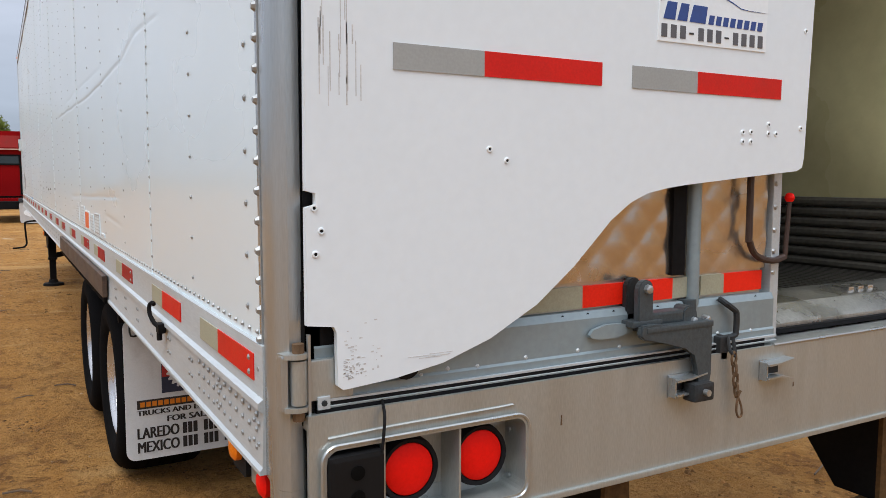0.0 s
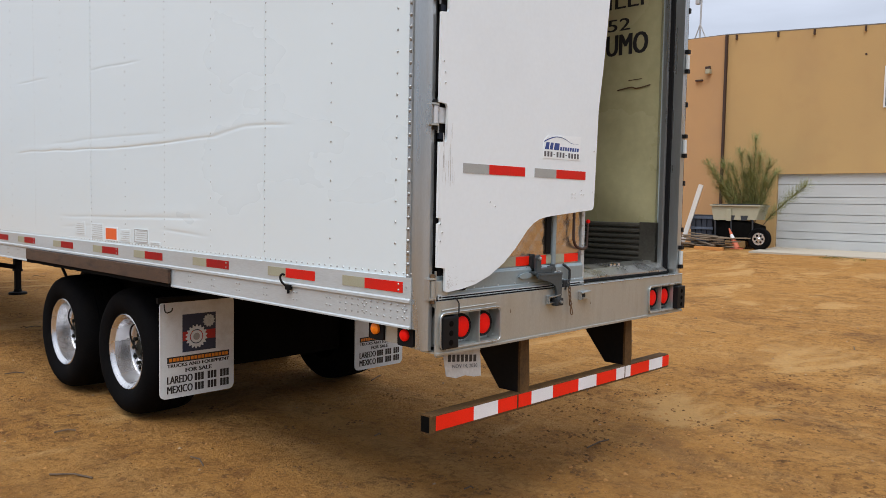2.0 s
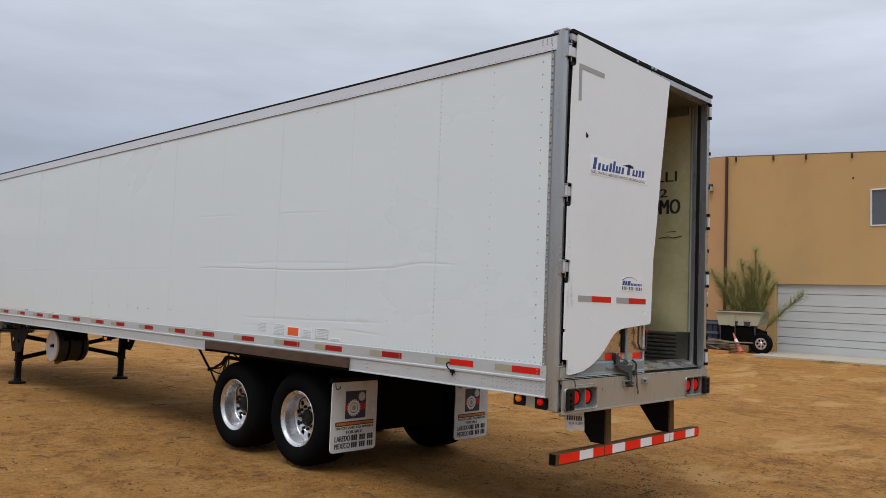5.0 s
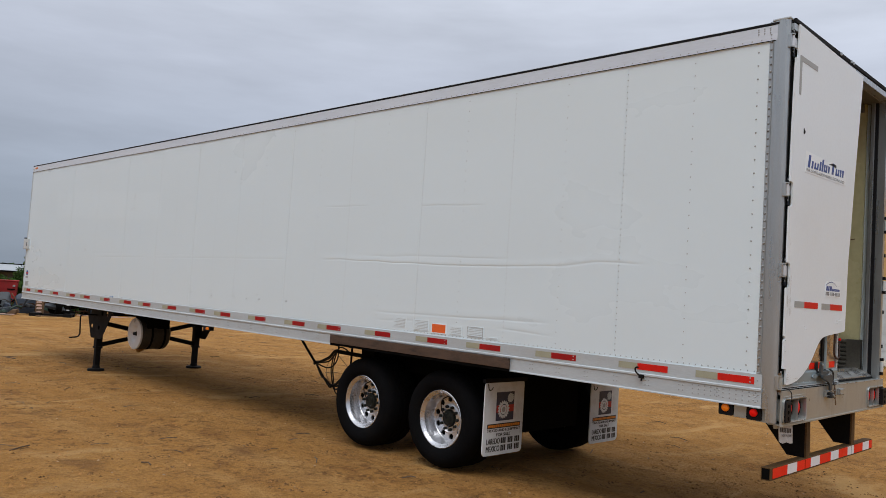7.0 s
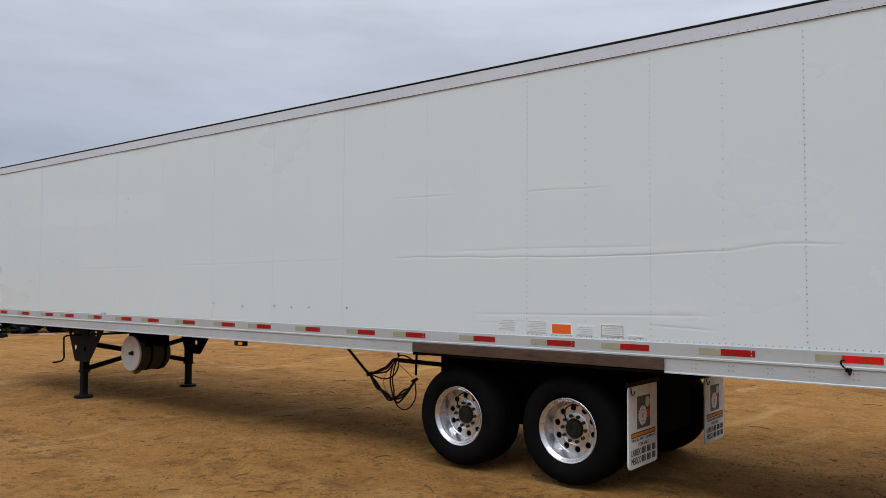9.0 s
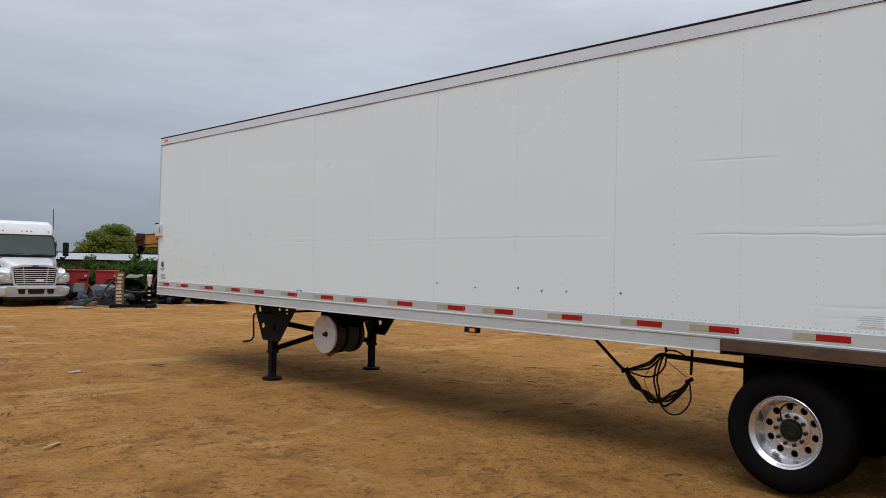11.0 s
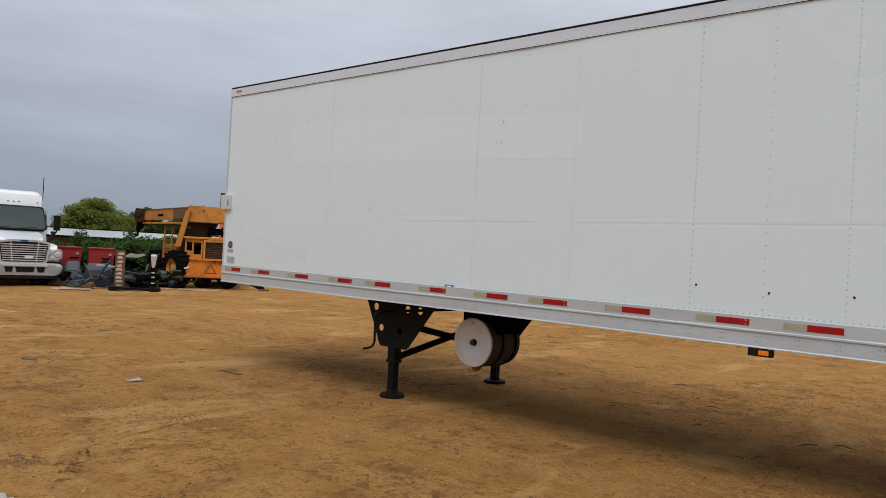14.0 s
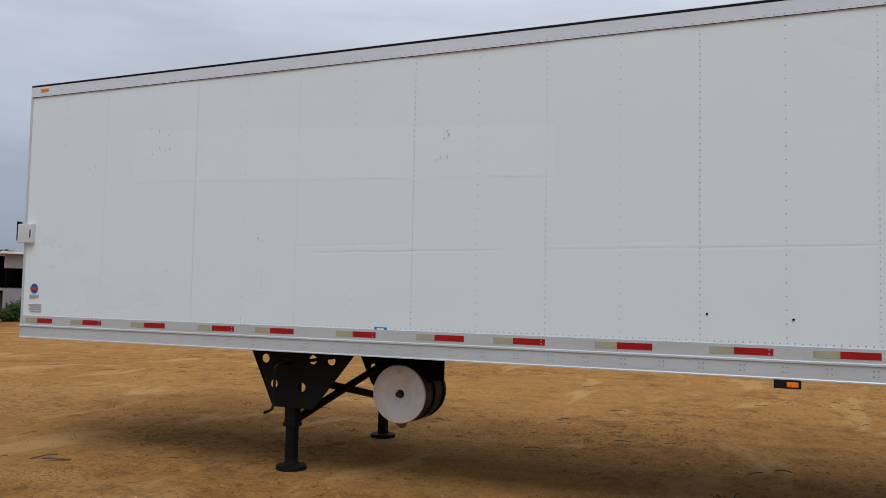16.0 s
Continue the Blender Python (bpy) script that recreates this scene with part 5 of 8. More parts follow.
    for i in range(4):
        x = 0.27 + random.uniform(0, 0.05)
        box(bm, x, x + 0.05, TAIL_Y - 0.0005, TAIL_Y + 0.001, 1.478 + i * 0.0022, 1.479 + i * 0.0022)
    tagged(part("scuffs", bm, M_SMUDGE, tail), kind="stuff")
    # lower sticker with a swoosh and blue shapes
    st = part("sticker", slab(bms(), [(0.885, 2.133), (1.238, 2.135), (1.242, 2.274), (0.93, 2.262), (0.889, 2.23)], "y", yf, TAIL_Y + 0.002), M_PAPER, tail, "white sticker with a blue swoosh")
    yq = yf - 0.001
    for x0, x1 in ((0.90, 0.935), (0.942, 0.972), (0.98, 1.03)):
        bm = slab(bms(), [(x0, 2.183), (x1, 2.183), (x1 + 0.006, 2.222), (x0 + 0.012, 2.222)], "y", yq, yf + 0.001)
        part("blue_mark", bm, M_BLUE, st)
    for i in range(8):
        x = 1.040 + i * 0.0235
        part("blue_mark", slab(bms(), [(x, 2.183), (x + 0.016, 2.183), (x + 0.020, 2.204), (x + 0.004, 2.204)], "y", yq, yf + 0.001), M_BLUE, st)
    arc = [(0.892 + 0.34 * t, 2.228 + 0.032 * math.sin(math.pi * min(t * 1.3, 1)) + 0.0 * t) for t in (i / 12 for i in range(13))]
    part("swoosh", slab(bms(), arc + [(u, v - 0.007 * (1 - i / 12)) for i, (u, v) in enumerate(arc)][::-1], "y", yq, yf + 0.001), M_BLUE, st)
    for i in range(12):
        x = 0.895 + i * 0.0285
        if i in (3, 7):
            part("dark_bar", box(bms(), x, x + 0.014, yq, yf + 0.001, 2.155, 2.159), M_INK, st)
        else:
            part("dark_bar", box(bms(), x, x + 0.017, yq, yf + 0.001, 2.143, 2.172), M_INKD, st)
    # upper torn sticker, its top strip torn away through the wide blue marks
    slope = 0.045

    def shear(pts):
        return [(u, v + slope * (u - 0.4)) for u, v in pts]
    st = part("sticker", slab(bms(), shear([(0.36, 3.085), (1.275, 3.065), (1.28, 3.13), (1.25, 3.165), (1.10, 3.165), (1.02, 3.21), (0.92, 3.23), (0.80, 3.215), (0.72, 3.235), (0.36, 3.255)]), "y", yf, TAIL_Y + 0.002), M_PAPER, tail, "torn white sticker with dark blue marks")
    base, tops = 3.128, 3.228
    marks = ((0.40, 0.445, 1.0), (0.475, 0.51, 0.6), (0.535, 0.625, 0.55), (0.645, 0.68, 0.75), (0.695, 0.73, 1.0), (0.745, 0.82, 0.62), (0.84, 0.875, 0.6), (0.93, 0.975, 0.95), (1.02, 1.105, 0.58), (1.125, 1.16, 0.6), (1.18, 1.215, 0.62))
    for a, b, f in marks:
        bm = bms()
        top = base + (tops - base) * f
        k = 0.22
        if b - a > 0.06:
            w = 0.03
            slab(bm, shear([(a, base), (a + w, base), (a + w + k * (top - base), top), (a + k * (top - base), top)]), "y", yq, yf + 0.001)
            slab(bm, shear([(b - w, base), (b, base), (b + k * (top - base), top), (b - w + k * (top - base), top)]), "y", yq, yf + 0.001)
            slab(bm, shear([(a + w - 0.002, base + 0.001), (b - w + 0.002, base + 0.001), (b - w + 0.004, base + 0.017), (a + w, base + 0.017)]), "y", yq, yf + 0.001)
        else:
            slab(bm, shear([(a, base), (b, base), (b + k * (top - base), top), (a + k * (top - base), top)]), "y", yq, yf + 0.001)
        part("blue_mark", bm, M_BLUE, st)
    part("blue_mark", slab(bms(), shear([(0.86, 3.205), (0.94, 3.20), (1.04, 3.19), (1.035, 3.215), (0.95, 3.222)]), "y", yq, yf + 0.001), M_INK, st)
    bm = lettering(bms(), "FUEL SAVING AERODYNAMICS TECHNOLOGY", Matrix.Translation((0.375, yq, 3.094)) @ Matrix(((1, 0, 0, 0), (0, 1, 0, 0), (slope - 0.02, 0, 1, 0), (0, 0, 0, 1))), 0.87, 0.024)
    part("small_print", bm, M_INK, st)

    PLACE[0] = pose(0, -0.02, -0.02)
    # open right door folded back along the far side
    rdoor = part("door", box(bms(), 2.609, 2.655, 0.04, 1.28, 1.36, 4.04, 0.004), M_SIDE, trailer, "right door leaf folded back along the side")
    part("edge_strip", box(bms(), 2.547, 2.567, -0.09, -0.04, 1.37, 4.03, 0.004), M_ALU, rdoor)
    part("door_seal", box(bms(), 2.569, 2.580, -0.085, -0.02, 1.37, 4.03), M_GASKET, rdoor)
    for z in (1.62, 1.95, 2.5, 3.15, 3.5):
        part("seal_clip", box(bms(), 2.545, 2.568, -0.108, -0.08, z, z + 0.035, 0.004), M_PLASTIC, rdoor)

    PLACE[0] = pose(0, -0.037, -0.028)
    # lamps on a bracket under the rail
    bracket = part("lamp_bracket", box(bms(), 0.022, 0.044, 0.125, 0.237, 1.10, 1.215, 0.003), M_STEEL, trailer)
    for yy, zz, mm, rr in ((0.297, 1.160, M_LENS_A, 0.034), (0.080, 1.153, M_LENS_R, 0.034)):
        lamp = part("side_lamp", slab(bms(), rounded(yy - 0.056, yy + 0.056, zz - 0.056, zz + 0.056, 0.012), "x", 0.012, 0.054), M_GASKET, trailer, "round side marker lamp in a square black rubber housing", True)
        part("lens", lathe(bms(), [(0.030, 0.014), (0.029, 0.0), (0.020, -0.007), (0.001, -0.010)], "x", 24, (0, yy, zz)), mm, lamp, smooth=True)
    mid = part("mid_marker_lamp", box(bms(), -0.02, 0.05, 8.05, 8.24, 1.125, 1.19, 0.008), M_PLASTIC, trailer, "amber marker lamp under the rail")
    part("lens", box(bms(), -0.03, -0.018, 8.07, 8.15, 1.138, 1.176, 0.006), M_LENS_A, mid)

    # torn paper tag under the sill
    PLACE[0] = pose(-0.02, -0.037, -0.002)
    plate = part("paper_tag", slab(bms(), [(0.165, 1.09), (0.30, 1.072), (0.435, 1.065), (0.448, 0.97), (0.455, 0.885), (0.40, 0.888), (0.33, 0.905), (0.26, 0.90), (0.19, 0.92), (0.172, 1.0)], "y", -0.055, -0.052), M_PLATE, trailer, "crumpled white paper tag")
    for i in range(7):
        x = 0.20 + i * 0.032
        bm = slab(bms(), [(x, 0.992 - i * 0.004), (x + 0.020, 0.990 - i * 0.004), (x + 0.020, 1.026 - i * 0.004), (x, 1.028 - i * 0.004)], "y", -0.057, -0.054)
        part("dark_bar", bm, M_INK, plate)
    part("print", lettering(bms(), "NOV 14, 2020", Matrix.Translation((0.232, -0.0555, 0.952)) @ Matrix(((1, 0, 0, 0), (0, 1, 0, 0), (-0.10, 0, 1, 0), (0, 0, 0, 1))), 0.19, 0.022, 0.01), M_INKD, plate)
    part("tag_bracket", box(bms(), 0.13, 0.45, -0.05, -0.03, 1.02, 1.11), M_POST, trailer)

    PLACE[0] = Matrix()
    # under-ride guard
    guard = part("underride_guard", slab(bms(), [(-0.07, 0.636), (-0.066, 0.632), (-0.002, 0.632), (0.002, 0.636), (0.002, 0.724), (-0.002, 0.728), (-0.066, 0.728), (-0.07, 0.724)], "x", 0.085, 2.51), M_RUSTP, trailer, "rusty guard bar with red and white tape")
    # near-black plates paint the shaded hollow on the solid bar's ends
    for x in (0.0835, 2.5095):
        part("end_shade_plate", box(bms(), x, x + 0.002, -0.063, -0.005, 0.640, 0.720), M_UNDER, guard)
    for x0, x1, mm in ((0.16, 0.446, M_TAPE_O), (0.446, 0.647, M_TAPE_W), (0.647, 0.815, M_TAPE_O), (0.83, 0.948, M_TAPE_O), (0.948, 1.158, M_TAPE_W), (1.158, 1.426, M_TAPE_O), (1.426, 1.63, M_TAPE_W),
                       (1.63, 1.868, M_TAPE_O), (1.868, 1.972, M_TAPE_W), (1.985, 2.05, M_TAPE_W), (2.05, 2.30, M_TAPE_O), (2.30, 2.49, M_TAPE_W), (2.49, 2.585, M_TAPE_O)):
        part("reflective_tape", box(bms(), x0 * 0.987 - 0.034, x1 * 0.987 - 0.034, -0.0722, -0.0695, 0.646, 0.720), mm, guard)
    for x in (0.80, 1.92):
        part("guard_web", slab(bms(), [(-0.062, 1.075), (0.38, 1.10), (0.085, 0.7275), (-0.062, 0.7275)], "x", x, x + 0.012), M_BLACK, trailer, "black tapered guard plate")
        part("guard_post", slab(bms(), [(x - 0.004, 0.725), (x + 0.075, 0.725), (x + 0.085, 0.78), (x + 0.068, 1.075), (x - 0.004, 1.075)], "y", -0.068, -0.054), M_RUSTP, trailer, "brown rusty guard post")
        part("guard_block", box(bms(), x + 0.012, x + 0.062, -0.053, 0.06, 0.735, 1.07), M_UNDER, trailer)


trailer_rear()


def wheel_parts(cy, mirror=False):
    """A wide tyre on a deep polished rim with its hub, its outer face at x = 0.06."""
    w = thing_part("wheel", trailer)
    c = (0, cy, 0.548)
    sg = -1 if mirror else 1
    x0 = 2.490 if mirror else 0.103

    def X(prof):
        return [(r, x0 + sg * h) for r, h in prof]
    prof = [(0.300, 0.012), (0.318, -0.008), (0.350, -0.024), (0.40, -0.032), (0.445, -0.024), (0.480, 0.0), (0.500, 0.035), (0.509, 0.08)]
    for h in (0.13, 0.2, 0.27, 0.34):
        prof += [(0.512, h - 0.006), (0.500, h - 0.002), (0.500, h + 0.002), (0.512, h + 0.006)]
    prof += [(0.505, 0.40), (0.48, 0.43), (0.40, 0.45), (0.30, 0.44)]
    part("tyre", lathe(bms(), X(prof), "x", 64, c), M_RUBBER, w, smooth=True)
    part("rim", lathe(bms(), X([(0.300, 0.012), (0.303, 0.004), (0.297, 0.0), (0.286, 0.006), (0.278, 0.02), (0.262, 0.032), (0.258, 0.06), (0.252, 0.10), (0.245, 0.15), (0.238, 0.165), (0.23, 0.17)]), "x", 64, c), M_RIM, w, smooth=True)
    bm = holed(bms(), ring(cy, 0.548, 0.232, 64), [ring(cy, 0.548, 0.088, 40)] + [ring(cy + 0.195 * math.cos(k * math.pi / 5 + 0.2), 0.548 + 0.195 * math.sin(k * math.pi / 5 + 0.2), 0.030, 16) for k in range(10)], "x", x0 + sg * 0.165, x0 + sg * 0.18)
    disc = part("wheel_disc", bm, M_RIM, w)
    # near-black disc paints the shade behind the hand holes
    part("disc_shade_backing", lathe(bms(), X([(0.24, 0.2), (0.02, 0.21), (0.001, 0.21)]), "x", 32, c), M_UNDER, w)
    part("disc_step", lathe(bms(), X([(0.152, 0.165), (0.150, 0.15), (0.14, 0.145), (0.095, 0.145), (0.088, 0.165)]), "x", 48, c), M_RIM, disc, smooth=True)
    for k in range(10):
        a = k * math.pi / 5 + 0.05
        bm = lathe(bms(), X([(0.017, 0.146), (0.016, 0.118), (0.008, 0.112), (0.001, 0.112)]), "x", 8, (0, cy + 0.121 * math.cos(a), 0.548 + 0.121 * math.sin(a)))
        part("lug_nut", bm, M_HUBD, disc)
    part("hub", lathe(bms(), X([(0.088, 0.165), (0.086, 0.135), (0.078, 0.122), (0.055, 0.118), (0.048, 0.104), (0.02, 0.10), (0.001, 0.10)]), "x", 28, c), M_HUBD, w, smooth=True)
    part("valve_hose", pipe(bms(), curve_pts([(x0 + sg * 0.10, cy, 0.548), (x0 + sg * 0.07, cy + 0.05, 0.64), (x0 + sg * 0.08, cy + 0.06, 0.73), (x0 + sg * 0.12, cy + 0.01, 0.775), (x0 + sg * 0.15, cy - 0.03, 0.76)], 4), 0.007, 6), M_CABLE, w)
    return w


def thing_part(name, parent, label=""):
    e = new(name)
    e.empty_display_size = 0.1
    e.parent = parent
    if label:
        e["label"] = label
    return e


for _cy in (4.645, 3.373):
    wheel_parts(_cy)
    wheel_parts(_cy, True)


def mudflap(x0, x1, y, z0, z1):
    lo = rounded(x0, x1, z0, z1, 0.045)
    flap = part("mudflap", slab(bms(), lo, "y", y, y + 0.012), M_FLAP, trailer, "white rubber mudflap with a gear emblem and black print")
    w, h = x1 - x0, z1 - z0
    yf = y - 0.0015

    def rect(bm, u0, u1, v0, v1, lift=0.0):
        return box(bm, x0 + u0 * w, x0 + u1 * w, yf - lift, y + 0.002, z0 + v0 * h, z0 + v1 * h)
    em = part("emblem", rect(bms(), 0.29, 0.74, 0.46, 0.85), M_NAVY, flap)
    part("emblem_band", rect(bms(), 0.295, 0.735, 0.575, 0.67, 0.001), M_REDP, em)
    gx, gz, gr = x0 + 0.475 * w, z0 + 0.61 * h, 0.125 * w

    def gear(cx, cz, r, teeth):
        pts = []
        for k in range(teeth * 4):
            a = 2 * math.pi * k / (teeth * 4)
            rr = r * (1.18 if k % 4 in (1, 2) else 1.0)
            pts.append((cx + rr * math.cos(a), cz + rr * math.sin(a)))
        return pts
    bm = holed(bms(), gear(gx, gz, gr, 18), [ring(gx, gz, gr * 0.72, 24)], "y", yf - 0.003, yf)
    holed(bm, ring(gx, gz, gr * 0.62, 24), [ring(gx, gz, gr * 0.36, 20)], "y", yf - 0.003, yf)
    part("large_gear", bm, M_FLAP, em)
    part("gear_centre", slab(bms(), ring(gx, gz, gr * 0.34, 20), "y", yf - 0.0025, yf), M_INKG, em)
    part("small_gear", slab(bms(), gear(x0 + 0.645 * w, z0 + 0.765 * h, gr * 0.55, 12), "y", yf - 0.003, yf), M_FAINT, em)
    bar = part("orange_bar", rect(bms(), 0.09, 0.93, 0.362, 0.425), M_INK, flap)
    bm = bms()
    for k in range(17):
        rect(bm, 0.115 + k * 0.0475, 0.152 + k * 0.0475, 0.376, 0.411, 0.0012)
    part("orange_marks", bm, M_ORNG, bar)
    t = Matrix.Translation
    for text, u, v, ww, hh, b in (("TRUCKS AND EQUIPMENT", 0.09, 0.31, 0.84, 0.042, 0.05), ("FOR SALE", 0.33, 0.252, 0.35, 0.042, 0.05), ("LAREDO", 0.09, 0.150, 0.33, 0.078, 0.05), ("MEXICO", 0.09, 0.050, 0.33, 0.078, 0.05)):
        part("print", lettering(bms(), text, t((x0 + u * w, yf, z0 + v * h)), ww * w, hh * h, b), M_INK, flap)
    for v in (0.152, 0.052):
        for k in range(11):
            if k not in (3, 7):
                part("dark_bar", rect(bms(), 0.452 + k * 0.044, 0.486 + k * 0.044, v - 0.003, v + 0.076), M_INK, flap)
    part("flap_hanger", box(bms(), x0 - 0.02, x1 + 0.03, y - 0.012, y + 0.02, z1 - 0.012, z1 + 0.03, 0.004), M_BLACK, trailer)
    part("flap_hook", pipe(bms(), curve_pts([(x0 + 0.03, y - 0.01, z1 - 0.02), (x0 + 0.035, y - 0.02, z1 - 0.08), (x0 + 0.08, y - 0.02, z1 - 0.075), (x0 + 0.09, y - 0.02, z1 - 0.05)], 3), 0.005, 6), M_CAST, flap)


mudflap(0.085, 0.705, 2.75, 0.272, 1.012)
mudflap(1.965, 2.56, 2.75, 0.222, 0.93)


def trailer_under():
    # frame rails, cross members, axles
    for x in (0.80, 1.72):
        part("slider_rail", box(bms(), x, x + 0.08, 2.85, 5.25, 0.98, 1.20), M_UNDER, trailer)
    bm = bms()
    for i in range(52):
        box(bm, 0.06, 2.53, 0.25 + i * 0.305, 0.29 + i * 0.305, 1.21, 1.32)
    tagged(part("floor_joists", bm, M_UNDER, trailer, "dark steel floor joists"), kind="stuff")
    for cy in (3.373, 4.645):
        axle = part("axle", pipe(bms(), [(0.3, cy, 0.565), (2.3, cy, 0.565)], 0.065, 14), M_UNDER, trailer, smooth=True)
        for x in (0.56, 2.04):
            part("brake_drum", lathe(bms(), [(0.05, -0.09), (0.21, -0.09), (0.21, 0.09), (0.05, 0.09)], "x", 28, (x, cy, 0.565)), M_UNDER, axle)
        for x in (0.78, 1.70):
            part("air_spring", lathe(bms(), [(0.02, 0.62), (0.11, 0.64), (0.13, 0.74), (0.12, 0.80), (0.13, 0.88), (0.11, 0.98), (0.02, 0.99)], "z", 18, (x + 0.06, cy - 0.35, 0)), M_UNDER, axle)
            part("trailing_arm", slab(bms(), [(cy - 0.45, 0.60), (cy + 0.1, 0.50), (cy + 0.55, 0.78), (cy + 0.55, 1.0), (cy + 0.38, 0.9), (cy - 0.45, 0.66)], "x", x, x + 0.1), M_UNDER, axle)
    # solid near-black boxes added to block light under the bogie
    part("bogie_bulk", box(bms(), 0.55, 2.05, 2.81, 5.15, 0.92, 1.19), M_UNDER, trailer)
    part("bogie_light_block", box(bms(), 0.72, 1.88, 2.9, 5.0, 0.44, 0.92), M_UNDER, trailer)
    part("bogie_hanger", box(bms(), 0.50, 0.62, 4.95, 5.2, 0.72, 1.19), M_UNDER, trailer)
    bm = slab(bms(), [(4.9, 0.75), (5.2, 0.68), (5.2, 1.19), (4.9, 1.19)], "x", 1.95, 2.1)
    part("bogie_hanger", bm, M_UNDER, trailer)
    # hose bundle and its arm, hung under the frame rail, scaled about a camera point to fit the view
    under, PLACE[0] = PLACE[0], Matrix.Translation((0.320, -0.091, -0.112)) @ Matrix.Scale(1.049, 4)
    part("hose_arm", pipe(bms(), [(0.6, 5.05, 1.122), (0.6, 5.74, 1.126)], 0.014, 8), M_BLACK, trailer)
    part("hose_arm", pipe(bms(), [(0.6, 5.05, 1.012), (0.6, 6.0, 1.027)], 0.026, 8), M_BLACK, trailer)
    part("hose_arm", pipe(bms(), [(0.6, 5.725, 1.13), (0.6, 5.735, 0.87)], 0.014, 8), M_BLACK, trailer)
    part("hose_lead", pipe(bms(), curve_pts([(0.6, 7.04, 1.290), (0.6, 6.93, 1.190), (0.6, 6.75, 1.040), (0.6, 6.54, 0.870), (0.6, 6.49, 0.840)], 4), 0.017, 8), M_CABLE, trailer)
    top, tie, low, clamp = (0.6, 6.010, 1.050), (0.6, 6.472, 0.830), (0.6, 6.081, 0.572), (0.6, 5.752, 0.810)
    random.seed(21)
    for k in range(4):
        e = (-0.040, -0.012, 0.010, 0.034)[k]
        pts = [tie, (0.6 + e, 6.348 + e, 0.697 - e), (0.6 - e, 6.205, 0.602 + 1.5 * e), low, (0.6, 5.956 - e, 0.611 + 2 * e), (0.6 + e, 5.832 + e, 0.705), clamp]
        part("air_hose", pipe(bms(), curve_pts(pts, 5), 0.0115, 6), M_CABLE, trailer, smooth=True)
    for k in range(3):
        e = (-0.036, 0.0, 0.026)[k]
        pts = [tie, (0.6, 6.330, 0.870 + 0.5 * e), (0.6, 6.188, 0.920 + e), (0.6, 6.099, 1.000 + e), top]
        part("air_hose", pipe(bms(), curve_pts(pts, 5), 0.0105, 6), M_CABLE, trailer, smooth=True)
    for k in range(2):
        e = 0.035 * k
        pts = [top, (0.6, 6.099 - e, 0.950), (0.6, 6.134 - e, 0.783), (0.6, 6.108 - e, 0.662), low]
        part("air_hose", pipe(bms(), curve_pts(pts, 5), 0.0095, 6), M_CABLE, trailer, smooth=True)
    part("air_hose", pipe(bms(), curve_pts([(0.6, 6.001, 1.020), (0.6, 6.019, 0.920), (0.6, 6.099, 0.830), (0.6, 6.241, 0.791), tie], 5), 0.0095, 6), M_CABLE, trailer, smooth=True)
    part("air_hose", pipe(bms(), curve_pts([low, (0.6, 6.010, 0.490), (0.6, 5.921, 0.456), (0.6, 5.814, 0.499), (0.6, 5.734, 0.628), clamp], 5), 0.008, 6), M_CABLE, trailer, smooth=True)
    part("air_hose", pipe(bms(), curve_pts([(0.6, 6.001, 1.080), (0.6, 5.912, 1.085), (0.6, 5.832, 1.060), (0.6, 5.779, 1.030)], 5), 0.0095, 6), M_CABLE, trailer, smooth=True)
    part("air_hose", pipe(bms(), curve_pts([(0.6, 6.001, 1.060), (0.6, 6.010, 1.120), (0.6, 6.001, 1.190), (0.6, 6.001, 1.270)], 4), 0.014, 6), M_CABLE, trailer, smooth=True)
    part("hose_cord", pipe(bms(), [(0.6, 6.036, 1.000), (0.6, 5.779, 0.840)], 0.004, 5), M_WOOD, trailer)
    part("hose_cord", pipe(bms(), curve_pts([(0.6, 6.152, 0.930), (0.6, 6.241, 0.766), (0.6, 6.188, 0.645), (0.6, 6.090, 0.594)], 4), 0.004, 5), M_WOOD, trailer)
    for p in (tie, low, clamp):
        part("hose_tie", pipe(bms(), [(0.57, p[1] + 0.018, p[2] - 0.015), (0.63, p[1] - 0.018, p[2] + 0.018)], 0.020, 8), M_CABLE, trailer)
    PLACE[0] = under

    # landing gear: gusset with holes, leg, foot, braces, crank
    for x, sx in ((0.285, 1), (2.285, -1)):
        leg = thing_part("landing_leg", trailer, "black landing gear leg on a round foot")
        outer = [(13.13, 1.17), (11.93, 1.17), (12.36, 0.64), (12.40, 0.61), (12.84, 0.61), (12.87, 0.64)]
        holes = [ring(12.955, 1.085, 0.045, 18), ring(12.40, 1.095, 0.045, 18), ring(12.19, 1.095, 0.045, 18), ring(12.845, 0.835, 0.043, 18), ring(12.52, 0.82, 0.043, 18)]
        part("gusset", holed(bms(), outer, holes, "x", x - 0.07 * sx, x - 0.06 * sx), M_BLACK, leg)
        part("leg_tube", box(bms(), x - 0.058, x + 0.058, 12.60, 12.72, 0.45, 1.18, 0.01), M_BLACK, leg)
        part("inner_tube", box(bms(), x - 0.048, x + 0.048, 12.612, 12.708, 0.06, 0.45, 0.012), M_BLACK, leg)
        part("foot", lathe(bms(), [(0.001, 0.10), (0.06, 0.10), (0.075, 0.05), (0.145, 0.04), (0.155, 0.015), (0.15, -0.012), (0.001, -0.012)], "z", 24, (x, 12.66, 0)), M_BLACK, leg, smooth=True)
        part("collar", box(bms(), x - 0.066, x + 0.066, 12.59, 12.73, 0.42, 0.46, 0.006), M_BLACK, leg)
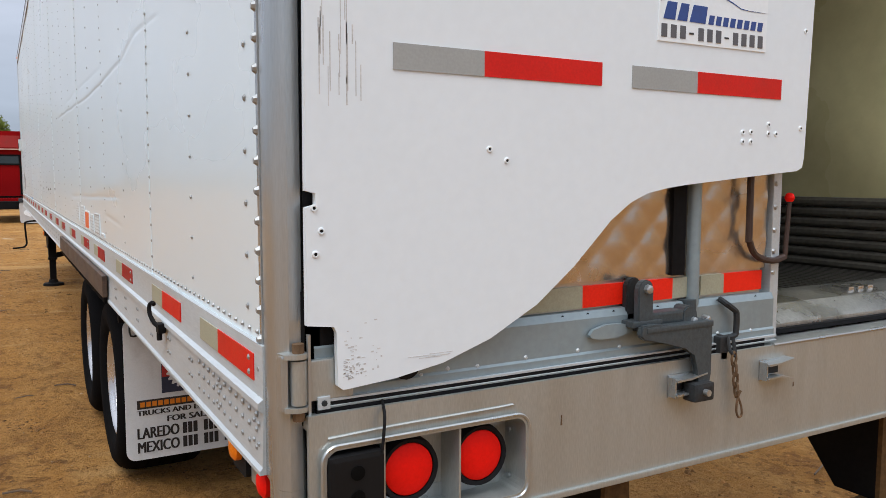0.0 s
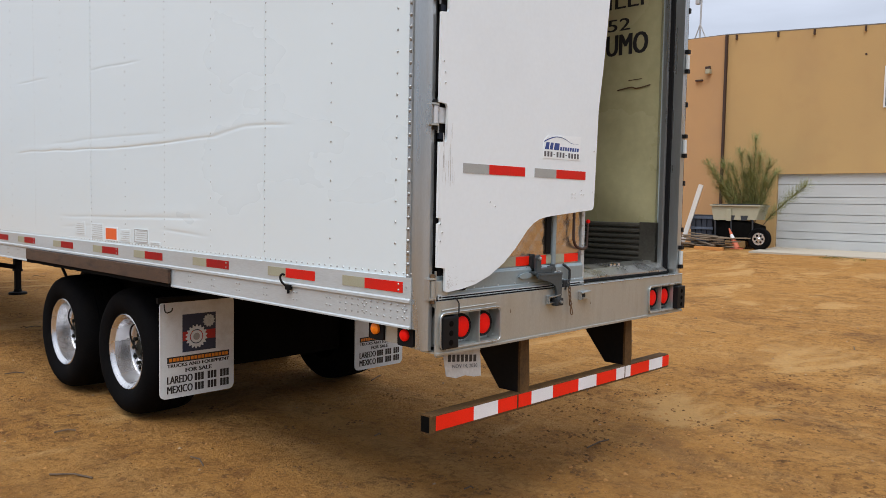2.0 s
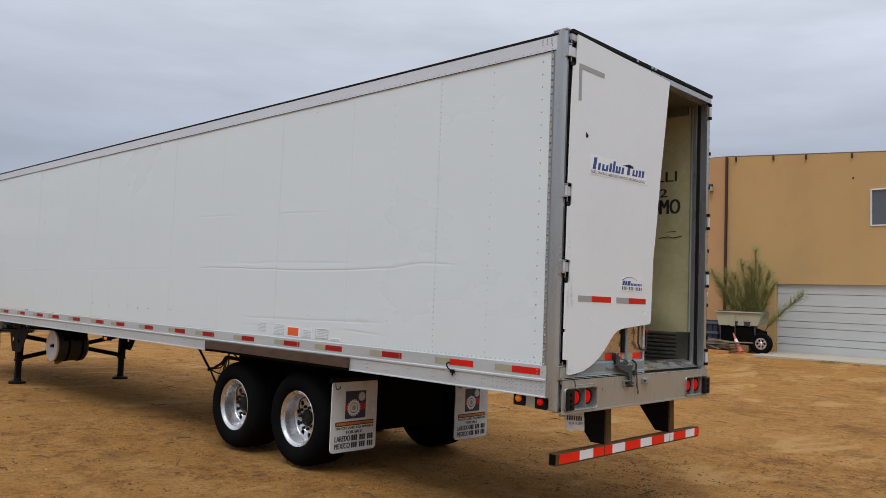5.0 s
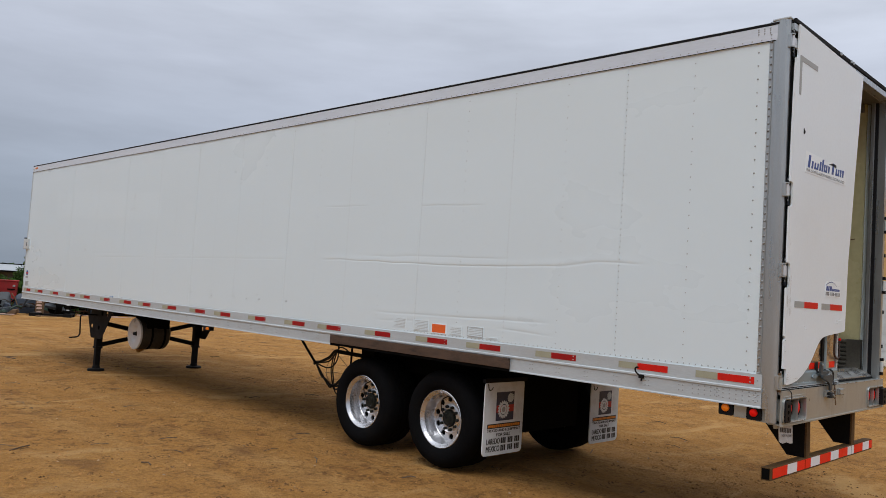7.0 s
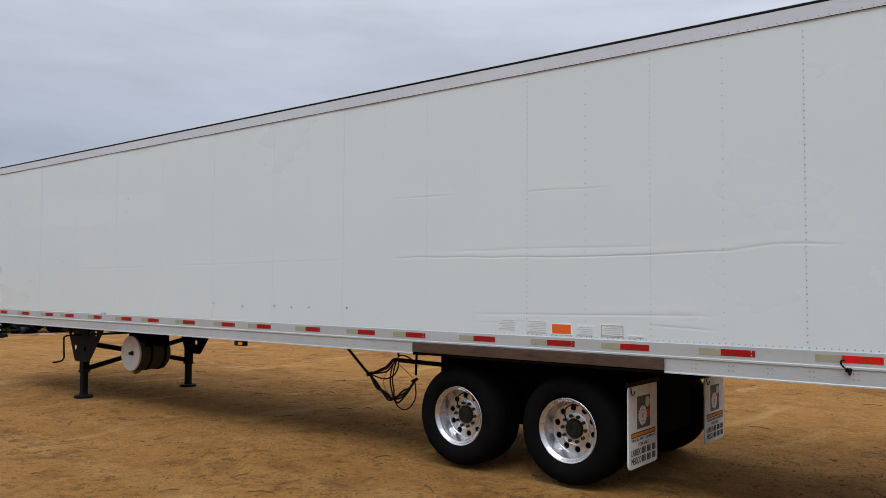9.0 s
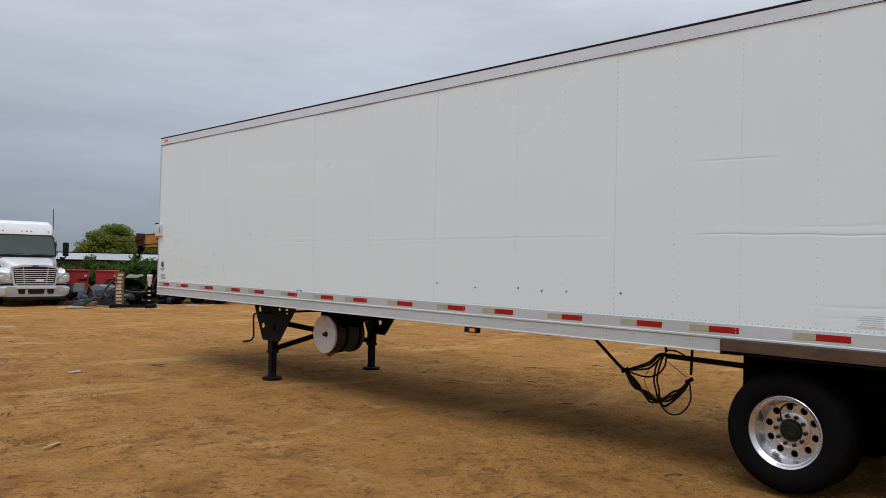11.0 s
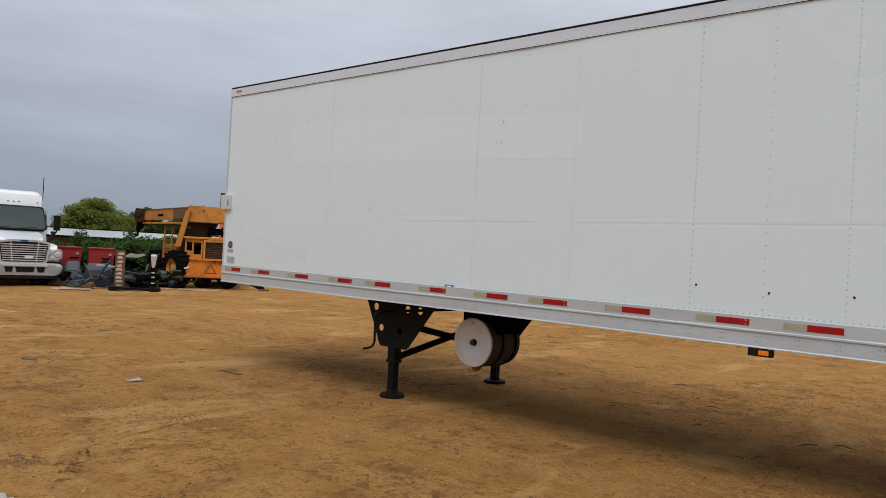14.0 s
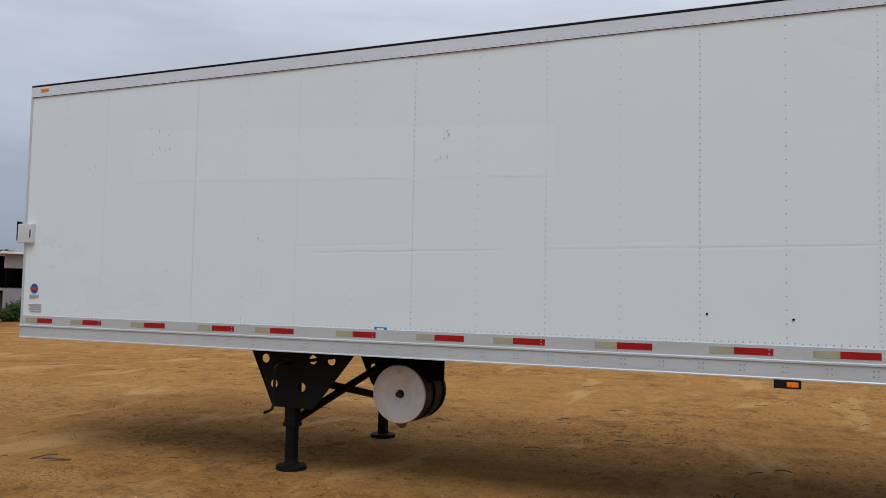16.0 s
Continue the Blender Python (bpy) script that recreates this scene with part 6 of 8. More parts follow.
    part("cross_brace", pipe(bms(), [(0.34, 12.64, 0.49), (2.23, 12.64, 0.90)], 0.042, 8), M_BLACK, trailer)
    part("cross_brace", pipe(bms(), [(0.34, 12.66, 0.90), (2.23, 12.66, 0.50)], 0.042, 8), M_BLACK, trailer)
    part("gear_shaft", pipe(bms(), [(0.2, 12.66, 1.05), (2.28, 12.66, 1.05)], 0.018, 8), M_BLACK, trailer)
    part("crank_handle", pipe(bms(), curve_pts([(0.22, 12.66, 1.05), (0.02, 12.65, 1.05), (-0.07, 12.635, 1.035), (-0.09, 12.63, 0.99), (-0.075, 12.64, 0.74), (-0.075, 12.642, 0.69), (-0.11, 12.635, 0.645), (-0.18, 12.62, 0.632), (-0.27, 12.607, 0.628)], 4), 0.014, 8), M_BLACK, trailer, "bent black crank handle", True)

    # round tank with a white end
    c = (0, 11.585, 0.785)
    tank = part("air_tank", lathe(bms(), [(0.05, 0.51), (0.275, 0.51), (0.285, 0.56), (0.278, 0.60), (0.278, 0.72), (0.285, 0.74), (0.285, 0.77), (0.278, 0.79), (0.278, 1.02), (0.24, 1.06), (0.001, 1.07)], "x", 44, c), M_TANKB, trailer, "round tank with a chalky white dished end", True)
    part("tank_end", lathe(bms(), [(0.276, 0.515), (0.283, 0.498), (0.279, 0.482), (0.26, 0.476), (0.20, 0.470), (0.150, 0.470), (0.135, 0.476), (0.115, 0.498), (0.090, 0.508), (0.05, 0.510), (0.04, 0.516)], "x", 44, c), M_TANK, tank, smooth=True)
    part("tank_port", lathe(bms(), [(0.030, 0.50), (0.028, 0.466), (0.018, 0.460), (0.001, 0.460)], "x", 12, c), M_CAST, tank)
    part("end_smudge", slab(bms(), [(11.55, 1.06), (11.555, 1.01), (11.575, 0.98), (11.60, 0.995), (11.62, 1.055)], "x", 0.4690, 0.4815), M_SMUDGE, tank)
    for h in (0.68, 0.92):
        part("strap", lathe(bms(), [(0.281, h), (0.289, h + 0.004), (0.289, h + 0.034), (0.281, h + 0.04)], "x", 44, c), M_UNDER, tank)
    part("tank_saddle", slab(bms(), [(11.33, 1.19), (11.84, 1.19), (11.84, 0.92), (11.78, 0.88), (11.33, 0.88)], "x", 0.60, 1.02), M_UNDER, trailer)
    part("mud_clod", lathe(bms(), [(0.001, 0.55), (0.05, 0.56), (0.06, 0.60), (0.03, 0.68), (0.001, 0.70)], "x", 8, (0, 11.60, 0.50)), M_DIRT, tank)


PLACE[0] = pose(0, -0.022, -0.014)
trailer_under()
PLACE[0] = Matrix()


# ---- the building across the yard ----
M_RUSTD = mat("dark_brown_rust", (0.045, 0.024, 0.014), 0.85, 0.0, 0.3, 5, 80, 0.001, spec=0.15)
M_HOOD = mat("grey_blue_car_paint", (0.03, 0.037, 0.043), 0.55, 0.0, 0.3, 3, 40, 0.001, 0, (1, 1, 1), (0.04, 0.03, 0.025), 0.6, 3)
M_NAVYJ = mat("dark_navy_car_paint", (0.018, 0.028, 0.045), 0.5, 0.0, 0.3, 3, 40, 0.001, 0, (1, 1, 1), (0.05, 0.04, 0.03), 0.4, 3)
M_YELLD = mat("weathered_tan_boom_paint", (0.43, 0.19, 0.045), 0.7, 0.0, 0.2, 1.5, 40, 0.001, 0, (1, 1, 1), (0.10, 0.045, 0.025), 0.8, 2.5, spec=0.2)
M_PALEW = mat("pale_grey_plastic", (0.50, 0.50, 0.49), 0.6, 0.0, 0.08, 3, 40)
M_SILVERL = mat("bright_chrome_bar", (0.58, 0.58, 0.58), 0.3, 0.3, 0.05, 3, 40)
M_PALEGREY = mat("pale_grey_sheet", (0.30, 0.31, 0.32), 0.6, 0.0, 0.1, 2, 40)
M_PALLETL = mat("blue_grey_plastic", (0.10, 0.125, 0.17), 0.6, 0.0, 0.2, 3, 60)
def loft(bm, secs, n=4, r=0.12):
    """Rounded sections (y, half width below, half width above, z0, z1) joined along y."""
    rows = []
    for y, wb, wt, z0, z1 in secs:
        pts = rounded(-1, 1, 0, 1, 0.2, n)
        row = []
        for u, v in pts:
            hw = wb + (wt - wb) * v
            rr = min(r, (z1 - z0) * 0.45)
            row.append(bm.verts.new((u * hw, y, z0 + (z1 - z0) * v)))
        rows.append(row)
    for a, b in zip(rows, rows[1:]):
        for k in range(len(a)):
            bm.faces.new((a[k], a[(k + 1) % len(a)], b[(k + 1) % len(b)], b[k]))
    bm.faces.new(rows[0])
    bm.faces.new(rows[-1][::-1])
    return bm


def building():
    PLACE[0] = Matrix(((1.19, 0, 0, 0), (0, 1.1926, 0, 1.345), (0, 0, 1.1926, -0.151), (0, 0, 0, 1)))
    b = thing("warehouse", pose(27.0, 0, 0), "tan stucco warehouse with a white garage door", "building")
    top = lambda y: 7.27 - 0.065 * (9.0 - y)
    outer = [(-26, -0.2), (7.76, -0.2), (7.76, top(7.76)), (-26, top(-26))]
    door_h = [(-3.4, 0.407), (5.98, 0.407), (5.98, 2.685), (-3.4, 2.70)]
    win = [(-0.4, 4.56), (3.07, 4.56), (3.07, 5.69), (-0.4, 5.74)]
    wall = part("wall", holed(bms(), outer, [door_h, win], "x", 0.0, 0.35), M_WALL, b)
    part("wall", slab(bms(), [(7.76, -0.2), (34, -0.2), (34, top(9) + 0.2), (7.76, top(7.76))], "x", -0.04, 0.35), M_WALLP, b, "pinkish faded stucco wall")
    part("roof", slab(bms(), [(-26, top(-26) - 0.4), (34, top(9) - 0.4), (34, top(9) - 0.25), (-26, top(-26) - 0.25)], "x", 0.36, 18), M_CAP, b)
    part("back_wall", box(bms(), 17.7, 18, -26, 34, -0.2, 6.6), M_WALL, b)
    part("parapet_cap", slab(bms(), [(-26, top(-26)), (7.76, top(7.76)), (34, top(9) + 0.2), (34, top(9) + 0.23), (7.76, top(7.76) + 0.03), (-26, top(-26) + 0.03)], "x", -0.005, 0.4), M_CAP, b)
    part("drain_pipe", box(bms(), -0.12, -0.02, 7.70, 7.765, 0.9, top(7.7) - 0.01), M_PIPE, b, "dark rusty drain pipe")
    for y in (7.42, 6.11, 5.04, 3.63, 2.29, 0.9, -0.5, -1.9, -3.3):
        part("roof_spout", box(bms(), -0.08, 0.0, y - 0.02, y + 0.02, top(y) - 0.17, top(y) - 0.02), M_PIPE, b)
    gd = part("garage_door", box(bms(), 0.14, 0.18, -3.4, 5.98, 0.1, 2.72), M_GDOOR, b, "white sectional garage door")
    zs = [(z + 0.151) / 1.1926 for z in (0.31, 0.67, 0.95, 1.327, 1.59, 1.975, 2.204, 2.662, 3.09)]
    for z0, z1 in zip(zs, zs[1:]):
        part("door_section", box(bms(), 0.09, 0.145, -3.39, 5.97, z0 + 0.008, z1 - 0.008, 0.006), M_GDOOR, gd)
    wf = part("window", holed(bms(), [(-0.42, 4.54), (3.09, 4.54), (3.09, 5.71), (-0.42, 5.76)], [[(1.905, 4.575), (3.055, 4.575), (3.055, 5.67), (1.905, 5.68)], [(0.70, 4.575), (1.865, 4.575), (1.865, 5.68), (0.70, 5.69)], [(-0.38, 4.575), (0.66, 4.575), (0.66, 5.69), (-0.38, 5.70)]], "x", -0.03, 0.1), M_WFRAME, b, "white framed sliding window")
    part("pane", box(bms(), 0.03, 0.05, -0.4, 3.06, 4.56, 5.70), M_WGLASS, wf)
    lamp = part("wall_lamp", box(bms(), -0.22, -0.04, 8.22, 8.36, 5.98, 6.14, 0.02), M_CREAM, b)
    part("lamp_arm", box(bms(), -0.1, -0.04, 8.25, 8.42, 6.12, 6.24), M_PIPE, lamp)
    part("wall_bracket", box(bms(), -0.12, -0.04, 8.50, 8.74, 5.78, 5.83), M_PIPE, b)
    part("wall_stain", slab(bms(), ring(3.6, 6.1, 0.03, 10), "x", -0.012, 0.004), M_PIPE, b)
    mast = part("antenna_mast", pipe(bms(), [(0.3, 8.85, 7.0), (0.3, 8.82, 8.6)], 0.03, 6), M_SILVER, b)
    for dy in (-0.28, 0.25):
        part("mast_stay", pipe(bms(), [(0.3, 8.84, 7.75), (0.3, 8.84 + dy, 7.1)], 0.02, 6), M_SILVER, mast)
    part("mast_head", box(bms(), 0.2, 0.35, 8.86, 9.0, 8.40, 8.6, 0.04), M_SILVER, mast)
    tagged(link_mesh("concrete_apron", slab(bms(), [(23.3, -13), (23.4, 7.95), (26.9, 8.45), (27.05, 8.45), (27.05, -13)], "z", -0.1, 0.345), M_CONC), "pale concrete apron before the garage door", "pavement", kind="structure")
    PLACE[0] = Matrix()


building()


def feathery_shrub(x, y, h):
    """Thin stems that end in upright plumes of needle-like leaves."""
    t = thing("desert_shrub", pose(x, y, ground_z(x, y)), "feathery olive green desert tree beside the wall", "tree")
    random.seed(3)
    bm, lf = bms(), bms()
    tips = ((-0.2, -0.15, 3.95), (0.1, 0.15, 3.25), (0.2, 0.55, 3.45), (0.0, 0.75, 2.95), (0.1, 1.15, 3.05), (0.0, 1.45, 2.7), (-0.2, 1.6, 3.1), (0.1, -0.55, 3.05), (0.0, -0.8, 2.7), (0.2, -1.75, 2.25), (-0.2, -0.35, 3.3), (0.2, 0.35, 2.6), (0.1, 0.95, 2.35), (-0.1, -0.5, 2.4), (0.0, 0.0, 2.7), (0.2, 1.3, 2.2))
    for k, tip in enumerate(tips):
        tip = Vector(tip)
        base = Vector((random.gauss(0, 0.05), random.gauss(0, 0.06), 0))
        mid = Vector((tip.x * 0.35, tip.y * 0.35, tip.z * 0.50))
        pts = curve_pts([base, mid, tip], 8)
        pipe(bm, pts, [0.026 * (1 - i / (len(pts) * 1.05)) for i in range(len(pts))], 5)
        n = len(pts)
        for i in range(int(n * 0.52), n):
            d0 = (pts[min(i + 1, n - 1)] - pts[i - 1]).normalized()
            for j in range(46):
                out = Vector((random.gauss(0, 1), random.gauss(0, 1), random.gauss(0, 1)))
                out = (out - d0 * out.dot(d0)).normalized()
                d = (d0 * random.uniform(0.3, 1.2) + out * random.uniform(0.5, 1.5) + Vector((0, 0, 0.4))).normalized()
                q = pts[i].lerp(pts[i - 1], random.random())
                ln = random.uniform(0.3, 0.8) * (1.2 - 0.5 * i / n)
                side = d.cross(out).normalized() * 0.006
                a = [lf.verts.new(v) for v in (q - side, q + side, q + d * ln + Vector((0, 0, -0.22 * ln)))]
                lf.faces.new(a)
                for m in range(2):
                    c0 = q + d * ln * random.uniform(0.3, 0.8)
                    e = (d + Vector((random.gauss(0, 0.7), random.gauss(0, 0.7), random.gauss(0, 0.5)))).normalized() * random.uniform(0.08, 0.2)
                    lf.faces.new([lf.verts.new(v) for v in (c0 - side, c0 + side, c0 + e)])
    part("trunk", bm, M_BARK, t)
    part("crown", lf, M_LEAFS, t)


feathery_shrub(25.3, 8.70, 3.95)


def yard_clutter():
    # small cart with a cream tray
    c = thing("utility_cart", pose(25.3, 9.1, ground_z(25.3, 9.1)), "old cart with a cream plastic tray over dark junk", "cart")
    bm = slab(bms(), [(-0.72, 1.06), (0.82, 1.02), (0.92, 1.44), (0.92, 1.52), (-0.84, 1.55), (-0.84, 1.47)], "x", -0.35, 0.45)
    part("tray", bm, M_CREAM, c, "cream plastic tray")
    part("tray_lip", box(bms(), -0.42, 0.5, -0.88, 0.96, 1.53, 1.58, 0.01), M_CREAM, c)
    part("tray_load", box(bms(), -0.36, 0.44, -0.8, 0.88, 1.56, 1.61, 0.01), M_DARKJ, c)
    for yy in (-0.30, 0.18):
        part("tray_hollow", slab(bms(), [(yy - 0.10, 1.03), (yy + 0.10, 1.03), (yy + 0.13, 1.20), (yy - 0.15, 1.20)], "x", -0.356, -0.34), M_DARKJ, c)
    part("tray_boss", box(bms(), -0.40, -0.34, 0.16, 0.34, 1.0, 1.42, 0.02), M_CREAM, c)
    part("body", loft(bms(), [(-0.85, 0.30, 0.25, 0.25, 0.85), (-0.3, 0.36, 0.32, 0.3, 1.0), (0.4, 0.34, 0.3, 0.3, 1.04), (0.9, 0.2, 0.2, 0.5, 1.02)]), M_UNDER, c, "dark junk under the tray")
    for yy in (-0.62, 0.15, 0.75):
        part("post", pipe(bms(), [(-0.3, yy, 0.2), (-0.32, yy + 0.03, 1.08)], 0.03, 6), M_DARKJ, c)
    w = part("wheel", lathe(bms(), [(0.22, 0.10), (0.35, 0.11), (0.395, 0.06), (0.395, -0.06), (0.35, -0.11), (0.22, -0.10)], "x", 28, (-0.40, -0.90, 0.395)), M_RUBBER, c, "spare wheel with a bright alloy rim", True)
    part("rim", holed(bms(), ring(-0.90, 0.395, 0.225, 28), [ring(-0.90 + 0.13 * math.cos(k * 1.0472), 0.395 + 0.13 * math.sin(k * 1.0472), 0.047, 8) for k in range(6)], "x", -0.49, -0.46), M_RIM, w)
    part("hub", lathe(bms(), [(0.06, -0.50), (0.04, -0.515), (0.001, -0.515)], "x", 10, (0, -0.90, 0.395)), M_RIM, w)
    # cone
    k = thing("traffic_cone", pose(24.7, 8.92, ground_z(24.7, 8.9), 0, 0, 0), "faded orange traffic cone leaning by the cart", "cone")
    part("base", box(bms(), -0.18, 0.18, -0.18, 0.18, 0.0, 0.04, 0.01), M_CONE, k)
    part("cone", slab(bms(), ring(0, 0, 0.13, 16), "z", 0.04, 0.05), M_CONE, k, smooth=True)
    bm = pipe(bms(), [(0, 0, 0.04), (0, 0.14, 0.36)], [0.125, 0.075], 16)
    part("cone_lower", bm, M_CONE, k, smooth=True)
    part("collar", pipe(bms(), [(0, 0.14, 0.36), (0, 0.21, 0.52)], [0.076, 0.052], 16), M_TAPE_W, k, smooth=True)
    part("cone_tip", pipe(bms(), [(0, 0.21, 0.52), (0, 0.30, 0.74)], [0.051, 0.022], 16), M_CONE, k, smooth=True)
    # leaning white board, pallet, planks
    board = link_mesh("leaning_board", slab(bms(), [(0.35, 0.0), (0.53, 0.0), (-0.17, 2.30), (-0.34, 2.25)], "x", -0.02, 0.02), M_BOARDW)
    board.matrix_world = pose(25.2, 10.83, ground_z(25.2, 10.8)) @ Matrix.Scale(1.02, 4)
    tagged(board, "white board leaning on the wall", "board")
    pl = thing("pallet", pose(25.55, 10.42, ground_z(25.5, 10.4), 0, 0, 0) @ Matrix.Scale(1.05, 4), "dark blue-grey plastic pallet on edge", "pallet")
    part("deck", box(bms(), 0.0, 0.10, -0.62, 0.62, 0.0, 1.15, 0.01), M_PALLET, pl)
    for zz in (0.22, 0.62, 1.0):
        part("stringer", box(bms(), -0.09, -0.04, -0.62, 0.62, zz, zz + 0.09, 0.006), M_PALLETL, pl)
    for i in range(6):
        part("slat", box(bms(), -0.05, 0.02, -0.60 + i * 0.21, -0.44 + i * 0.21, 0.03, 1.12, 0.008), M_PALLET, pl)
    random.seed(14)
    for i in range(26):
        a, ln = random.uniform(-0.5, 0.35), random.uniform(0.8, 2.2)
        o = link_mesh("plank", box(bms(), -0.06, 0.06, -ln / 2, ln / 2, 0, 0.035, 0.004), M_WOOD)
        o.matrix_world = pose(24.5 + random.uniform(-0.5, 0.5), 10.2 + random.uniform(-1.0, 1.1), ground_z(24.5, 10) + 0.018 * i) @ pose(0, 0, 0, random.uniform(-7, 7), random.uniform(-10, 10), math.degrees(a) * 1.3 + random.uniform(-25, 25))
        tagged(o, "grey weathered plank in a heap by the wall", "plank", "planks in the heap")
    o = link_mesh("orange_board", box(bms(), -0.06, 0.06, -0.52, 0.52, 0.0, 0.12, 0.008), M_WOODO)
    o.matrix_world = pose(23.6, 9.45, ground_z(23.6, 9.4))
    tagged(o, "orange painted timber lying on dirt", "board")


yard_clutter()


# ---- machines on the far side of the yard ----
def tyre_wheel(parent, x, y, r, w, rim_mat=None, out=-1, lug=False):
    prof = [(r * 0.55, -w / 2), (r * 0.9, -w / 2), (r, -w * 0.32), (r, w * 0.32), (r * 0.9, w / 2), (r * 0.55, w / 2)]
    t = part("wheel", lathe(bms(), prof, "x", 28, (x, y, r)), M_RUBBER, parent, smooth=True)
    f = x + out * w * 0.42
    part("rim", lathe(bms(), [(r * 0.56, f), (r * 0.5, f - out * 0.02), (r * 0.34, f - out * 0.1), (r * 0.2, f - out * 0.06), (r * 0.18, f + out * 0.02), (0.001, f + out * 0.03)], "x", 24, (0, y, r)), rim_mat or M_RIM, t, smooth=True)
    if lug:
        for k in range(18):
            a = 2 * math.pi * k / 18
            m = Matrix.Translation((x, y, r)) @ Matrix.Rotation(a, 4, "X")
            for s in (-1, 1):
                part("tread_lug", box(bms(), min(0, s * w * 0.5), max(0, s * w * 0.5), -0.05, 0.03, r * 0.96, r * 1.045, 0, m), M_RUBBER, t)
    return t


def white_truck(m):
    t = thing("white_truck", m, "white conventional semi truck with a chrome grille, parked facing the yard", "truck")
    part("hood", loft(bms(), [(-0.02, 0.62, 0.60, 0.95, 1.50), (0.25, 0.86, 0.70, 0.85, 1.56), (0.9, 1.0, 0.86, 0.8, 1.70), (1.55, 1.08, 0.98, 0.8, 1.82)]), M_TRUCKW, t, smooth=True)
    for s in (-1, 1):
        part("fender", loft(bms(), [(0.05, 0.20, 0.14, 0.75, 1.22), (0.35, 0.26, 0.22, 0.70, 1.36), (1.0, 0.26, 0.2, 0.95, 1.42), (1.5, 0.2, 0.16, 0.75, 1.40)]), M_TRUCKW, t, smooth=True).location.x = s * 0.94
        rim = [(0.74, 0.80), (0.98, 0.815), (1.165, 0.87), (1.205, 0.93), (1.205, 1.13), (1.15, 1.20), (1.02, 1.20), (0.84, 1.05), (0.735, 0.89)]
        lens = [(0.765, 0.822), (0.98, 0.838), (1.15, 0.89), (1.185, 0.945), (1.185, 1.12), (1.14, 1.178), (1.03, 1.178), (0.86, 1.04), (0.76, 0.89)]
        hl = part("headlamp", slab(bms(), [(s * u, v + 0.03) for u, v in rim][::s], "y", -0.05, 0.30), M_SILVER, t)
        part("lamp_glass", slab(bms(), [(s * u, v + 0.03) for u, v in lens][::s], "y", -0.065, 0.0), M_HEADL, hl)
        part("reflector", lathe(bms(), [(0.10, -0.066), (0.08, -0.080), (0.001, -0.085)], "y", 14, (s * 1.06, 0, 1.05)), M_SILVERL, hl)
        part("turn_lamp", lathe(bms(), [(0.05, -0.066), (0.04, -0.076), (0.001, -0.08)], "y", 12, (s * 0.90, 0, 0.945)), M_SILVERL, hl)
        part("cowl_vent", box(bms(), s * 1.09 - 0.03, s * 1.09 + 0.03, 1.0, 1.35, 1.42, 1.60, 0.02), M_PLASTIC, t)
        part("mirror", box(bms(), s * 1.40 - 0.10, s * 1.40 + 0.10, 1.35, 1.5, 1.86, 2.40, 0.03), M_PLASTIC, t, "dark door mirror")
        part("mirror_arm", pipe(bms(), curve_pts([(s * 1.42, 1.45, 1.85), (s * 1.3, 1.5, 1.70), (s * 1.12, 1.6, 1.66)], 4), 0.03, 6), M_PLASTIC, t)
        part("hood_mirror", pipe(bms(), curve_pts([(s * 0.98, 0.75, 1.36), (s * 1.06, 0.7, 1.62), (s * 1.1, 0.75, 1.80)], 3), [0.02, 0.02, 0.02, 0.03, 0.03, 0.07, 0.09], 7), M_PLASTIC, t)
        part("cab_antenna", pipe(bms(), [(s * 1.1, 2.2, 2.9), (s * 1.1, 2.2, 3.75)], 0.014, 5), M_PLASTIC, t)
        tyre_wheel(t, s * 1.02, 0.95, 0.51, 0.30, M_RIM, s)
        for yy in (5.1, 6.4):
            tyre_wheel(t, s * 0.95, yy, 0.51, 0.5, M_RIM, s)
        part("side_window", box(bms(), s * 1.14 - 0.012, s * 1.14 + 0.012, 1.85, 2.45, 1.80, 2.42, 0.01), M_GLASS, t)
        part("fuel_tank", lathe(bms(), [(0.02, 2.3), (0.28, 2.32), (0.3, 2.36), (0.3, 3.9), (0.02, 3.92)], "y", 20, (s * 0.95, 0, 0.55)), M_CHROME, t, smooth=True)
    part("cab", loft(bms(), [(1.42, 1.13, 1.06, 0.72, 1.86), (1.62, 1.15, 1.05, 0.7, 2.1), (2.0, 1.16, 1.02, 0.7, 2.62), (2.1, 1.16, 1.08, 0.7, 2.72), (4.1, 1.18, 1.16, 0.7, 2.95)]), M_TRUCKW, t, smooth=True)
    part("roof_fairing", loft(bms(), [(1.74, 0.97, 0.94, 2.54, 2.74), (1.92, 1.07, 1.0, 2.52, 3.08), (2.3, 1.12, 1.04, 2.5, 3.21), (4.1, 1.16, 1.08, 2.6, 3.25)]), M_TRUCKW, t, smooth=True)
    def pane(grow, lift):
        """A rounded sheet in the plane of the sloping windshield."""
        bm = bms()
        out = []
        for u, v in rounded(-1.03 - grow, 1.03 + grow, -grow, 0.74 + grow, 0.13, 5):
            out.append(bm.verts.new((u * (1 - 0.055 * v / 0.74), 1.385 - lift + 0.34 * v / 0.74 - 0.16 * (1 - (u / 1.1) ** 2), 1.88 + v)))
        mid = bm.verts.new((0, 1.385 - lift + 0.17 - 0.17, 2.25))
        back = [bm.verts.new(v.co + Vector((0, 0.3, 0))) for v in out]
        for k in range(len(out)):
            q = (k + 1) % len(out)
            bm.faces.new((out[k], out[q], mid))
            bm.faces.new((out[k], back[k], back[q], out[q]))
        return bm
    part("windshield_frame", pane(0.05, 0.0), M_PLASTIC, t)
    shield = part("windshield", pane(0.0, 0.012), M_SHIELD, t, smooth=True)
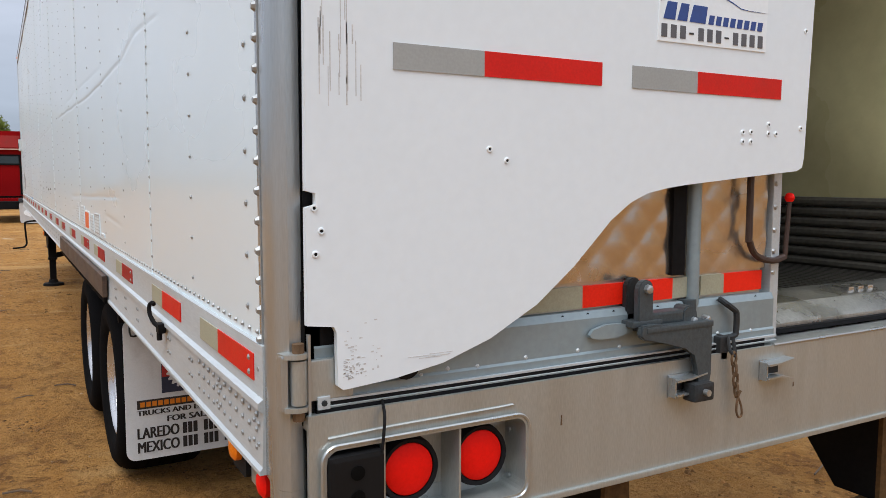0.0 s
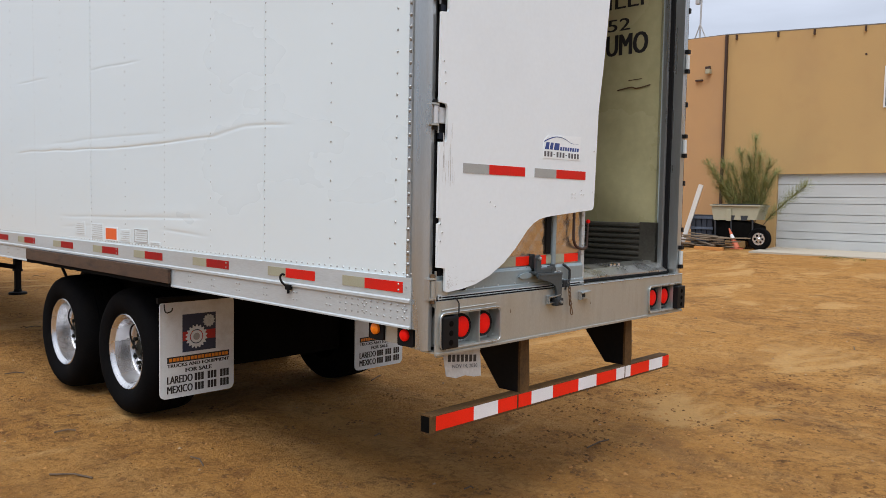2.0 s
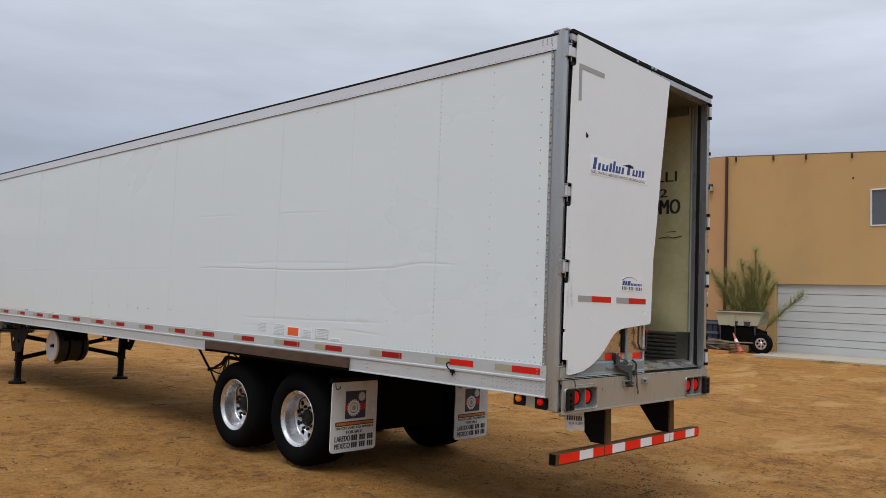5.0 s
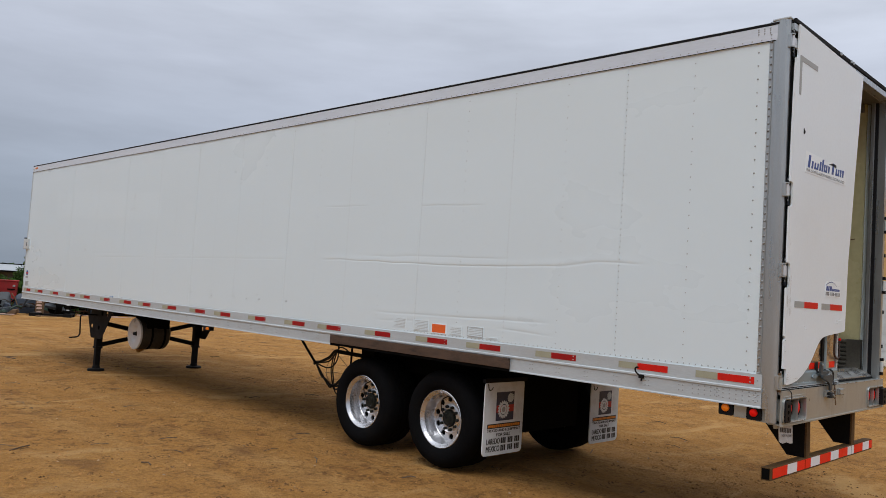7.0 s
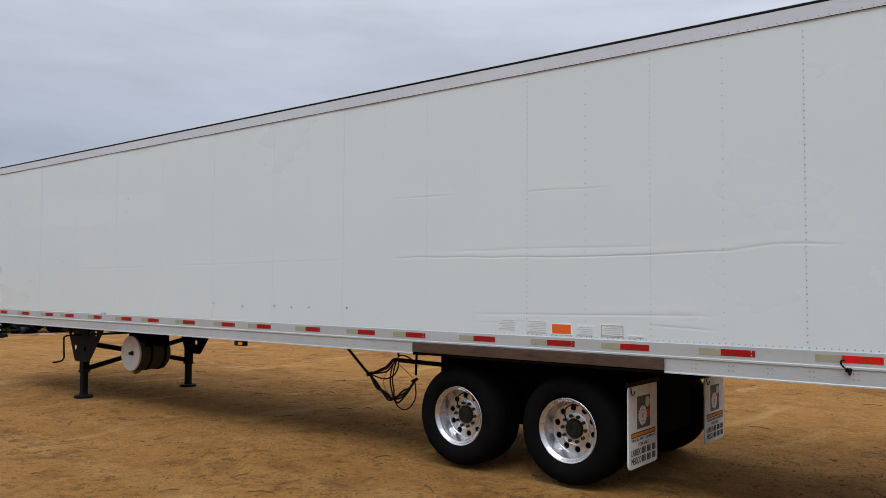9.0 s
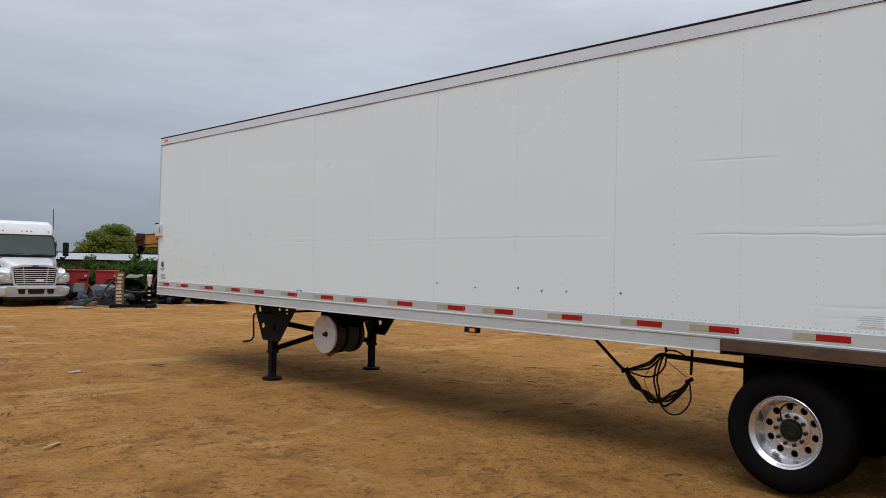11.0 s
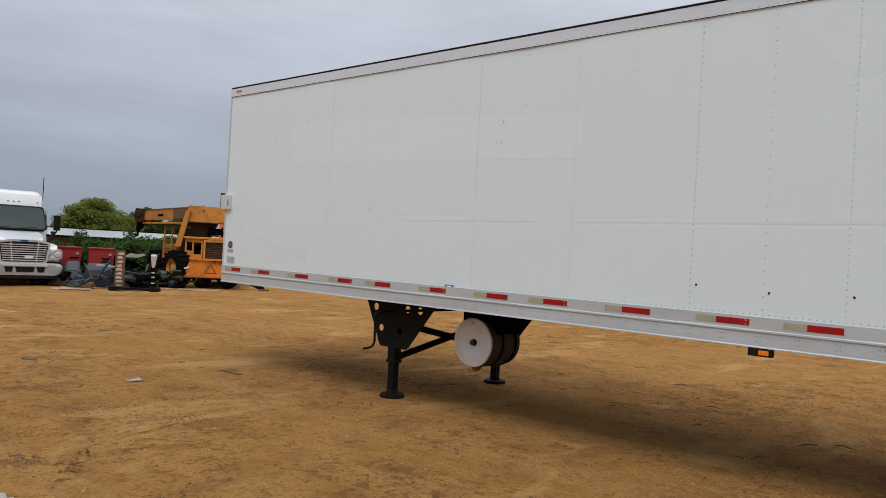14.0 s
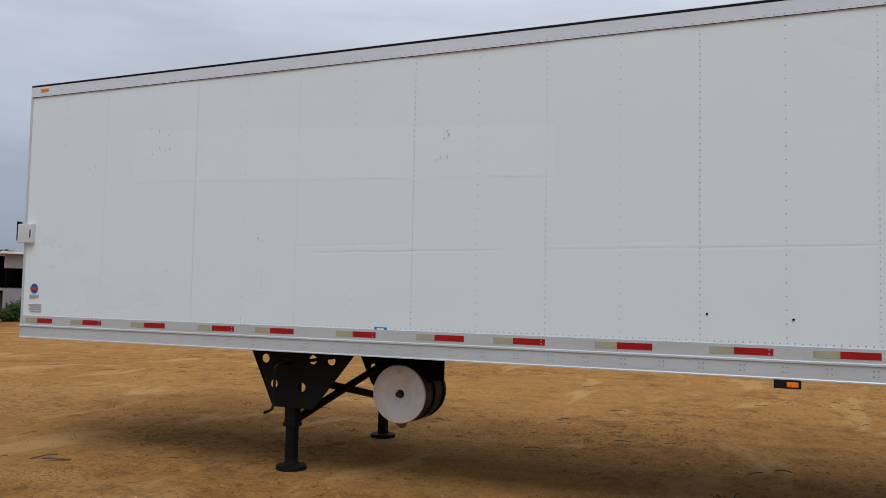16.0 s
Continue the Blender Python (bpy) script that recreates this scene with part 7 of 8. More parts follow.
    for x in (-0.45, 0.42):
        part("wiper", pipe(bms(), [(x - 0.35, 1.20, 1.88), (x + 0.3, 1.20, 1.93)], 0.015, 5), M_PLASTIC, shield)
    for x in (-0.78, -0.14, 0.04, 0.2, 0.80):
        part("roof_lamp", box(bms(), x, x + 0.05, 1.76, 1.95, 2.72, 2.82, 0.01), M_DARKJ, t)
    g = part("grille", slab(bms(), [(-0.62, 0.74), (0.62, 0.74), (0.72, 0.80), (0.80, 1.36), (0.76, 1.45), (0.40, 1.52), (-0.40, 1.52), (-0.76, 1.45), (-0.80, 1.36), (-0.72, 0.80)], "y", -0.12, 0.1), M_SILVERL, t, "chrome barred grille")
    part("grille_dark", slab(bms(), [(-0.59, 0.79), (0.59, 0.79), (0.66, 0.84), (0.73, 1.34), (0.70, 1.40), (0.38, 1.445), (-0.38, 1.445), (-0.70, 1.40), (-0.73, 1.34), (-0.66, 0.84)], "y", -0.132, -0.12), M_PLASTIC, g)
    for i in range(8):
        z = 0.825 + i * 0.073
        hw = 0.63 + 0.011 * i
        part("grille_bar", box(bms(), -hw, hw, -0.152, -0.128, z, z + 0.030, 0.004), M_SILVERL, g)
    for sx in (-1, 1):
        part("grille_upright", slab(bms(), [(sx * 0.36, 0.80), (sx * 0.36 + 0.025, 0.80), (sx * 0.42 + 0.025, 1.43), (sx * 0.42, 1.43)], "y", -0.156, -0.13), M_SILVERL, g)
    part("maker_oval", slab(bms(), [(0.14 * math.cos(k * math.pi / 8), 1.478 + 0.03 * math.sin(k * math.pi / 8)) for k in range(16)], "y", -0.134, -0.118), M_BLUE, g)
    part("front_plate", box(bms(), 0.02, 0.28, -0.165, -0.15, 0.90, 1.00), M_TAPE_W, g)
    bp = part("bumper", loft(bms(), [(-0.30, 1.05, 1.02, 0.36, 0.72), (-0.20, 1.20, 1.18, 0.33, 0.75), (0.4, 1.26, 1.26, 0.33, 0.78)]), M_SILVER, t, "silver front bumper", True)
    for x0, x1 in ((-0.60, -0.34), (-0.28, 0.30), (0.36, 0.62)):
        part("bumper_slot", slab(bms(), [(x0 + 0.04, 0.46), (x1 - 0.03, 0.46), (x1, 0.63), (x0, 0.63)], "y", -0.312, -0.28), M_PLASTIC, bp)
    part("bumper_lip", box(bms(), -1.0, 1.0, -0.30, 0.2, 0.24, 0.335, 0.02), M_PLASTIC, bp)
    for s in (-1, 1):
        part("fog_lamp", lathe(bms(), [(0.06, -0.28), (0.05, -0.305), (0.001, -0.31)], "y", 14, (s * 0.84, 0, 0.57)), M_HEADL, bp)
    part("bumper_step", box(bms(), -0.68, 0.70, -0.325, -0.29, 0.645, 0.70, 0.012), M_SILVERL, bp)
    for s in (-1, 1):
        part("fog_recess", slab(bms(), rounded(s * 0.90 - 0.14, s * 0.90 + 0.14, 0.52, 0.63, 0.03), "y", -0.285, -0.22), M_PLASTIC, bp)
        part("wheel_arch", lathe(bms(), [(0.56, -0.02), (0.62, -0.02), (0.62, 0.02), (0.56, 0.02), (0.56, -0.02)], "x", 28, (s * 1.19, 0.95, 0.62)), M_UNDER, t)
        part("door_line", holed(bms(), [(1.72, 0.95), (2.62, 0.95), (2.62, 2.55), (2.0, 2.55), (1.72, 2.0)], [[(1.74, 0.97), (2.60, 0.97), (2.60, 2.53), (2.01, 2.53), (1.74, 1.99)]], "x", s * 1.168 - 0.008, s * 1.168 + 0.008), M_CAST, t)
        part("grab_handle", pipe(bms(), [(s * 1.20, 2.72, 1.2), (s * 1.20, 2.72, 2.3)], 0.02, 6), M_CHROME, t)
        part("cab_step", box(bms(), s * 1.10 - 0.10, s * 1.10 + 0.10, 1.70, 2.28, 0.36, 0.44, 0.02), M_CHROME, t)
    part("bumper_gap", box(bms(), -1.16, 1.16, -0.10, 0.4, 0.765, 0.81), M_PLASTIC, t)
    part("hood_seam", slab(bms(), [(-0.98, 1.80), (0.98, 1.80), (0.98, 1.86), (-0.98, 1.86)], "y", 1.36, 1.45), M_PLASTIC, t)
    part("chassis", box(bms(), -0.45, 0.45, 1.0, 7.2, 0.55, 0.85), M_BLACK, t)


white_truck(pose(3.14, 33.35, ground_z(3, 34), 0, 0, -5))


def red_truck(m):
    t = thing("red_truck", m, "dark red semi truck seen from behind, with a chrome stack", "truck")
    part("sleeper", slab(bms(), rounded(-1.22, 1.20, 0.0, 2.4, 0.06, 3), "z", 1.05, 3.62), M_TRUCKR, t)
    part("roof_cap", slab(bms(), rounded(-1.18, 1.16, 0.02, 2.2, 0.08, 3), "z", 3.62, 3.74), M_TRUCKR, t)
    win = part("rear_window", box(bms(), -1.02, 0.50, -0.03, 0.004, 2.38, 2.72, 0.02), M_GLASS, t, "dark rear window band")
    part("window_frame", holed(bms(), [(-1.08, 2.33), (0.56, 2.33), (0.56, 2.77), (-1.08, 2.77)], [[(-1.0, 2.40), (0.48, 2.40), (0.48, 2.70), (-1.0, 2.70)]], "y", -0.045, 0.002), M_BLACK, win)
    part("rear_ledge", box(bms(), -1.12, 0.58, -0.16, 0.0, 2.96, 3.01, 0.01), M_PINK, t)
    part("upper_recess", box(bms(), -1.1, 0.56, -0.02, 0.004, 3.06, 3.55, 0.01), M_REDB, t)
    part("column", box(bms(), 0.50, 0.60, -0.05, 0.004, 1.10, 2.33, 0.01), M_BLACK, t)
    for x in (0.98, -0.98):
        part("side_fairing", box(bms(), x - 0.06, x + 0.06, -0.3, 0.0, 1.1, 3.5, 0.02), M_TRUCKR, t)
    part("cab", loft(bms(), [(2.3, 1.18, 1.1, 0.9, 3.0), (3.2, 1.12, 1.0, 0.9, 2.7), (3.7, 1.1, 0.9, 0.9, 2.0)]), M_TRUCKR, t, smooth=True)
    part("hood", loft(bms(), [(3.6, 1.05, 0.95, 0.8, 1.8), (5.2, 0.7, 0.6, 0.75, 1.5)]), M_TRUCKR, t, smooth=True)
    st = part("exhaust_stack", pipe(bms(), curve_pts([(0.68, -0.16, 0.9), (0.68, -0.16, 3.8), (0.68, -0.10, 3.92), (0.70, 0.02, 4.0)], 3), 0.075, 12), M_CHROME, t, "chrome exhaust stack with a dark tip", True)
    part("stack_tip", pipe(bms(), [(0.68, -0.16, 3.35), (0.68, -0.16, 3.80)], 0.08, 12), M_UNDER, st)
    part("deck_plate", box(bms(), -1.2, 1.2, -0.4, 0.0, 0.5, 1.05), M_UNDER, t)
    part("chassis", box(bms(), -0.45, 0.45, -1.6, 4.6, 0.55, 0.85), M_BLACK, t)
    # near-black strip paints a shaded edge on the sleeper
    part("side_shade", box(bms(), 0.78, 0.88, -0.10, 0.004, 1.10, 3.30, 0.01), M_UNDER, t)
    part("red_step", box(bms(), -1.1, 1.15, -0.55, -0.42, 0.60, 0.98, 0.03), M_TRUCKR, t)
    part("step_gap", box(bms(), -0.9, 0.95, -0.56, -0.54, 0.74, 0.84), M_UNDER, t)
    for s in (-1, 1):
        tyre_wheel(t, s * 0.92, -0.95, 0.51, 0.5, M_RIM, s)
        tyre_wheel(t, s * 1.0, 4.3, 0.51, 0.3, M_RIM, s)


red_truck(pose(-0.12, 36.0, ground_z(0, 36), 0, 0, -4))


def white_bin(m):
    b = thing("white_bin", m, "white plastic bin with a dark lid and faded emblem", "bin")
    part("body", loft(bms(), [(-0.35, 0.40, 0.43, 0.03, 1.02), (0.35, 0.40, 0.43, 0.03, 1.02)]), M_PALEW, b)
    part("lid", box(bms(), -0.44, 0.44, -0.38, 0.38, 1.02, 1.20, 0.03), M_DARKJ, b)
    part("emblem", slab(bms(), [(0.03 + 0.27 * math.cos(k * math.pi / 10), 0.52 + 0.16 * math.sin(k * math.pi / 10) * (1.25 if k in (5, 15) else 1)) for k in range(20)], "y", -0.366, -0.352), M_PAPER, b)
    part("lid_strip", box(bms(), -0.4, 0.4, -0.39, -0.37, 1.0, 1.04), M_DARKJ, b)


white_bin(pose(0.66, 33.8, ground_z(1, 33), 0, 0, -12) @ Matrix.Scale(0.84, 4))


def crane(m):
    c = thing("mobile_crane", m, "old yellow-orange rough terrain crane with a folded boom", "crane")
    # rear counterweight faces the yard
    cw = part("counterweight", slab(bms(), [(-1.24, 0.38), (1.07, 0.42), (1.07, 0.50), (0.93, 0.84), (0.70, 1.08), (-0.98, 1.08), (-1.12, 0.70), (-1.24, 0.50)], "y", 0.0, 0.5), M_ORCR, c, "orange rear counterweight")
    part("weight_ledge", box(bms(), -1.0, 0.74, -0.06, 0.02, 1.06, 1.12, 0.01), M_ORCR, cw)
    part("weight_foot", box(bms(), -1.10, 0.95, -0.05, 0.02, 0.42, 0.53, 0.01), M_ORCR, cw)
    bm = holed(bms(), [(-0.45, 0.57), (0.0, 0.57), (-0.23, 0.98)], [[(-0.39, 0.605), (-0.06, 0.605), (-0.23, 0.91)]], "y", -0.012, 0.004)
    part("warning_triangle", bm, M_RUST, cw)
    for u, w in ((-1.10, 0.18), (0.78, 0.16), (1.02, 0.16)):
        part("white_mark", slab(bms(), [(u - w / 2, 0.70), (u + w / 2, 0.76), (u + w / 2, 0.82), (u - w / 2, 0.76)], "y", -0.075, -0.05), M_TAPE_W, cw)
    for u in (-0.1, 0.12):
        part("weight_eye", lathe(bms(), [(0.03, -0.02), (0.06, -0.02), (0.06, 0.0), (0.03, 0.0), (0.03, -0.02)], "y", 10, (u, 0, 1.0)), M_RUST, cw)
    # engine housing with its radiator, operator cab beside it
    part("engine_housing", holed(bms(), [(-0.56, 1.08), (0.27, 1.08), (0.29, 1.86), (-0.56, 1.84)], [[(-0.48, 1.13), (0.20, 1.13), (0.21, 1.78), (-0.48, 1.76)]], "y", 0.42, 0.55), M_YELL, c)
    part("engine_cover", box(bms(), -0.55, 0.27, 0.56, 2.0, 1.08, 1.86, 0.02), M_YELL, c)
    rad = part("radiator", box(bms(), -0.47, 0.20, 0.50, 0.54, 1.13, 1.77), M_RUSTD, c, "rusty radiator mesh")
    for i in range(9):
        part("radiator_bar", box(bms(), -0.47, 0.20, 0.485, 0.50, 1.17 + i * 0.068, 1.185 + i * 0.068), M_RUST, rad)
    cab = part("operator_cab", holed(bms(), [(-1.26, 1.0), (-0.60, 1.0), (-0.58, 1.86), (-1.24, 1.88)], [[(-1.19, 1.42), (-0.98, 1.40), (-0.98, 1.74), (-1.19, 1.76)], [(-0.92, 1.28), (-0.65, 1.28), (-0.65, 1.72), (-0.92, 1.74)]], "y", 0.55, 0.60), M_YELL, c, "yellow operator cab")
    part("cab_back", box(bms(), -1.25, -0.60, 1.5, 1.55, 1.0, 1.87), M_YELL, cab)
    part("cab_roof", box(bms(), -1.30, 0.32, 0.46, 1.6, 1.87, 1.95, 0.02), M_YELL, cab)
    part("cab_seat", box(bms(), -1.15, -0.7, 0.9, 1.4, 1.0, 1.6, 0.05), M_UNDER, cab)
    # turret and winch under the boom
    # the dark colour puts the shade below the boom into the turret
    part("turret", slab(bms(), [(-1.35, 1.0), (-0.35, 1.95), (-0.1, 2.5), (-1.15, 2.56), (-1.55, 1.7)], "y", 0.95, 1.5), M_RUSTD, c, "turret cheek coloured dark as shade under the boom")
    part("winch", lathe(bms(), [(0.02, -0.45), (0.20, -0.45), (0.20, -0.38), (0.13, -0.37), (0.13, 0.05), (0.20, 0.06), (0.20, 0.12), (0.02, 0.13)], "x", 18, (0.0, 0.9, 2.18)), M_UNDER, c, smooth=True)
    part("winch_arm", pipe(bms(), [(-0.5, 0.9, 2.2), (0.3, 0.9, 2.12)], 0.05, 8), M_CAST, c)
    # boom: hinge end on the right, inner tubes drawn in on the left
    boom = part("boom_base", slab(bms(), [(-1.22, 2.53), (0.46, 2.54), (0.46, 3.13), (-1.20, 3.15)], "y", 0.6, 1.2), M_YELL, c, "weathered yellow boom housing")
    part("boom_lip", box(bms(), -1.24, 0.47, 0.59, 1.21, 2.505, 2.535), M_RUST, boom)
    for u in (-0.65, 0.28):
        part("boom_lug", box(bms(), u, u + 0.05, 0.585, 0.6, 2.95, 3.0, 0.005), M_RUSTD, boom)
        part("boom_cleat", pipe(bms(), [(u, 0.75, 3.13), (u, 0.75, 3.19)], 0.02, 6), M_RUST, boom)
    arm = part("boom", slab(bms(), [(-3.0, 2.45), (-1.21, 2.62), (-1.21, 3.08), (-3.0, 2.84)], "y", 0.66, 1.12), M_YELLD, c, "orange inner boom with rusty patches")
    part("boom_flange", slab(bms(), [(-3.0, 2.81), (-1.21, 3.05), (-1.21, 3.09), (-3.0, 2.85)], "y", 0.64, 1.14), M_RUST, arm)
    part("boom_patch", slab(bms(), [(-1.75, 2.58), (-1.24, 2.63), (-1.24, 3.06), (-1.75, 2.99)], "y", 0.648, 0.662), M_RUST, arm)
    part("boom_slot", slab(bms(), [(-2.30, 2.66), (-2.12, 2.68), (-2.12, 2.76), (-2.30, 2.74)], "y", 0.645, 0.662), M_UNDER, arm)
    head = part("boom_head", slab(bms(), [(-3.08, 2.36), (-2.80, 2.42), (-2.78, 2.90), (-3.10, 2.92), (-3.16, 2.62)], "y", 0.58, 1.2), M_RUSTD, c, "dark rusty boom head")
    part("sheave", lathe(bms(), [(0.02, 0.5), (0.14, 0.52), (0.14, 0.58), (0.02, 0.6)], "y", 16, (-3.0, 0, 2.75)), M_RUSTD, head)
    part("jib_rail", slab(bms(), [(-2.85, 2.34), (-1.3, 2.44), (-1.3, 2.50), (-2.85, 2.40)], "y", 0.7, 0.8), M_YELL, arm)
    part("boom_ram", pipe(bms(), [(-2.6, 0.9, 2.38), (-1.1, 0.9, 2.30)], 0.06, 8), M_RUST, arm)
    part("lift_strut", slab(bms(), [(-1.62, 1.55), (-1.40, 1.55), (-1.10, 2.98), (-1.28, 2.96)], "y", 0.50, 0.62), M_YELL, c)
    part("rear_column", slab(bms(), [(-1.72, 1.4), (-1.56, 1.4), (-1.30, 2.45), (-1.50, 2.45)], "y", 1.3, 1.5), M_YELL, c)
    hk = part("hook_block", slab(bms(), [(-3.05, 2.40), (-2.75, 2.42), (-2.88, 2.16), (-3.0, 2.02), (-3.10, 2.10)], "y", 0.75, 1.0), M_UNDER, c)
    part("hook", pipe(bms(), curve_pts([(-3.04, 0.88, 2.06), (-3.02, 0.88, 1.95), (-3.06, 0.88, 1.88), (-3.13, 0.88, 1.93)], 4), 0.035, 6), M_UNDER, hk)
    # ladder frame and tank on the far side
    part("side_tank", box(bms(), -2.12, -1.62, 1.2, 1.9, 0.55, 1.60, 0.03), M_YELL, c)
    for u in (-2.1, -1.82):
        part("side_post", pipe(bms(), [(u, 1.1, 0.5), (u + 0.04, 1.1, 2.28)], 0.035, 6), M_ORCR, c)
    for z in (1.45, 1.75, 2.25):
        part("side_rung", pipe(bms(), [(-2.09, 1.1, z), (-1.78, 1.1, z)], 0.028, 6), M_RUST, c)
    part("chassis", box(bms(), -0.9, 0.8, 0.3, 5.0, 0.5, 1.0), M_RUST, c)
    keep = PLACE[0]
    for u, v, r, w, rot, rm, lug in ((-1.52, 0.55, 0.68, 0.5, 38, M_YELL, True), (-2.42, 1.6, 0.66, 0.42, 20, M_RUSTD, True), (-0.55, 0.5, 0.33, 0.42, 75, M_RUSTD, False), (0.42, 0.55, 0.38, 0.62, 80, M_RUSTD, False), (1.3, 4.4, 0.68, 0.5, 0, M_YELL, True)):
        PLACE[0] = pose(u, v, 0, 0, 0, rot)
        tyre_wheel(c, 0, 0, r, w, rm, -1, lug)
    PLACE[0] = keep
    # black stabiliser plates splayed out on both sides
    part("stabiliser", slab(bms(), [(-2.10, 0.0), (-1.15, 0.0), (-1.18, 0.42), (-1.30, 0.72), (-1.45, 0.66)], "y", -0.25, -0.18), M_BLACK, c, "black stabiliser plate")
    part("stabiliser", slab(bms(), [(1.02, 0.30), (1.02, 0.98), (1.22, 0.88), (1.80, 0.12), (1.88, 0.0), (1.66, 0.0)], "y", 0.25, 0.32), M_BLACK, c, "black stabiliser plate")
    part("stabiliser_foot", box(bms(), 1.60, 2.0, 0.1, 0.5, 0.0, 0.05, 0.01), M_RUST, c)


crane(pose(9.48, 31.95, -0.1, 0, 0, -34) @ Matrix.Scale(0.985, 4))


def orange_truck(m):
    t = thing("orange_truck", m, "bright orange sleeper cab truck with a dark chrome stack", "truck")
    part("sleeper", slab(bms(), [(-1.15, 0.9), (-0.66, 0.0), (1.12, 0.0), (1.2, 0.1), (1.2, 3.0), (-1.2, 3.0)], "z", 0.98, 3.70), M_ORTR, t)
    part("roof_cap", slab(bms(), [(-1.13, 0.9), (-0.64, 0.0), (1.10, 0.0), (1.18, 0.1), (1.18, 2.6), (-1.18, 2.6)], "z", 3.70, 3.96), M_ORTR, t)
    part("roof_scoop", slab(bms(), [(-0.62, 3.5), (-0.20, 3.5), (-0.12, 3.76), (-0.22, 3.82), (-0.58, 3.82)], "y", -0.06, 0.05), M_ORTR, t)
    part("panel_lip", box(bms(), -0.6, 1.1, -0.02, 0.01, 2.62, 2.66), M_ORTR, t)
    part("hood", loft(bms(), [(3.0, 1.1, 0.95, 0.9, 1.9), (5.0, 0.8, 0.7, 0.8, 1.5)]), M_ORTR, t, smooth=True)
    for x in (0.10, 0.27):
        part("dark_bar", holed(bms(), [(x, 2.84), (x + 0.12, 2.84), (x + 0.12, 3.02), (x, 3.02)], [[(x + 0.045, 2.875), (x + 0.08, 2.875), (x + 0.08, 2.985), (x + 0.045, 2.985)]], "y", -0.02, 0.004), M_INK, t)
    part("white_mark", slab(bms(), [(0.58, 2.72), (0.76, 2.72), (0.76, 2.52), (0.72, 2.52), (0.72, 2.685), (0.58, 2.685)], "y", -0.03, 0.004), M_TAPE_W, t)
    part("white_mark", slab(bms(), [(-0.40, 2.70), (-0.30, 2.70), (-0.30, 2.66), (-0.36, 2.66), (-0.36, 2.55), (-0.40, 2.55)], "y", -0.03, 0.004), M_TAPE_W, t)
    part("round_mark", slab(bms(), ring(0.19, 1.86, 0.11, 14), "y", -0.02, 0.004), M_TAPE_G, t)
    part("dark_red_strip", box(bms(), 1.2, 1.46, -0.25, 1.2, 1.0, 3.62, 0.02), M_TRUCKR, t, "dark red strip on the right")
    st = part("exhaust_stack", pipe(bms(), [(1.12, -0.18, 0.95), (1.12, -0.18, 2.5), (1.17, -0.18, 2.6), (1.19, -0.18, 3.85)], [0.12, 0.12, 0.06, 0.055], 14), M_CHROME, t, "chrome exhaust stack", True)
    part("stack_clamp", box(bms(), 0.95, 1.25, -0.26, -0.08, 2.42, 2.50, 0.01), M_CHROME, st)
    part("chassis", box(bms(), -0.45, 0.45, -3.0, 3.0, 0.6, 0.9), M_BLACK, t)
    part("deck_plate", box(bms(), -1.2, 1.3, -0.5, 0.0, 0.45, 0.97), M_UNDER, t)
    for s in (-1, 1):
        for yy in (-2.6, -1.25):
            tyre_wheel(t, s * 0.95, yy, 0.51, 0.5, M_RIM, s)
        tyre_wheel(t, s * 1.0, 4.0, 0.51, 0.3, M_RIM, s)


orange_truck(pose(15.2, 39.2, -0.17, 0, 0, -34))


def crumple(bm, amp, seed):
    for v in bm.verts:
        p = v.co * 3.1
        v.co += Vector((noise.noise((p.x, p.y, p.z + seed)), noise.noise((p.x + 9, p.y, p.z + seed)), noise.noise((p.x, p.y + 9, p.z + seed)) * 0.8)) * amp
    return bm


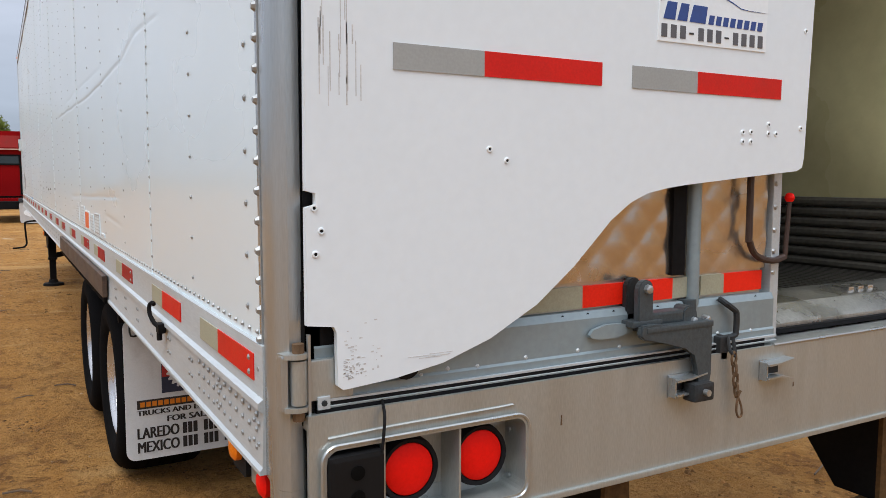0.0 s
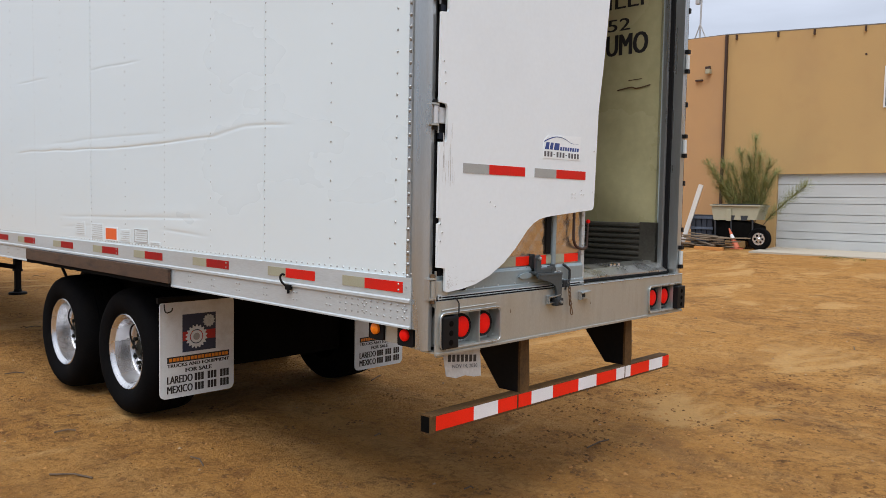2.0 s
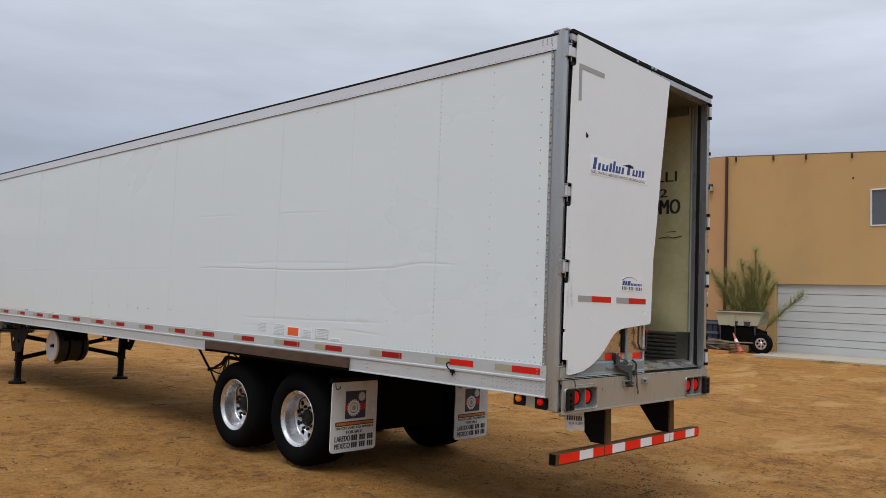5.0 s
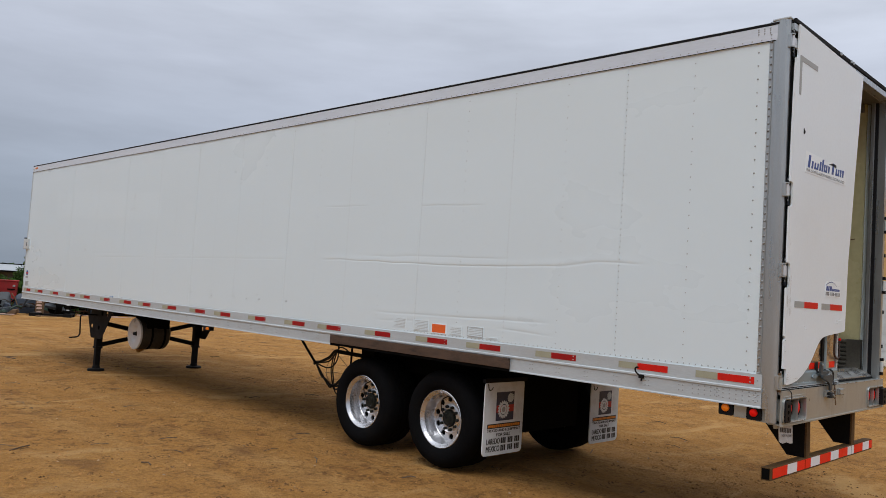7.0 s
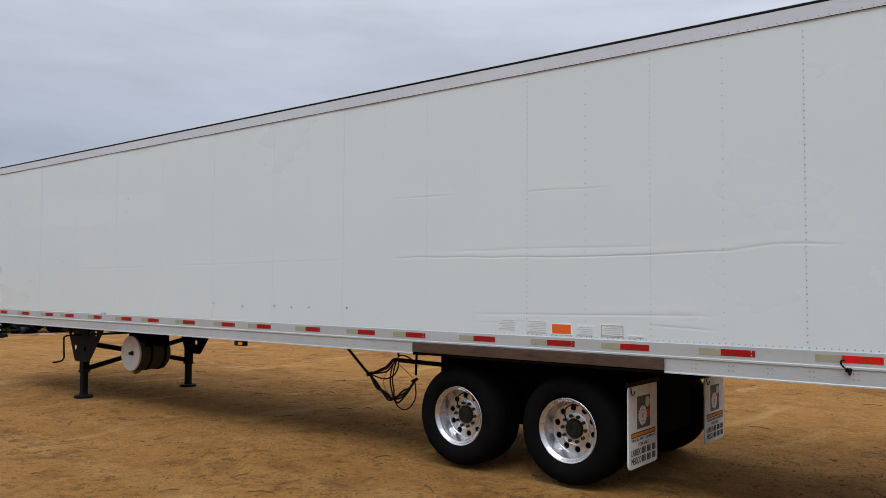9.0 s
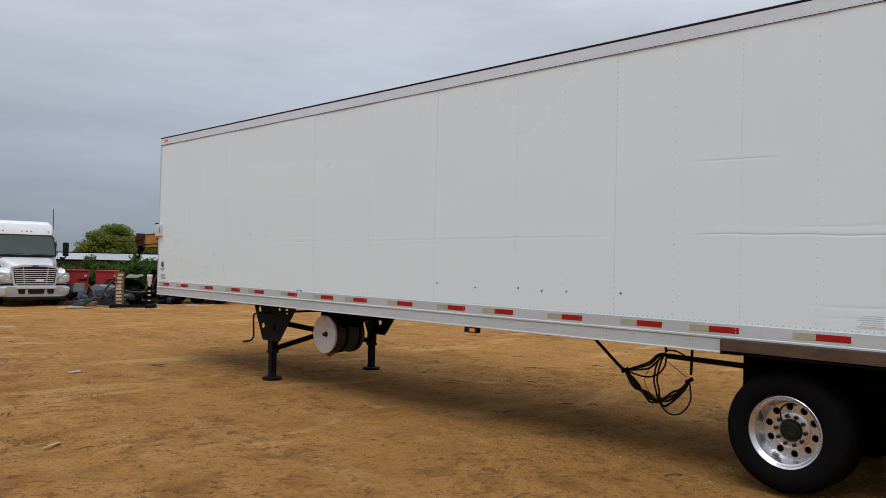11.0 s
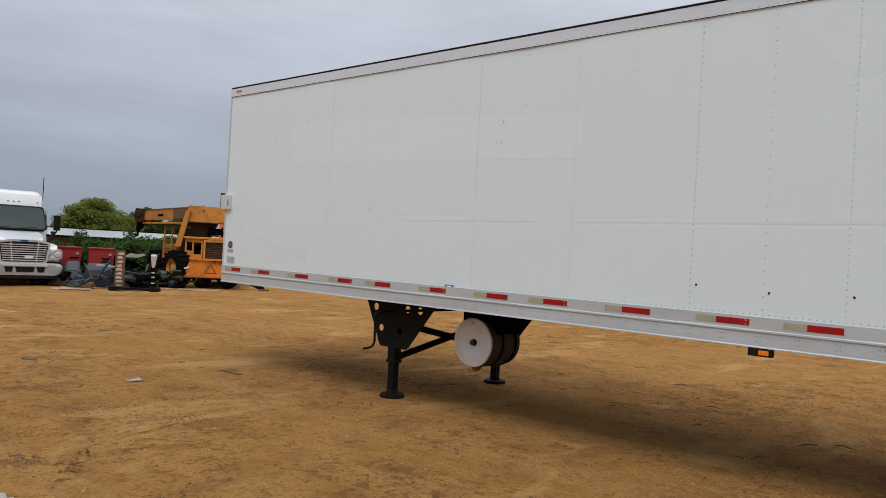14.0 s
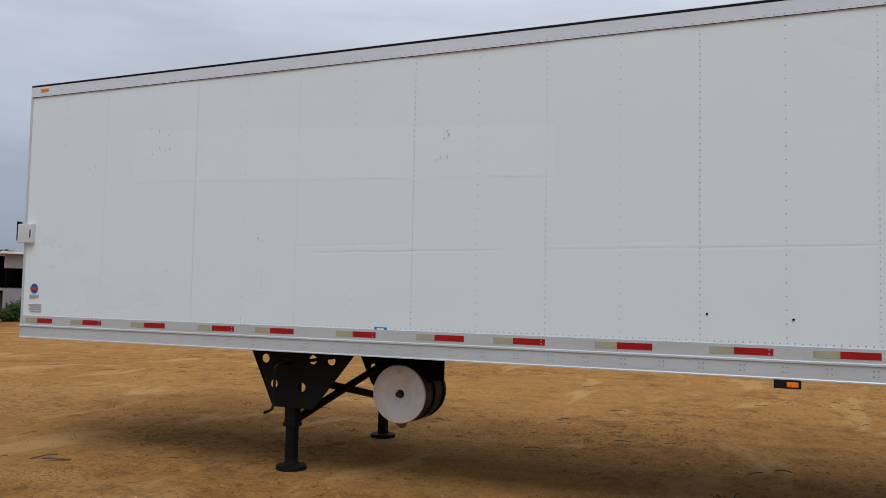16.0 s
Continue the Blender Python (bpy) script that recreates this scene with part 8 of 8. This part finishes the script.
def scrap_row():
    # red bins
    for x, y, w in ((5.38, 35.3, 0.86), (6.44, 35.0, 0.92)):
        b = thing("red_bin", pose(x, y, ground_z(x, y), 0, 0, -20), "red steel scrap bin among weeds", "bin", "red bins in the scrap row")
        part("body", slab(bms(), [(-w / 2 + 0.06, 0.2), (w / 2 - 0.06, 0.2), (w / 2, 1.24), (-w / 2 + 0.04, 1.27)], "y", 0, 0.8), M_REDB, b)
        part("rim", box(bms(), -w / 2, w / 2 + 0.02, -0.03, 0.83, 1.25, 1.30, 0.01), M_REDB, b)
        part("lug", box(bms(), w * 0.28, w * 0.28 + 0.10, -0.05, 0.0, 1.02, 1.10, 0.01), M_TAPE_G, b)
        part("slot", box(bms(), w * 0.05, w * 0.40, -0.02, 0.0, 0.88, 0.93), M_UNDER, b)
        part("foot", box(bms(), -w * 0.35, w * 0.35, 0.1, 0.7, 0.0, 0.21), M_DARKJ, b)
    # dark hoods and scrap shells
    for x, y, w, h, mm, lb in ((4.62, 33.0, 0.60, 0.86, M_HOOD, "crumpled dark grey-blue car hood"), (5.50, 32.9, 1.05, 0.80, M_NAVYJ, "dark blue scrap car part"), (4.25, 33.3, 0.42, 0.84, M_RUSTD, "rusty dark brown scrap shell"), (6.25, 32.6, 0.7, 0.55, M_GREENJ, "dark green scrap part")):
        s = thing("scrap_shell", pose(x, y, ground_z(x, y), 0, 0, -25), lb + " on the ground", "scrap")
        part("shell", crumple(loft(bms(), [(-0.3, w * 0.5, w * 0.30, 0.02, h * 0.35), (-0.18, w * 0.5, w * 0.36, 0.02, h * 0.7), (0.05, w * 0.52, w * 0.40, 0.02, h * 0.95), (0.3, w * 0.5, w * 0.36, 0.02, h), (0.55, w * 0.5, w * 0.3, 0.02, h * 0.7)]), 0.13, x), mm, s, smooth=True)
        if w > 0.9:
            part("edge_strip", slab(bms(), [(-w * 0.1, h * 0.93), (w * 0.62, h * 0.86), (w * 0.62, h * 0.92), (-w * 0.1, h * 1.0)], "y", -0.30, -0.22), M_LITTER, s)
            part("white_patch", box(bms(), 0.02, 0.10, -0.27, -0.22, h * 0.40, h * 0.56, 0.01), M_TAPE_G, s)
    # post frame with a base
    f = thing("steel_rack", pose(6.0, 31.1, ground_z(6, 31), 0, 0, -30), "steel rack with rusty red and white uprights", "rack")
    random.seed(12)
    p = part("upright", box(bms(), -0.72, -0.42, -0.05, 0.10, 0.05, 1.32), M_RUST, f)
    for k in range(9):
        z = 0.12 + k * 0.132
        u = -0.70 + random.uniform(0, 0.05)
        part("pale_patch", slab(bms(), [(u, z), (u + random.uniform(0.16, 0.24), z + random.uniform(-0.02, 0.03)), (u + random.uniform(0.15, 0.22), z + random.uniform(0.06, 0.1)), (u + 0.02, z + random.uniform(0.05, 0.09))], "y", -0.056, -0.048), M_PINK, p)
    p = part("upright", box(bms(), 0.40, 0.56, -0.03, 0.10, 0.05, 0.84), M_UNDER, f)
    part("white_casting", loft(bms(), [(-0.08, 0.04, 0.09, 0.80, 1.18), (0.04, 0.05, 0.11, 0.76, 1.24), (0.12, 0.04, 0.08, 0.84, 1.16)]), M_LITTER, p, "white bone-shaped casting").location.x = 0.48
    for z in (0.25, 0.45, 0.6):
        part("white_patch", box(bms(), 0.43, 0.54, -0.04, -0.03, z, z + 0.04), M_SMUDGE, p)
    part("base_bar", box(bms(), -0.85, 0.75, -0.12, 0.12, 0.0, 0.09), M_BLACK, f)
    part("base_foot", box(bms(), -0.85, -0.45, -0.45, 0.35, 0.0, 0.13), M_BLACK, f)
    part("base_foot", box(bms(), 0.4, 0.70, -0.45, 0.35, 0.0, 0.13), M_BLACK, f)
    part("cross_bar", pipe(bms(), [(-0.5, 0.05, 0.62), (0.1, 0.1, 0.55), (0.65, 0.05, 0.62)], 0.04, 6), M_CAST, f)
    # pale panel and loose bars
    w = link_mesh("bent_panel", slab(bms(), [(-0.30, 0.0), (0.1, -0.04), (0.34, 0.03), (0.30, 0.09), (0.05, 0.08), (-0.15, 0.13), (-0.32, 0.05)], "y", 0, 0.03), M_LITTER)
    w.matrix_world = pose(6.45, 32.3, 1.0, 10, -6, -30)
    tagged(w, "bent white car panel on the scrap", "scrap")
    for x, y, r, rot in ((6.28, 31.9, 0.34, 15), (6.0, 33.6, 0.45, -40)):
        o = thing("old_tyre", pose(x, y, ground_z(x, y), 0, 0, rot), "old black tyre standing among scrap", "tyre")
        part("tyre", lathe(bms(), [(r * 0.55, -0.1), (r * 0.9, -0.13), (r, -0.07), (r, 0.07), (r * 0.9, 0.13), (r * 0.55, 0.1), (r * 0.55, -0.1)], "x", 24, (0, 0, r)), M_RUBBER, o, smooth=True)
    random.seed(31)
    for i in range(46):
        x, y = random.uniform(4.3, 8.6), random.uniform(31.9, 34.0)
        a = Vector((random.gauss(0, 1), random.gauss(0, 0.6), random.uniform(0.0, 0.8))).normalized()
        ln = random.uniform(0.3, 1.0)
        p = Vector((x, y, ground_z(x, y) + random.uniform(0.02, 0.55)))
        o = link_mesh("scrap_bar", pipe(bms(), [p, p + a * ln * 0.5 + Vector((0, 0, 0.08)), p + a * ln], random.choice((0.012, 0.02, 0.03, 0.04)), 6), random.choice((M_RUST, M_DARKJ, M_GREENJ, M_UNDER, M_RUSTD)))
        tagged(o, "bent scrap bar in the weeds", "scrap", "scrap bars")
    for i in range(44):
        x, y = random.uniform(4.3, 8.4), random.uniform(31.8, 33.8)
        w, h = random.uniform(0.08, 0.28), random.uniform(0.08, 0.35)
        o = link_mesh("scrap_piece", crumple(loft(bms(), [(-w, w * 0.8, w * 0.7, 0.0, h * 0.8), (0.0, w, w * 0.8, 0.0, h), (w, w * 0.7, w * 0.6, 0.0, h * 0.7)], 2), 0.10, i), random.choice((M_RUST, M_DARKJ, M_GREENJ, M_UNDER, M_RUSTD, M_HOOD, M_NAVYJ, M_UNDER)))
        o.matrix_world = pose(x, y, ground_z(x, y) + random.choice((0.0, 0.0, 0.15, 0.3)), random.uniform(-15, 15), random.uniform(-15, 15), random.uniform(0, 180))
        tagged(o, "crumpled dark piece of scrap metal in the heap", "scrap", "scrap pieces")
    for i in range(14):
        x, y = random.uniform(3.9, 8.6), random.uniform(30.5, 32.2)
        ln = random.uniform(0.2, 0.6)
        o = link_mesh("plank_scrap", box(bms(), -0.05, 0.05, -ln, ln, 0.0, 0.03, 0.004), random.choice((M_WOOD, M_PINK, M_RUST)))
        o.matrix_world = pose(x, y, ground_z(x, y) + 0.01, 0, 0, 60 + random.uniform(-40, 40))
        tagged(o, "broken board lying on the dirt", "board", "broken boards")


scrap_row()


def leafy(lf, c, rad, n, size):
    for i in range(n):
        d = Vector((random.gauss(0, 1), random.gauss(0, 1), random.gauss(0, 1))).normalized() * (random.random() ** 0.45)
        p = Vector(c) + Vector((d.x * rad[0], d.y * rad[1], d.z * rad[2]))
        a = Vector((random.gauss(0, 1), random.gauss(0, 1), random.gauss(0, 1))).normalized()
        b = a.orthogonal().normalized()
        s = size * random.uniform(0.6, 1.4)
        lf.faces.new([lf.verts.new(p + v) for v in (a * s, b * s * 0.6, -a * s, -b * s * 0.6)])


def tree(x, y, h, w, leaf, seed, label):
    """A short forked trunk under a dense crown of many leaf clumps with an uneven outline."""
    random.seed(seed)
    z = ground_z(x, y)
    t = thing("tree", pose(x, y, z), label, "tree", "trees beyond the yard")
    bm, lf = bms(), bms()
    pipe(bm, curve_pts([(0, 0, -0.1), (0.03 * w, 0, h * 0.25), (0.05 * w, 0, h * 0.55)], 5), [h * 0.03 * (1 - 0.06 * i) for i in range(11)], 8)
    for k in range(44):
        a = random.uniform(0, 2 * math.pi)
        el = random.uniform(-0.25, 1.0)
        rr = math.sqrt(max(1 - max(el, 0) ** 2, 0.02)) * random.uniform(0.55, 1.0)
        cc = Vector((w * 0.46 * rr * math.cos(a), w * 0.46 * rr * math.sin(a), h * (0.50 + 0.42 * el * random.uniform(0.85, 1.0))))
        if k < 12:
            pipe(bm, curve_pts([(0, 0, h * random.uniform(0.12, 0.3)), cc * 0.5 + Vector((0, 0, h * 0.08)), cc], 4), [h * 0.014 * (1 - 0.09 * i) for i in range(9)], 5)
        leafy(lf, cc, (w * random.uniform(0.08, 0.15), w * 0.12, h * random.uniform(0.06, 0.11)), 460, 0.062)
    leafy(lf, (0, 0, h * 0.50), (w * 0.43, w * 0.43, h * 0.36), 7500, 0.085)
    leafy(lf, (0, 0, h * 0.25), (w * 0.45, w * 0.45, h * 0.22), 3000, 0.10)
    part("trunk", bm, M_BARK, t)
    part("crown", lf, leaf, t)


tree(3.9, 48, 4.35, 3.6, M_LEAF, 1, "leafy yellow-green tree behind the trucks")
tree(14.8, 55, 4.1, 5.2, M_LEAF, 2, "broad olive green tree behind the shed")
tree(18.4, 56, 3.65, 2.8, M_LEAFD, 4, "green tree behind the shed roof")
tree(22.5, 58, 2.9, 4.6, M_LEAFD, 8, "low green tree beyond the machines")
tree(24.5, 50, 4.3, 4.5, M_LEAFD, 13, "dark green tree behind the open shelter")
tree(-2.0, 52, 6.8, 4.8, M_LEAF, 21, "tall leafy green tree beyond the red truck")
tree(1.6, 52, 3.6, 3.4, M_LEAFD, 11, "dark green tree beyond the red truck")


def far_row():
    s = thing("long_shed", pose(14.5, 48.5, -0.1, 0, 0, -31), "long low shed with a pale sheet roof", "shed")
    part("wall", box(bms(), -9, 10, 0.3, 5, 0, 1.5), M_SHED, s)
    part("roof", slab(bms(), [(-0.1, 1.62), (3.2, 2.02), (6.0, 1.7), (6.0, 1.6), (3.2, 1.92), (-0.1, 1.55)], "x", -9.5, 10.5), M_ROOFW, s)
    part("roof_ridge", box(bms(), -9.5, 10.5, 3.0, 3.4, 2.0, 2.06), M_UNDER, s)
    part("eave_gutter", box(bms(), -9.5, 10.5, -0.16, -0.08, 1.53, 1.60), M_UNDER, s)
    o = thing("open_shelter", pose(20.2, 42.0, -0.1, 0, 0, -30), "open grey shelter with a pale flat roof beyond the machines", "shelter")
    part("roof", box(bms(), -0.4, 6.4, -0.3, 4.2, 3.38, 3.48, 0.01), M_TAPE_W, o)
    part("fascia", box(bms(), -0.2, 6.2, 0.0, 0.12, 2.70, 3.38), M_PALEGREY, o)
    # back wall coloured near-black as the shade inside the opening
    part("back_wall", box(bms(), -0.2, 6.2, 3.6, 3.75, 0.0, 3.38), M_UNDER, o)
    part("low_wall", box(bms(), -0.2, 6.2, 0.0, 0.15, 0.0, 1.72), M_PALEGREY, o)
    for x in (-0.15, 3.0, 6.1):
        part("post", box(bms(), x, x + 0.1, 0.02, 0.12, 1.72, 2.70), M_UNDER, o)
    random.seed(44)
    lf = bms()
    for i in range(150):
        u = random.random()
        x, y = 4.8 + 6.3 * u + random.gauss(0, 0.3), 37.6 - 1.2 * u + random.gauss(0, 0.5)
        top = 1.47 + 0.32 * smooth01(0.2, 0.9, u) + 0.15 * noise.noise((x * 0.8, 0, 0))
        leafy(lf, (x, y, ground_z(x, y) + random.uniform(0.25, top - 0.15)), (0.5, 0.45, 0.30), 380, 0.06)
    for x, y, h in ((8.5, 37.0, 1.95), (6.6, 37.3, 1.8), (10.4, 36.6, 1.85)):
        leafy(lf, (x, y, h - 0.35), (0.35, 0.35, 0.45), 500, 0.05)
    tagged(link_mesh("hedge", lf, M_LEAFD), "dark green scrub hedge behind the scrap", "hedge", kind="stuff")
    lf = bms()
    for i in range(70):
        x, y = random.uniform(3.6, 9.2), random.uniform(33.0, 35.0)
        leafy(lf, (x, y, ground_z(x, y) + random.uniform(0.05, 0.3)), (0.25, 0.2, 0.25), 70, 0.045)
    for i in range(16):
        x, y = 22.9 + random.gauss(0, 0.3), random.uniform(0.0, 5.5)
        leafy(lf, (x, y, ground_z(x, y) + 0.02), (0.3, 0.35, 0.03), 26, 0.022)
    for i in range(40):
        x, y = random.uniform(19.0, 26.0), 40.6 + random.gauss(0, 0.4)
        leafy(lf, (x, y, ground_z(x, y) + random.uniform(0.2, 1.0)), (0.5, 0.4, 0.3), 200, 0.06)
    tagged(link_mesh("weeds", lf, M_LEAFD), "dark weeds growing through the scrap", "weeds", kind="stuff")
    lf = bms()
    for i in range(300):
        a = random.uniform(-1.4, 1.9)
        r = random.uniform(90, 150)
        x, y = r * math.sin(a), 8 + r * math.cos(a)
        leafy(lf, (x, y, random.uniform(0.2, 1.0)), (5, 5, 1.2), 60, 0.35)
    tagged(link_mesh("distant_woods", lf, M_LEAFD), "dark green far tree line on the horizon", "woods", kind="stuff")


far_row()


def loose_ground():
    random.seed(77)
    bm = bms()
    for i in range(3400):
        x, y = random.uniform(-9, 12), random.uniform(-5, 22)
        r = random.choice((0.004, 0.005, 0.006, 0.008, 0.013)) * random.uniform(0.7, 1.3)
        z = ground_z(x, y) + 0.0
        off = 0.035 * noise.noise((x * 0.35, y * 0.35, 1.0)) + 0.014 * noise.noise((x * 1.7, y * 1.7, 4.0)) + 0.011 * noise.noise((x * 5.5, y * 5.5, 7.0))
        p = Vector((x, y, z + off))
        vs = [bm.verts.new(p + Vector((r * a * random.uniform(0.7, 1.4), r * b * random.uniform(0.7, 1.4), r * c * 0.8))) for a, b, c in ((1, 0, 0), (0, 1, 0), (-1, 0, 0), (0, -1, 0), (0, 0, 1), (0, 0, -0.6))]
        for k in range(4):
            bm.faces.new((vs[k], vs[(k + 1) % 4], vs[4]))
            bm.faces.new((vs[(k + 1) % 4], vs[k], vs[5]))
    tagged(link_mesh("pebbles", bm, M_STONE), "scattered small tan stones on the dirt", "stones", kind="stuff")
    # crumbly clods, thickest behind the trailer
    verts, faces = [], []
    for i in range(30000):
        if i % 2:
            x, y = random.uniform(-6, 5), random.uniform(-6.5, 1.5)
        else:
            x, y = random.uniform(-8, 5), random.uniform(0, 17)
        if noise.noise((x * 0.6, y * 0.6, 9.0)) + random.uniform(-0.25, 0.25) < -0.05:
            continue
        r = random.choice((0.004, 0.005, 0.006, 0.008, 0.011, 0.017)) * random.uniform(0.7, 1.2)
        off = 0.035 * noise.noise((x * 0.35, y * 0.35, 1.0)) + 0.014 * noise.noise((x * 1.7, y * 1.7, 4.0)) + 0.011 * noise.noise((x * 5.5, y * 5.5, 7.0))
        p = Vector((x, y, ground_z(x, y) + off))
        k0 = len(verts)
        for a, b, c in ((1, 0, 0), (0, 1, 0), (-1, 0, 0), (0, -1, 0), (0, 0, 1), (0, 0, -0.6)):
            verts.append(p + Vector((r * a * random.uniform(0.7, 1.5) + random.uniform(-0.3, 0.3) * r, r * b * random.uniform(0.7, 1.5), r * c * 0.7)))
        for k in range(4):
            faces.append((k0 + k, k0 + (k + 1) % 4, k0 + 4))
            faces.append((k0 + (k + 1) % 4, k0 + k, k0 + 5))
    me = bpy.data.meshes.new("dirt_clods")
    me.from_pydata([tuple(v) for v in verts], [], faces)
    me.materials.append(M_CLOD)
    tagged(new("dirt_clods", me), "dry brown clods of earth scattered over the dirt", "dirt", kind="stuff")
    bm = bms()
    for i in range(150):
        x, y = random.uniform(-6, 9), random.uniform(-3, 22)
        a = random.uniform(0, math.pi)
        ln = random.uniform(0.05, 0.3)
        z = ground_z(x, y) + 0.035 * noise.noise((x * 0.35, y * 0.35, 1.0)) + 0.008
        d = Vector((math.cos(a), math.sin(a), 0))
        pipe(bm, [Vector((x, y, z)), Vector((x, y, z + 0.01)) + d * ln * 0.5 + Vector((0.02, 0, 0)), Vector((x, y, z)) + d * ln], random.uniform(0.003, 0.007), 5)
    tagged(link_mesh("twigs", bm, M_TWIG), "dry sticks strewn on the dirt", "sticks", kind="stuff")
    for x, y, s in ((-1.86, 15.0, 0.09), (-4.62, 11.28, 0.115), (9.2, 31.2, 0.1)):
        bm = bms()
        g = [[bm.verts.new((s * (i - 2) * 0.5 + random.gauss(0, s * 0.1), s * (j - 2) * 0.35 + random.gauss(0, s * 0.1), abs(random.gauss(0.012, s * 0.13)))) for j in range(5)] for i in range(5)]
        for i in range(4):
            for j in range(4):
                bm.faces.new((g[i][j], g[i + 1][j], g[i + 1][j + 1], g[i][j + 1]))
        r = bmesh.ops.extrude_face_region(bm, geom=bm.faces[:])["geom"]
        for v in r:
            if isinstance(v, bmesh.types.BMVert):
                v.co.z += 0.004
        o = link_mesh("crumpled_paper", bm, M_LITTERG)
        o.location = (x, y, ground_z(x, y) + 0.012)
        tagged(o, "crumpled white litter on the dirt", "litter", "litter on the yard")

    # short boards and chunks
    for x, y, ln, wd, rot, name, lb, mm in ((-0.22, 24.35, 0.40, 0.09, -35, "board", "pale short board on the dirt", M_PLANKL), (-3.76, 10.19, 0.34, 0.026, 44, "board", "pale split stick of wood on the dirt", M_PLANKL),
                                            (-3.16, 15.71, 0.22, 0.035, 70, "board", "dark stick on the dirt", M_TWIG), (-2.25, 19.59, 0.26, 0.06, -80, "board", "dark stick on the dirt", M_TWIG),
                                            (-2.26, 17.27, 0.24, 0.12, -75, "board", "dark weathered chunk of wood on the dirt", M_TWIG), (-0.5, 14.93, 0.30, 0.03, -70, "board", "dark stick on the dirt", M_TWIG), (-4.0, 14.92, 0.22, 0.07, 20, "board", "dark weathered chunk of wood on the dirt", M_TWIG)):
        bm = slab(bms(), [(-ln / 2, -wd * 0.4), (ln * 0.4, -wd / 2), (ln / 2, wd * 0.3), (ln * 0.1, wd / 2), (-ln * 0.45, wd * 0.4)], "z", 0.0, 0.012)
        o = link_mesh(name, bm, mm)
        o.matrix_world = pose(x, y, ground_z(x, y) + 0.008, 3, 2, rot)
        tagged(o, lb, "board", "boards and sticks on the yard")
    # patches of darker crumbled earth
    verts, faces = [], []
    for x0, y0, x1, y1, wd in ((-3.24, 13.97, -2.62, 13.73, 0.22), (-4.15, 13.35, -4.0, 13.2, 0.25), (-4.42, 12.32, -4.03, 12.21, 0.14), (-3.98, 10.74, -3.66, 10.64, 0.16), (-5.25, 11.05, -4.95, 10.85, 0.2), (-2.63, 13.13, -2.19, 12.66, 0.2), (-2.9, 15.3, -2.3, 15.1, 0.2), (-4.6, 17.2, -3.6, 17.0, 0.35), (-1.2, 14.6, -0.4, 14.3, 0.3)):
        for i in range(420):
            u = random.random()
            x, y = x0 + (x1 - x0) * u + random.gauss(0, wd * 0.9), y0 + (y1 - y0) * u + random.gauss(0, wd * 0.8)
            r = random.uniform(0.004, 0.011)
            off = 0.035 * noise.noise((x * 0.35, y * 0.35, 1.0)) + 0.014 * noise.noise((x * 1.7, y * 1.7, 4.0)) + 0.011 * noise.noise((x * 5.5, y * 5.5, 7.0))
            p = Vector((x, y, ground_z(x, y) + off))
            k0 = len(verts)
            for a, b, c in ((1, 0, 0), (0, 1, 0), (-1, 0, 0), (0, -1, 0), (0, 0, 1), (0, 0, -0.6)):
                verts.append(tuple(p + Vector((r * a * random.uniform(0.8, 1.8), r * b * random.uniform(0.8, 1.8), r * c * 0.5))))
            for k in range(4):
                faces.append((k0 + k, k0 + (k + 1) % 4, k0 + 4))
                faces.append((k0 + (k + 1) % 4, k0 + k, k0 + 5))
    for i in range(620):
        if i % 2:
            xc, yc = random.uniform(-5, 6), random.uniform(-5.5, 1.5)
        else:
            xc, yc = random.uniform(-6, 6), random.uniform(1, 24)
        wd = random.uniform(0.02, 0.09)
        for k in range(random.randint(5, 16)):
            x, y = xc + random.gauss(0, wd), yc + random.gauss(0, wd)
            r = random.uniform(0.005, 0.017)
            off = 0.035 * noise.noise((x * 0.35, y * 0.35, 1.0)) + 0.014 * noise.noise((x * 1.7, y * 1.7, 4.0)) + 0.011 * noise.noise((x * 5.5, y * 5.5, 7.0))
            p = Vector((x, y, ground_z(x, y) + off))
            k0 = len(verts)
            for a, b, c in ((1, 0, 0), (0, 1, 0), (-1, 0, 0), (0, -1, 0), (0, 0, 1), (0, 0, -0.6)):
                verts.append(tuple(p + Vector((r * a * random.uniform(0.8, 1.6), r * b * random.uniform(0.8, 1.6), r * c * 0.7))))
            for q in range(4):
                faces.append((k0 + q, k0 + (q + 1) % 4, k0 + 4))
                faces.append((k0 + (q + 1) % 4, k0 + q, k0 + 5))
    me = bpy.data.meshes.new("dark_earth")
    me.from_pydata(verts, [], faces)
    me.materials.append(M_CLODD)
    tagged(new("dark_earth", me), "patches of dark crumbled earth on the dirt", "dirt", kind="stuff")


loose_ground()
